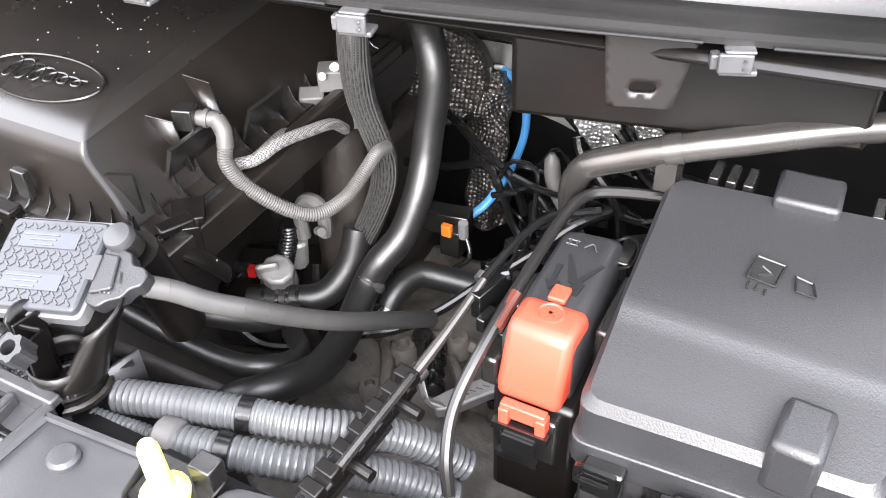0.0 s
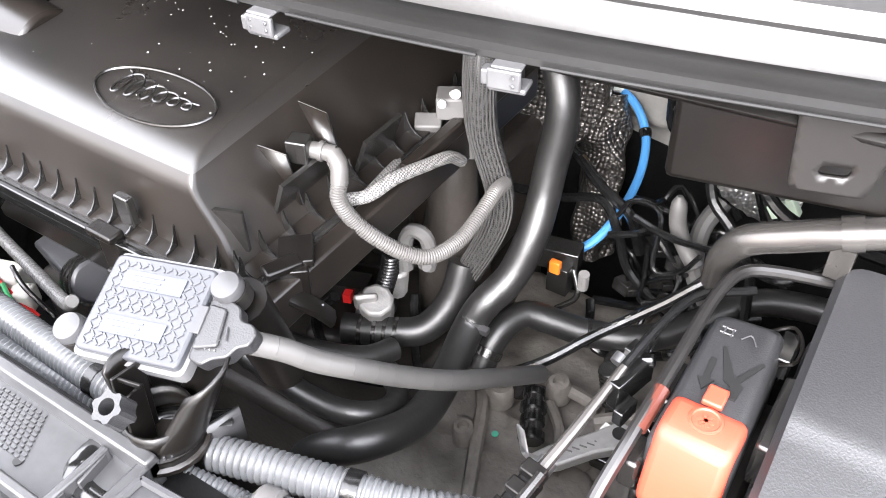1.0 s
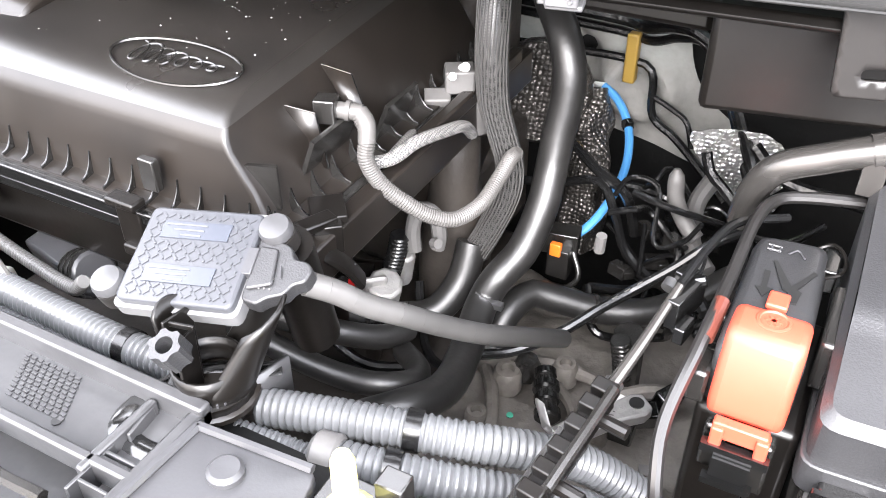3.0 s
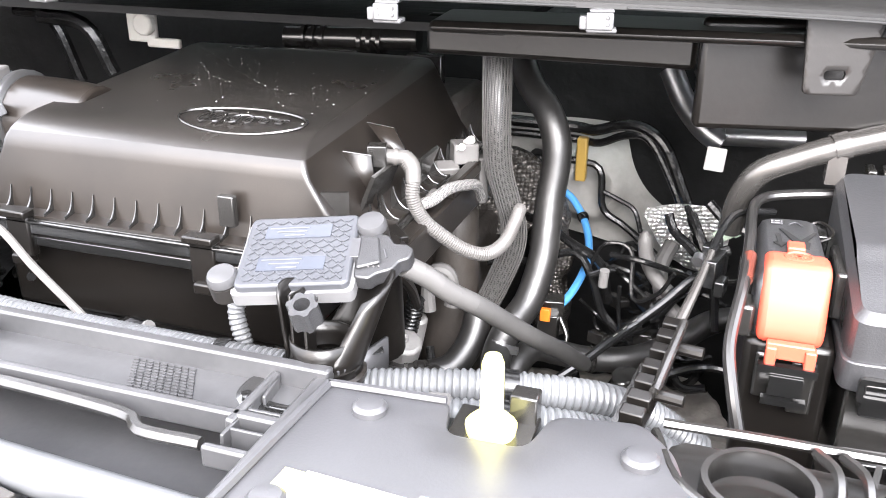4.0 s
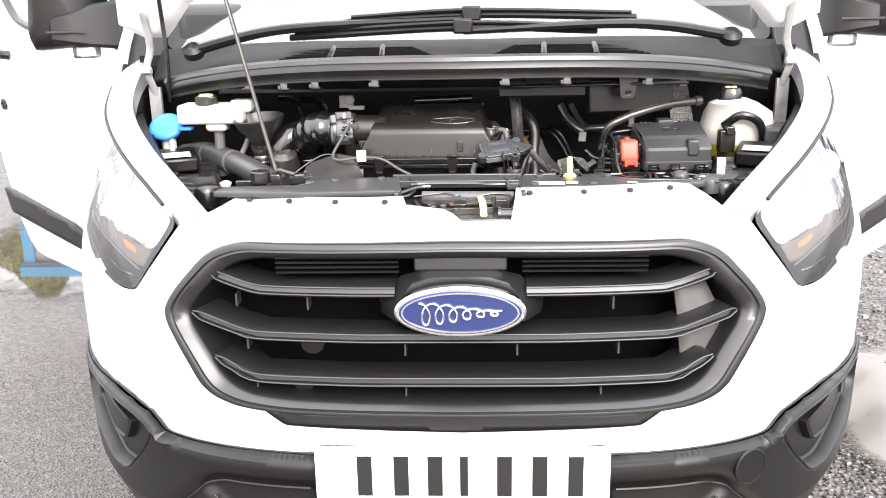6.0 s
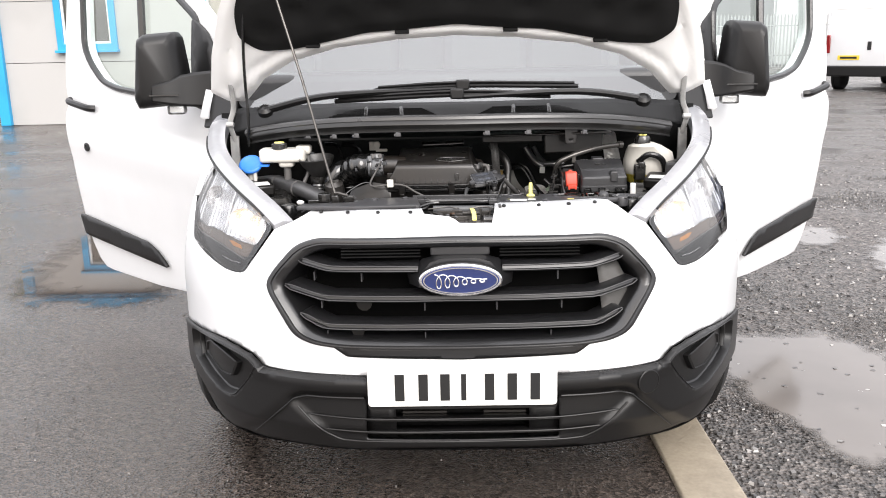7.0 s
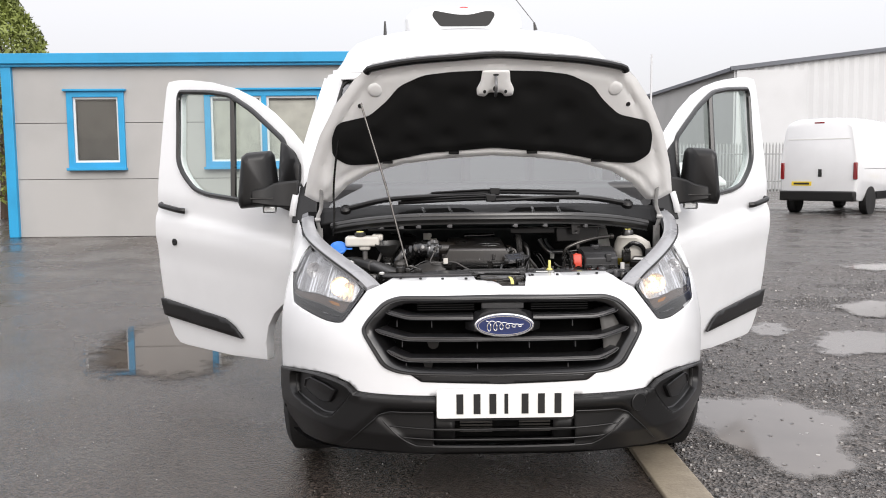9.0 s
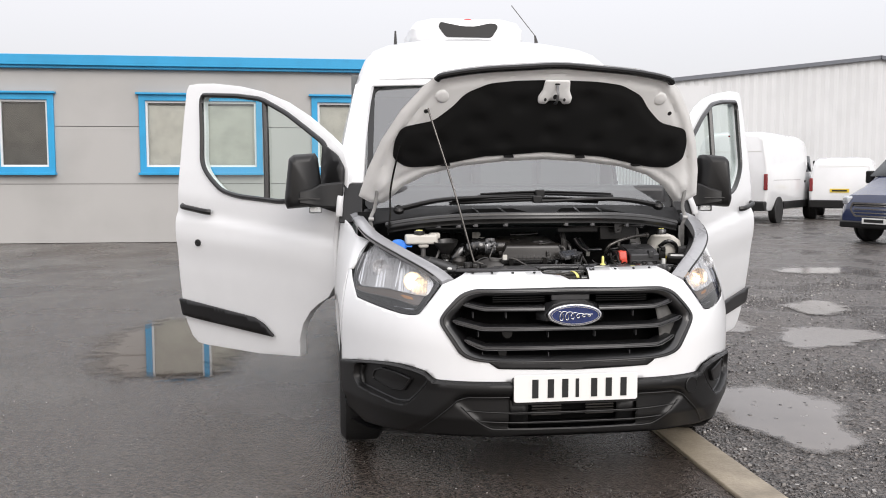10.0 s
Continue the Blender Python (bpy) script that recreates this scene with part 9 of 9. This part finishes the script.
# ---------------------------------------------------------------- slam panel
right_cover = part("slam_cover", sheet(rounded([(0.112, 0.207), (0.122, 0.322), (0.19, 0.326), (0.196, 0.298), (0.235, 0.299), (0.242, 0.33), (0.285, 0.338), (0.302, 0.318), (0.312, 0.285), (0.34, 0.268), (0.40, 0.262), (0.468, 0.252), (0.464, 0.238), (0.30, 0.214)], 0.008), lambda x, y: (x, y, 0.943 + 0.002 * (y - 0.25)), 0.03), GREY_PLASTIC, van, "grey plastic slam panel cover", thick=0.010, bevel=0.002)
pieces("cover_stud", group(*[lathe([(0.009, 0), (0.009, 0.003), (0.007, 0.005), (0.002, 0.0055)], 20, pose(x, y, 0.943)) for x, y in ((0.154, 0.304), (0.288, 0.305), (0.14, 0.224), (0.25, 0.228))]), GREY_PLASTIC, right_cover, "round push rivets")
pieces("cover_rim", group(rod((0.118, 0.212, 0.944), (0.124, 0.32, 0.944), 0.0025, 6), rod((0.124, 0.32, 0.944), (0.188, 0.324, 0.944), 0.0025, 6)), GREY_PLASTIC, right_cover)
pieces("warning_label", group(box(0.172, 0.232, 0.9448, 0.05, 0.028, 0.0006, -4), box(0.212, 0.237, 0.9448, 0.022, 0.02, 0.0006, -4)), LABEL, right_cover, "pale warning label")
pieces("label_mark", group(box(0.142, 0.236, 0.9452, 0.01, 0.02, 0.0006, -4), box(0.325, 0.232, 0.9452, 0.018, 0.010, 0.0006, -4)), YELLOW, right_cover)
filler = part("filler_tray", merge(sheet(rounded([(0.296, 0.318), (0.32, 0.283), (0.40, 0.27), (0.485, 0.25), (0.495, 0.30), (0.44, 0.345), (0.30, 0.352)], 0.012), lambda x, y: (x, y, 0.928), 0.03), sweep([(0.292, 0.338, 0.94), (0.308, 0.295, 0.942), (0.345, 0.272, 0.942), (0.41, 0.265, 0.942), (0.49, 0.245, 0.942)], 0.0026, 6, 0.01), sweep([(0.295, 0.35, 0.938), (0.36, 0.352, 0.938), (0.44, 0.348, 0.938), (0.495, 0.31, 0.938)], 0.0026, 6, 0.01)), BLACK_SMOOTH, van, "black moulded filler tray")
part("filler_ring", lathe([(0.026, 0.0), (0.0255, 0.014), (0.0225, 0.014), (0.0225, 0.0)], 30, pose(0.340, 0.305, 0.932), cap=False), BLACK_SMOOTH, filler, "round black collar", thick=0.001)
pieces("filler_fin", group(box(0.345, 0.288, 0.936, 0.003, 0.022, 0.014), box(0.385, 0.31, 0.934, 0.003, 0.07, 0.012, -14)), BLACK_SMOOTH, filler)
pieces("tray_web", [sweep([(x0, 0.345, 0.94), (x0 + 0.008, 0.325, 0.943), (x0 + 0.006, 0.295, 0.941), (x0 + 0.002, 0.272, 0.939)], 0.0028, 6, 0.006) for x0 in (0.366, 0.378, 0.412, 0.424)], BLACK_SMOOTH, filler)
knob = part("tray_knob", lathe([(0.021, 0), (0.0205, 0.004), (0.0165, 0.005), (0.0162, 0.014), (0.013, 0.02), (0.006, 0.0225), (0.001, 0.023)], 26, pose(0.432, 0.308, 0.930)), GREY_PLASTIC, filler, "domed grey knob", smooth=50)
part("knob_slot", lathe([(0.024, 0), (0.0235, 0.003), (0.021, 0.003)], 26, pose(0.432, 0.308, 0.929)), GLOSS, filler)
lattice_r = part("side_lattice", merge(*[sweep([(0.46 + 0.013 * i, 0.30 - 0.004 * i, 0.938), (0.482 + 0.013 * i, 0.334 - 0.004 * i, 0.94)], 0.0016, 5, 0.012) for i in range(6)], *[sweep([(0.458 + 0.007 * j, 0.306 + 0.011 * j, 0.939), (0.53 + 0.007 * j, 0.284 + 0.011 * j, 0.939)], 0.0016, 5, 0.012) for j in range(4)]), GREY_PLASTIC, van, "grey moulded lattice panel")
part("lattice_shelf", sheet(rounded([(0.455, 0.305), (0.483, 0.342), (0.555, 0.318), (0.53, 0.278)], 0.01), lambda x, y: (x, y, 0.928), 0.02), BULK, lattice_r, thick=0.003)
part("bump_stop", lathe([(0.0185, 0), (0.019, 0.02), (0.0165, 0.027), (0.008, 0.03), (0.001, 0.0305)], 22, pose(0.478, 0.262, 0.918)), GREY_PLASTIC, van, "round grey bonnet bump stop", smooth=50)
part("bump_stop", lathe([(0.0175, 0), (0.018, 0.02), (0.0155, 0.027), (0.008, 0.03), (0.001, 0.0305)], 22, pose(-0.405, 0.352, 0.906)), GREY_PLASTIC, van, "round grey bonnet bump stop", smooth=50)
left_cover = part("slam_cover", sheet(rounded([(-0.11, 0.185), (-0.128, 0.308), (-0.145, 0.32), (-0.23, 0.316), (-0.282, 0.314), (-0.297, 0.262), (-0.315, 0.25), (-0.46, 0.24), (-0.47, 0.19), (-0.30, 0.175)], 0.008), lambda x, y: (x, y, 0.943), 0.03), GREY_PLASTIC, van, "grey plastic slam panel cover", thick=0.010, bevel=0.002)
pieces("cover_stud", group(*[lathe([(0.009, 0), (0.009, 0.003), (0.007, 0.005), (0.002, 0.0055)], 20, pose(x, y, 0.943)) for x, y in ((-0.16, 0.296), (-0.25, 0.283))]), GREY_PLASTIC, left_cover)
pieces("slam_bracket", group(box(-0.33, 0.305, 0.945, 0.03, 0.02, 0.02, 15), box(-0.37, 0.29, 0.945, 0.02, 0.02, 0.026), rod((-0.40, 0.285, 0.94), (-0.40, 0.285, 0.965), 0.02), box(-0.42, 0.29, 0.94, 0.06, 0.014, 0.012, 12)), BLACK_SMOOTH, van, bevel=0.002)
TRAYGREY = material("grey_black_tray_plastic", (0.046, 0.046, 0.048), 0.3, bump=0.05, scale=200, vary=0.25, stain=0.35, stain_scale=9, spec=0.8)
tray_geos = group(box(-0.01, 0.33, 0.938, 0.26, 0.008, 0.016, 0), box(-0.012, 0.305, 0.930, 0.24, 0.045, 0.006), box(-0.01, 0.283, 0.935, 0.25, 0.006, 0.014), box(-0.125, 0.25, 0.932, 0.008, 0.16, 0.02, 4), box(0.116, 0.25, 0.932, 0.008, 0.17, 0.02), box(0.09, 0.30, 0.935, 0.005, 0.05, 0.014), box(-0.095, 0.30, 0.935, 0.005, 0.05, 0.014, 20), box(0.105, 0.285, 0.935, 0.025, 0.005, 0.012), box(0.103, 0.255, 0.935, 0.03, 0.005, 0.012), box(-0.01, 0.22, 0.895, 0.25, 0.24, 0.006), box(-0.01, 0.115, 0.885, 0.24, 0.008, 0.04))
tray = part("latch_tray", tray_geos[-2], TRAYGREY, van, "black ribbed bonnet latch tray", bevel=0.0015)
pieces("tray_rib", tray_geos[:-2] + tray_geos[-1:], TRAYGREY, tray, bevel=0.0015)
pieces("tray_step", group(sweep([(-0.115, 0.178, 0.932), (-0.10, 0.19, 0.932), (-0.088, 0.22, 0.935)], 0.003, 6, 0.006), rod((0.100, 0.19, 0.928), (0.112, 0.26, 0.932), 0.003, 6), sweep([(-0.10, 0.262, 0.938), (-0.07, 0.272, 0.938), (0.03, 0.268, 0.938), (0.05, 0.258, 0.938), (0.085, 0.258, 0.938)], 0.0035, 6, 0.006), sweep([(-0.115, 0.20, 0.935), (-0.085, 0.24, 0.937), (-0.06, 0.25, 0.937)], 0.004, 6, 0.006)), BLACK_SMOOTH, tray)
tagged(part("date_grid", merge(*[box(0.0 + 0.0047 * i + 0.0016 * j, 0.3225 - 0.0028 * j, 0.9337, 0.0034, 0.0017, 0.0008) for i in range(9) for j in range(10)]), TRAYGREY, tray), kind="stuff")
part("tray_hole", lathe([(0.0028, 0), (0.0028, 0.0006)], 12, pose(0.051, 0.2955, 0.9333)), INK, tray)
part("post_cup", sweep([(0.13, 0.378, 0.936), (0.118, 0.37, 0.935), (0.098, 0.362, 0.934), (0.083, 0.345, 0.933), (0.077, 0.322, 0.933), (0.081, 0.308, 0.933), (0.096, 0.303, 0.933), (0.112, 0.303, 0.933)], 0.006, 6, 0.004, flat=0.4), GLOSS, tray, "curved black wall round the post")
part("post_blade", ([(0.133, 0.381, 0.942), (0.117, 0.346, 0.935), (0.117, 0.346, 0.915), (0.133, 0.381, 0.915)], [(0, 1, 2, 3)]), TRAYGREY, tray, thick=0.0025)
pieces("cell_wall", [box(0.093, 0.312, 0.932, 0.002, 0.02, 0.016, 8), box(0.103, 0.29, 0.932, 0.026, 0.002, 0.016), box(0.105, 0.272, 0.932, 0.024, 0.002, 0.016), box(0.092, 0.28, 0.932, 0.002, 0.03, 0.016)], TRAYGREY, tray, bevel=0.0006)
part("cross_tube", rod((-0.075, 0.236, 0.920), (0.10, 0.226, 0.920), 0.011, 16), CORD, van, "pale painted cross tube")
lock = part("bonnet_lock", box(0.0, 0.14, 0.89, 0.18, 0.05, 0.02), DARKSTEEL, van, "dark steel bonnet lock", bevel=0.002)
RUSTY = material("rusty_latch_steel", (0.11, 0.06, 0.034), 0.5, 0.4, bump=0.3, scale=150, vary=0.4, stain=0.5, stain_scale=60)
pieces("lock_arm", group(box(0.012, 0.207, 0.912, 0.15, 0.004, 0.016, -4), box(0.034, 0.186, 0.918, 0.05, 0.014, 0.005, 8), box(0.01, 0.172, 0.902, 0.10, 0.006, 0.02, 6), box(-0.005, 0.212, 0.918, 0.03, 0.012, 0.008, -12),
    rod((-0.036, 0.188, 0.906), (0.056, 0.198, 0.906), 0.0022, 8), rod((-0.03, 0.170, 0.905), (0.05, 0.181, 0.905), 0.002, 8), rod((0.061, 0.190, 0.885), (0.061, 0.190, 0.93), 0.0042, 12), rod((0.089, 0.189, 0.885), (0.089, 0.189, 0.925), 0.003, 10),
    box(-0.062, 0.205, 0.91, 0.018, 0.03, 0.012, 35), box(-0.083, 0.188, 0.905, 0.006, 0.055, 0.03, 14), box(0.104, 0.17, 0.905, 0.006, 0.07, 0.034, -10), box(-0.045, 0.178, 0.902, 0.026, 0.008, 0.012, 25)), DARKSTEEL, lock, bevel=0.001)
part("rusty_pawl", sheet(rounded([(-0.042, 0.224), (-0.028, 0.230), (-0.016, 0.218), (-0.012, 0.200), (-0.020, 0.196), (-0.028, 0.210)], 0.004), lambda x, y: (x, y, 0.915), 0.006), RUSTY, lock, "rusty brown latch pawl", thick=0.006)
drum = part("lock_drum", merge(rod((0.070, 0.158, 0.902), (0.096, 0.156, 0.902), 0.0125, 18), rod((0.069, 0.158, 0.902), (0.073, 0.158, 0.902), 0.0155, 18), rod((0.094, 0.156, 0.902), (0.098, 0.156, 0.902), 0.0155, 18)), BLACK_SMOOTH, lock, "black latch drum")
for bx, by in ((-0.009, 0.167), (-0.052, 0.190), (0.046, 0.206), (-0.034, 0.196)):
    part("lock_bolt", lathe([(0.006, 0), (0.006, 0.004), (0.0035, 0.005)], 12, pose(bx, by, 0.908)), STEEL, lock)
pieces("lock_spring", group(sweep([(-0.09, 0.215, 0.925), (-0.06, 0.218, 0.928), (-0.03, 0.222, 0.93), (-0.012, 0.21, 0.928), (0.0, 0.214, 0.926)], 0.0018, 6, 0.005), sweep([(0.03, 0.205, 0.926), (0.06, 0.212, 0.93), (0.09, 0.21, 0.928), (0.108, 0.196, 0.922)], 0.0024, 6, 0.005), sweep([(-0.02, 0.186, 0.914), (0.0, 0.18, 0.916), (0.03, 0.186, 0.914), (0.05, 0.196, 0.912)], 0.0014, 6, 0.005)), DARKSTEEL, lock)
part("release_lever", merge(sweep([(0.036, 0.188, 0.929), (0.038, 0.162, 0.931), (0.041, 0.128, 0.926), (0.042, 0.104, 0.913)], 0.0062, 8, 0.006, flat=0.4)), YELLOW, van, "bright yellow bonnet release lever")
part("dipstick", merge(lathe([(0.006, 0), (0.0055, 0.03), (0.004, 0.034)], 14, pose(0.215, 0.312, 0.948)), lathe([(0.012, 0), (0.013, 0.006), (0.009, 0.010)], 16, pose(0.215, 0.312, 0.938))), YELLOW, van, "yellow dipstick handle")
pieces("dipstick_mount", group(box(0.215, 0.318, 0.936, 0.042, 0.03, 0.006), box(0.228, 0.33, 0.944, 0.014, 0.012, 0.02)), BLACK_SMOOTH, van, bevel=0.001)
for x in (-0.43, -0.345, -0.25, -0.15, 0.14, 0.25, 0.345, 0.43):
    part("edge_rivet", lathe([(0.006, 0), (0.0055, 0.003), (0.003, 0.004)], 16, Matrix.Translation(skin(s_of_x(x), 0.936 if x > 0 else 0.927, 0.0)) @ pose(0, 0, 0.003, 20)), INK, van, "dark push rivet")

# ---------------------------------------------------------------- loose wiring deep in the bay
part("lamp_plug", merge(box(-0.222, 0.44, 0.815, 0.03, 0.022, 0.026, 18, 10), box(-0.196, 0.433, 0.812, 0.02, 0.018, 0.02, 30)), MILKY, van, "milky white wiring plug", bevel=0.003)
for a, b, c, mat, word in (((-0.225, 0.43, 0.83), (-0.205, 0.425, 0.826), (-0.18, 0.43, 0.80), RED, "red wire"), ((-0.205, 0.425, 0.83), (-0.19, 0.42, 0.82), (-0.175, 0.425, 0.795), material("green_wire", (0.05, 0.32, 0.12), 0.4), "green wire"), ((-0.21, 0.44, 0.835), (-0.18, 0.43, 0.835), (-0.15, 0.43, 0.815), BLACK_SMOOTH, "black wire")):
    part("loose_wire", sweep([a, b, c], 0.0022, 8, 0.004), mat, van, word)
motor = part("flap_motor", merge(box(-0.155, 0.465, 0.85, 0.06, 0.03, 0.03, -12, 12), rod((-0.13, 0.455, 0.85), (-0.105, 0.45, 0.862), 0.018, 18)), GREY_PLASTIC, van, "dusty grey flap motor", bevel=0.003)
pieces("motor_ring", group(*[rod((-0.126 + 0.008 * i, 0.454 - 0.0015 * i, 0.852 + 0.0038 * i), (-0.123 + 0.008 * i, 0.4535 - 0.0015 * i, 0.8534 + 0.0038 * i), 0.0198, 18) for i in range(3)]), BLACK_SMOOTH, motor)
part("braided_earth", sweep([(-0.24, 0.45, 0.868), (-0.206, 0.44, 0.873), (-0.137, 0.425, 0.877), (-0.077, 0.41, 0.888), (-0.055, 0.405, 0.905)], ribbed(0.0052, 0.0036, 0.0009), 10, 0.0009), STRANDS, van, "grey braided earth strap")
rng = random.Random(41)
for i in range(16):
    x0, x1 = rng.uniform(0.17, 0.24), rng.uniform(0.25, 0.36)
    y0, z0 = rng.uniform(0.72, 0.84), rng.uniform(0.74, 0.86)
    way = [(x0 + (x1 - x0) * k / 5 + rng.uniform(-0.012, 0.012), y0 + rng.uniform(-0.02, 0.02), z0 + 0.02 * math.sin(k * 1.3 + i) + rng.uniform(-0.012, 0.012)) for k in range(6)]
    part("bay_wire", sweep(way, rng.choice((0.0022, 0.003, 0.0042)), 8, 0.006), RUBBER, van)
for i in range(9):
    x, y, z = rng.uniform(0.19, 0.35), rng.uniform(0.74, 0.82), rng.uniform(0.74, 0.82)
    part("bay_connector", merge(box(x, y, z, 0.018, 0.012, 0.012, rng.uniform(-40, 40), rng.uniform(-30, 30)), box(x + 0.009, y - 0.002, z, 0.010, 0.009, 0.008, rng.uniform(-40, 40))), BLACK_SMOOTH, van, bevel=0.001)
for i in range(10):
    x0 = rng.uniform(-0.42, -0.24)
    y0, z0 = rng.uniform(0.5, 0.7), rng.uniform(0.86, 0.93)
    way = [(x0 + 0.022 * k + rng.uniform(-0.008, 0.008), y0 - 0.02 * k + rng.uniform(-0.012, 0.012), z0 + 0.018 * math.sin(k * 1.1 + i)) for k in range(6)]
    part("bay_wire", sweep(way, rng.choice((0.0025, 0.0035, 0.005)), 8, 0.006), RUBBER, van)
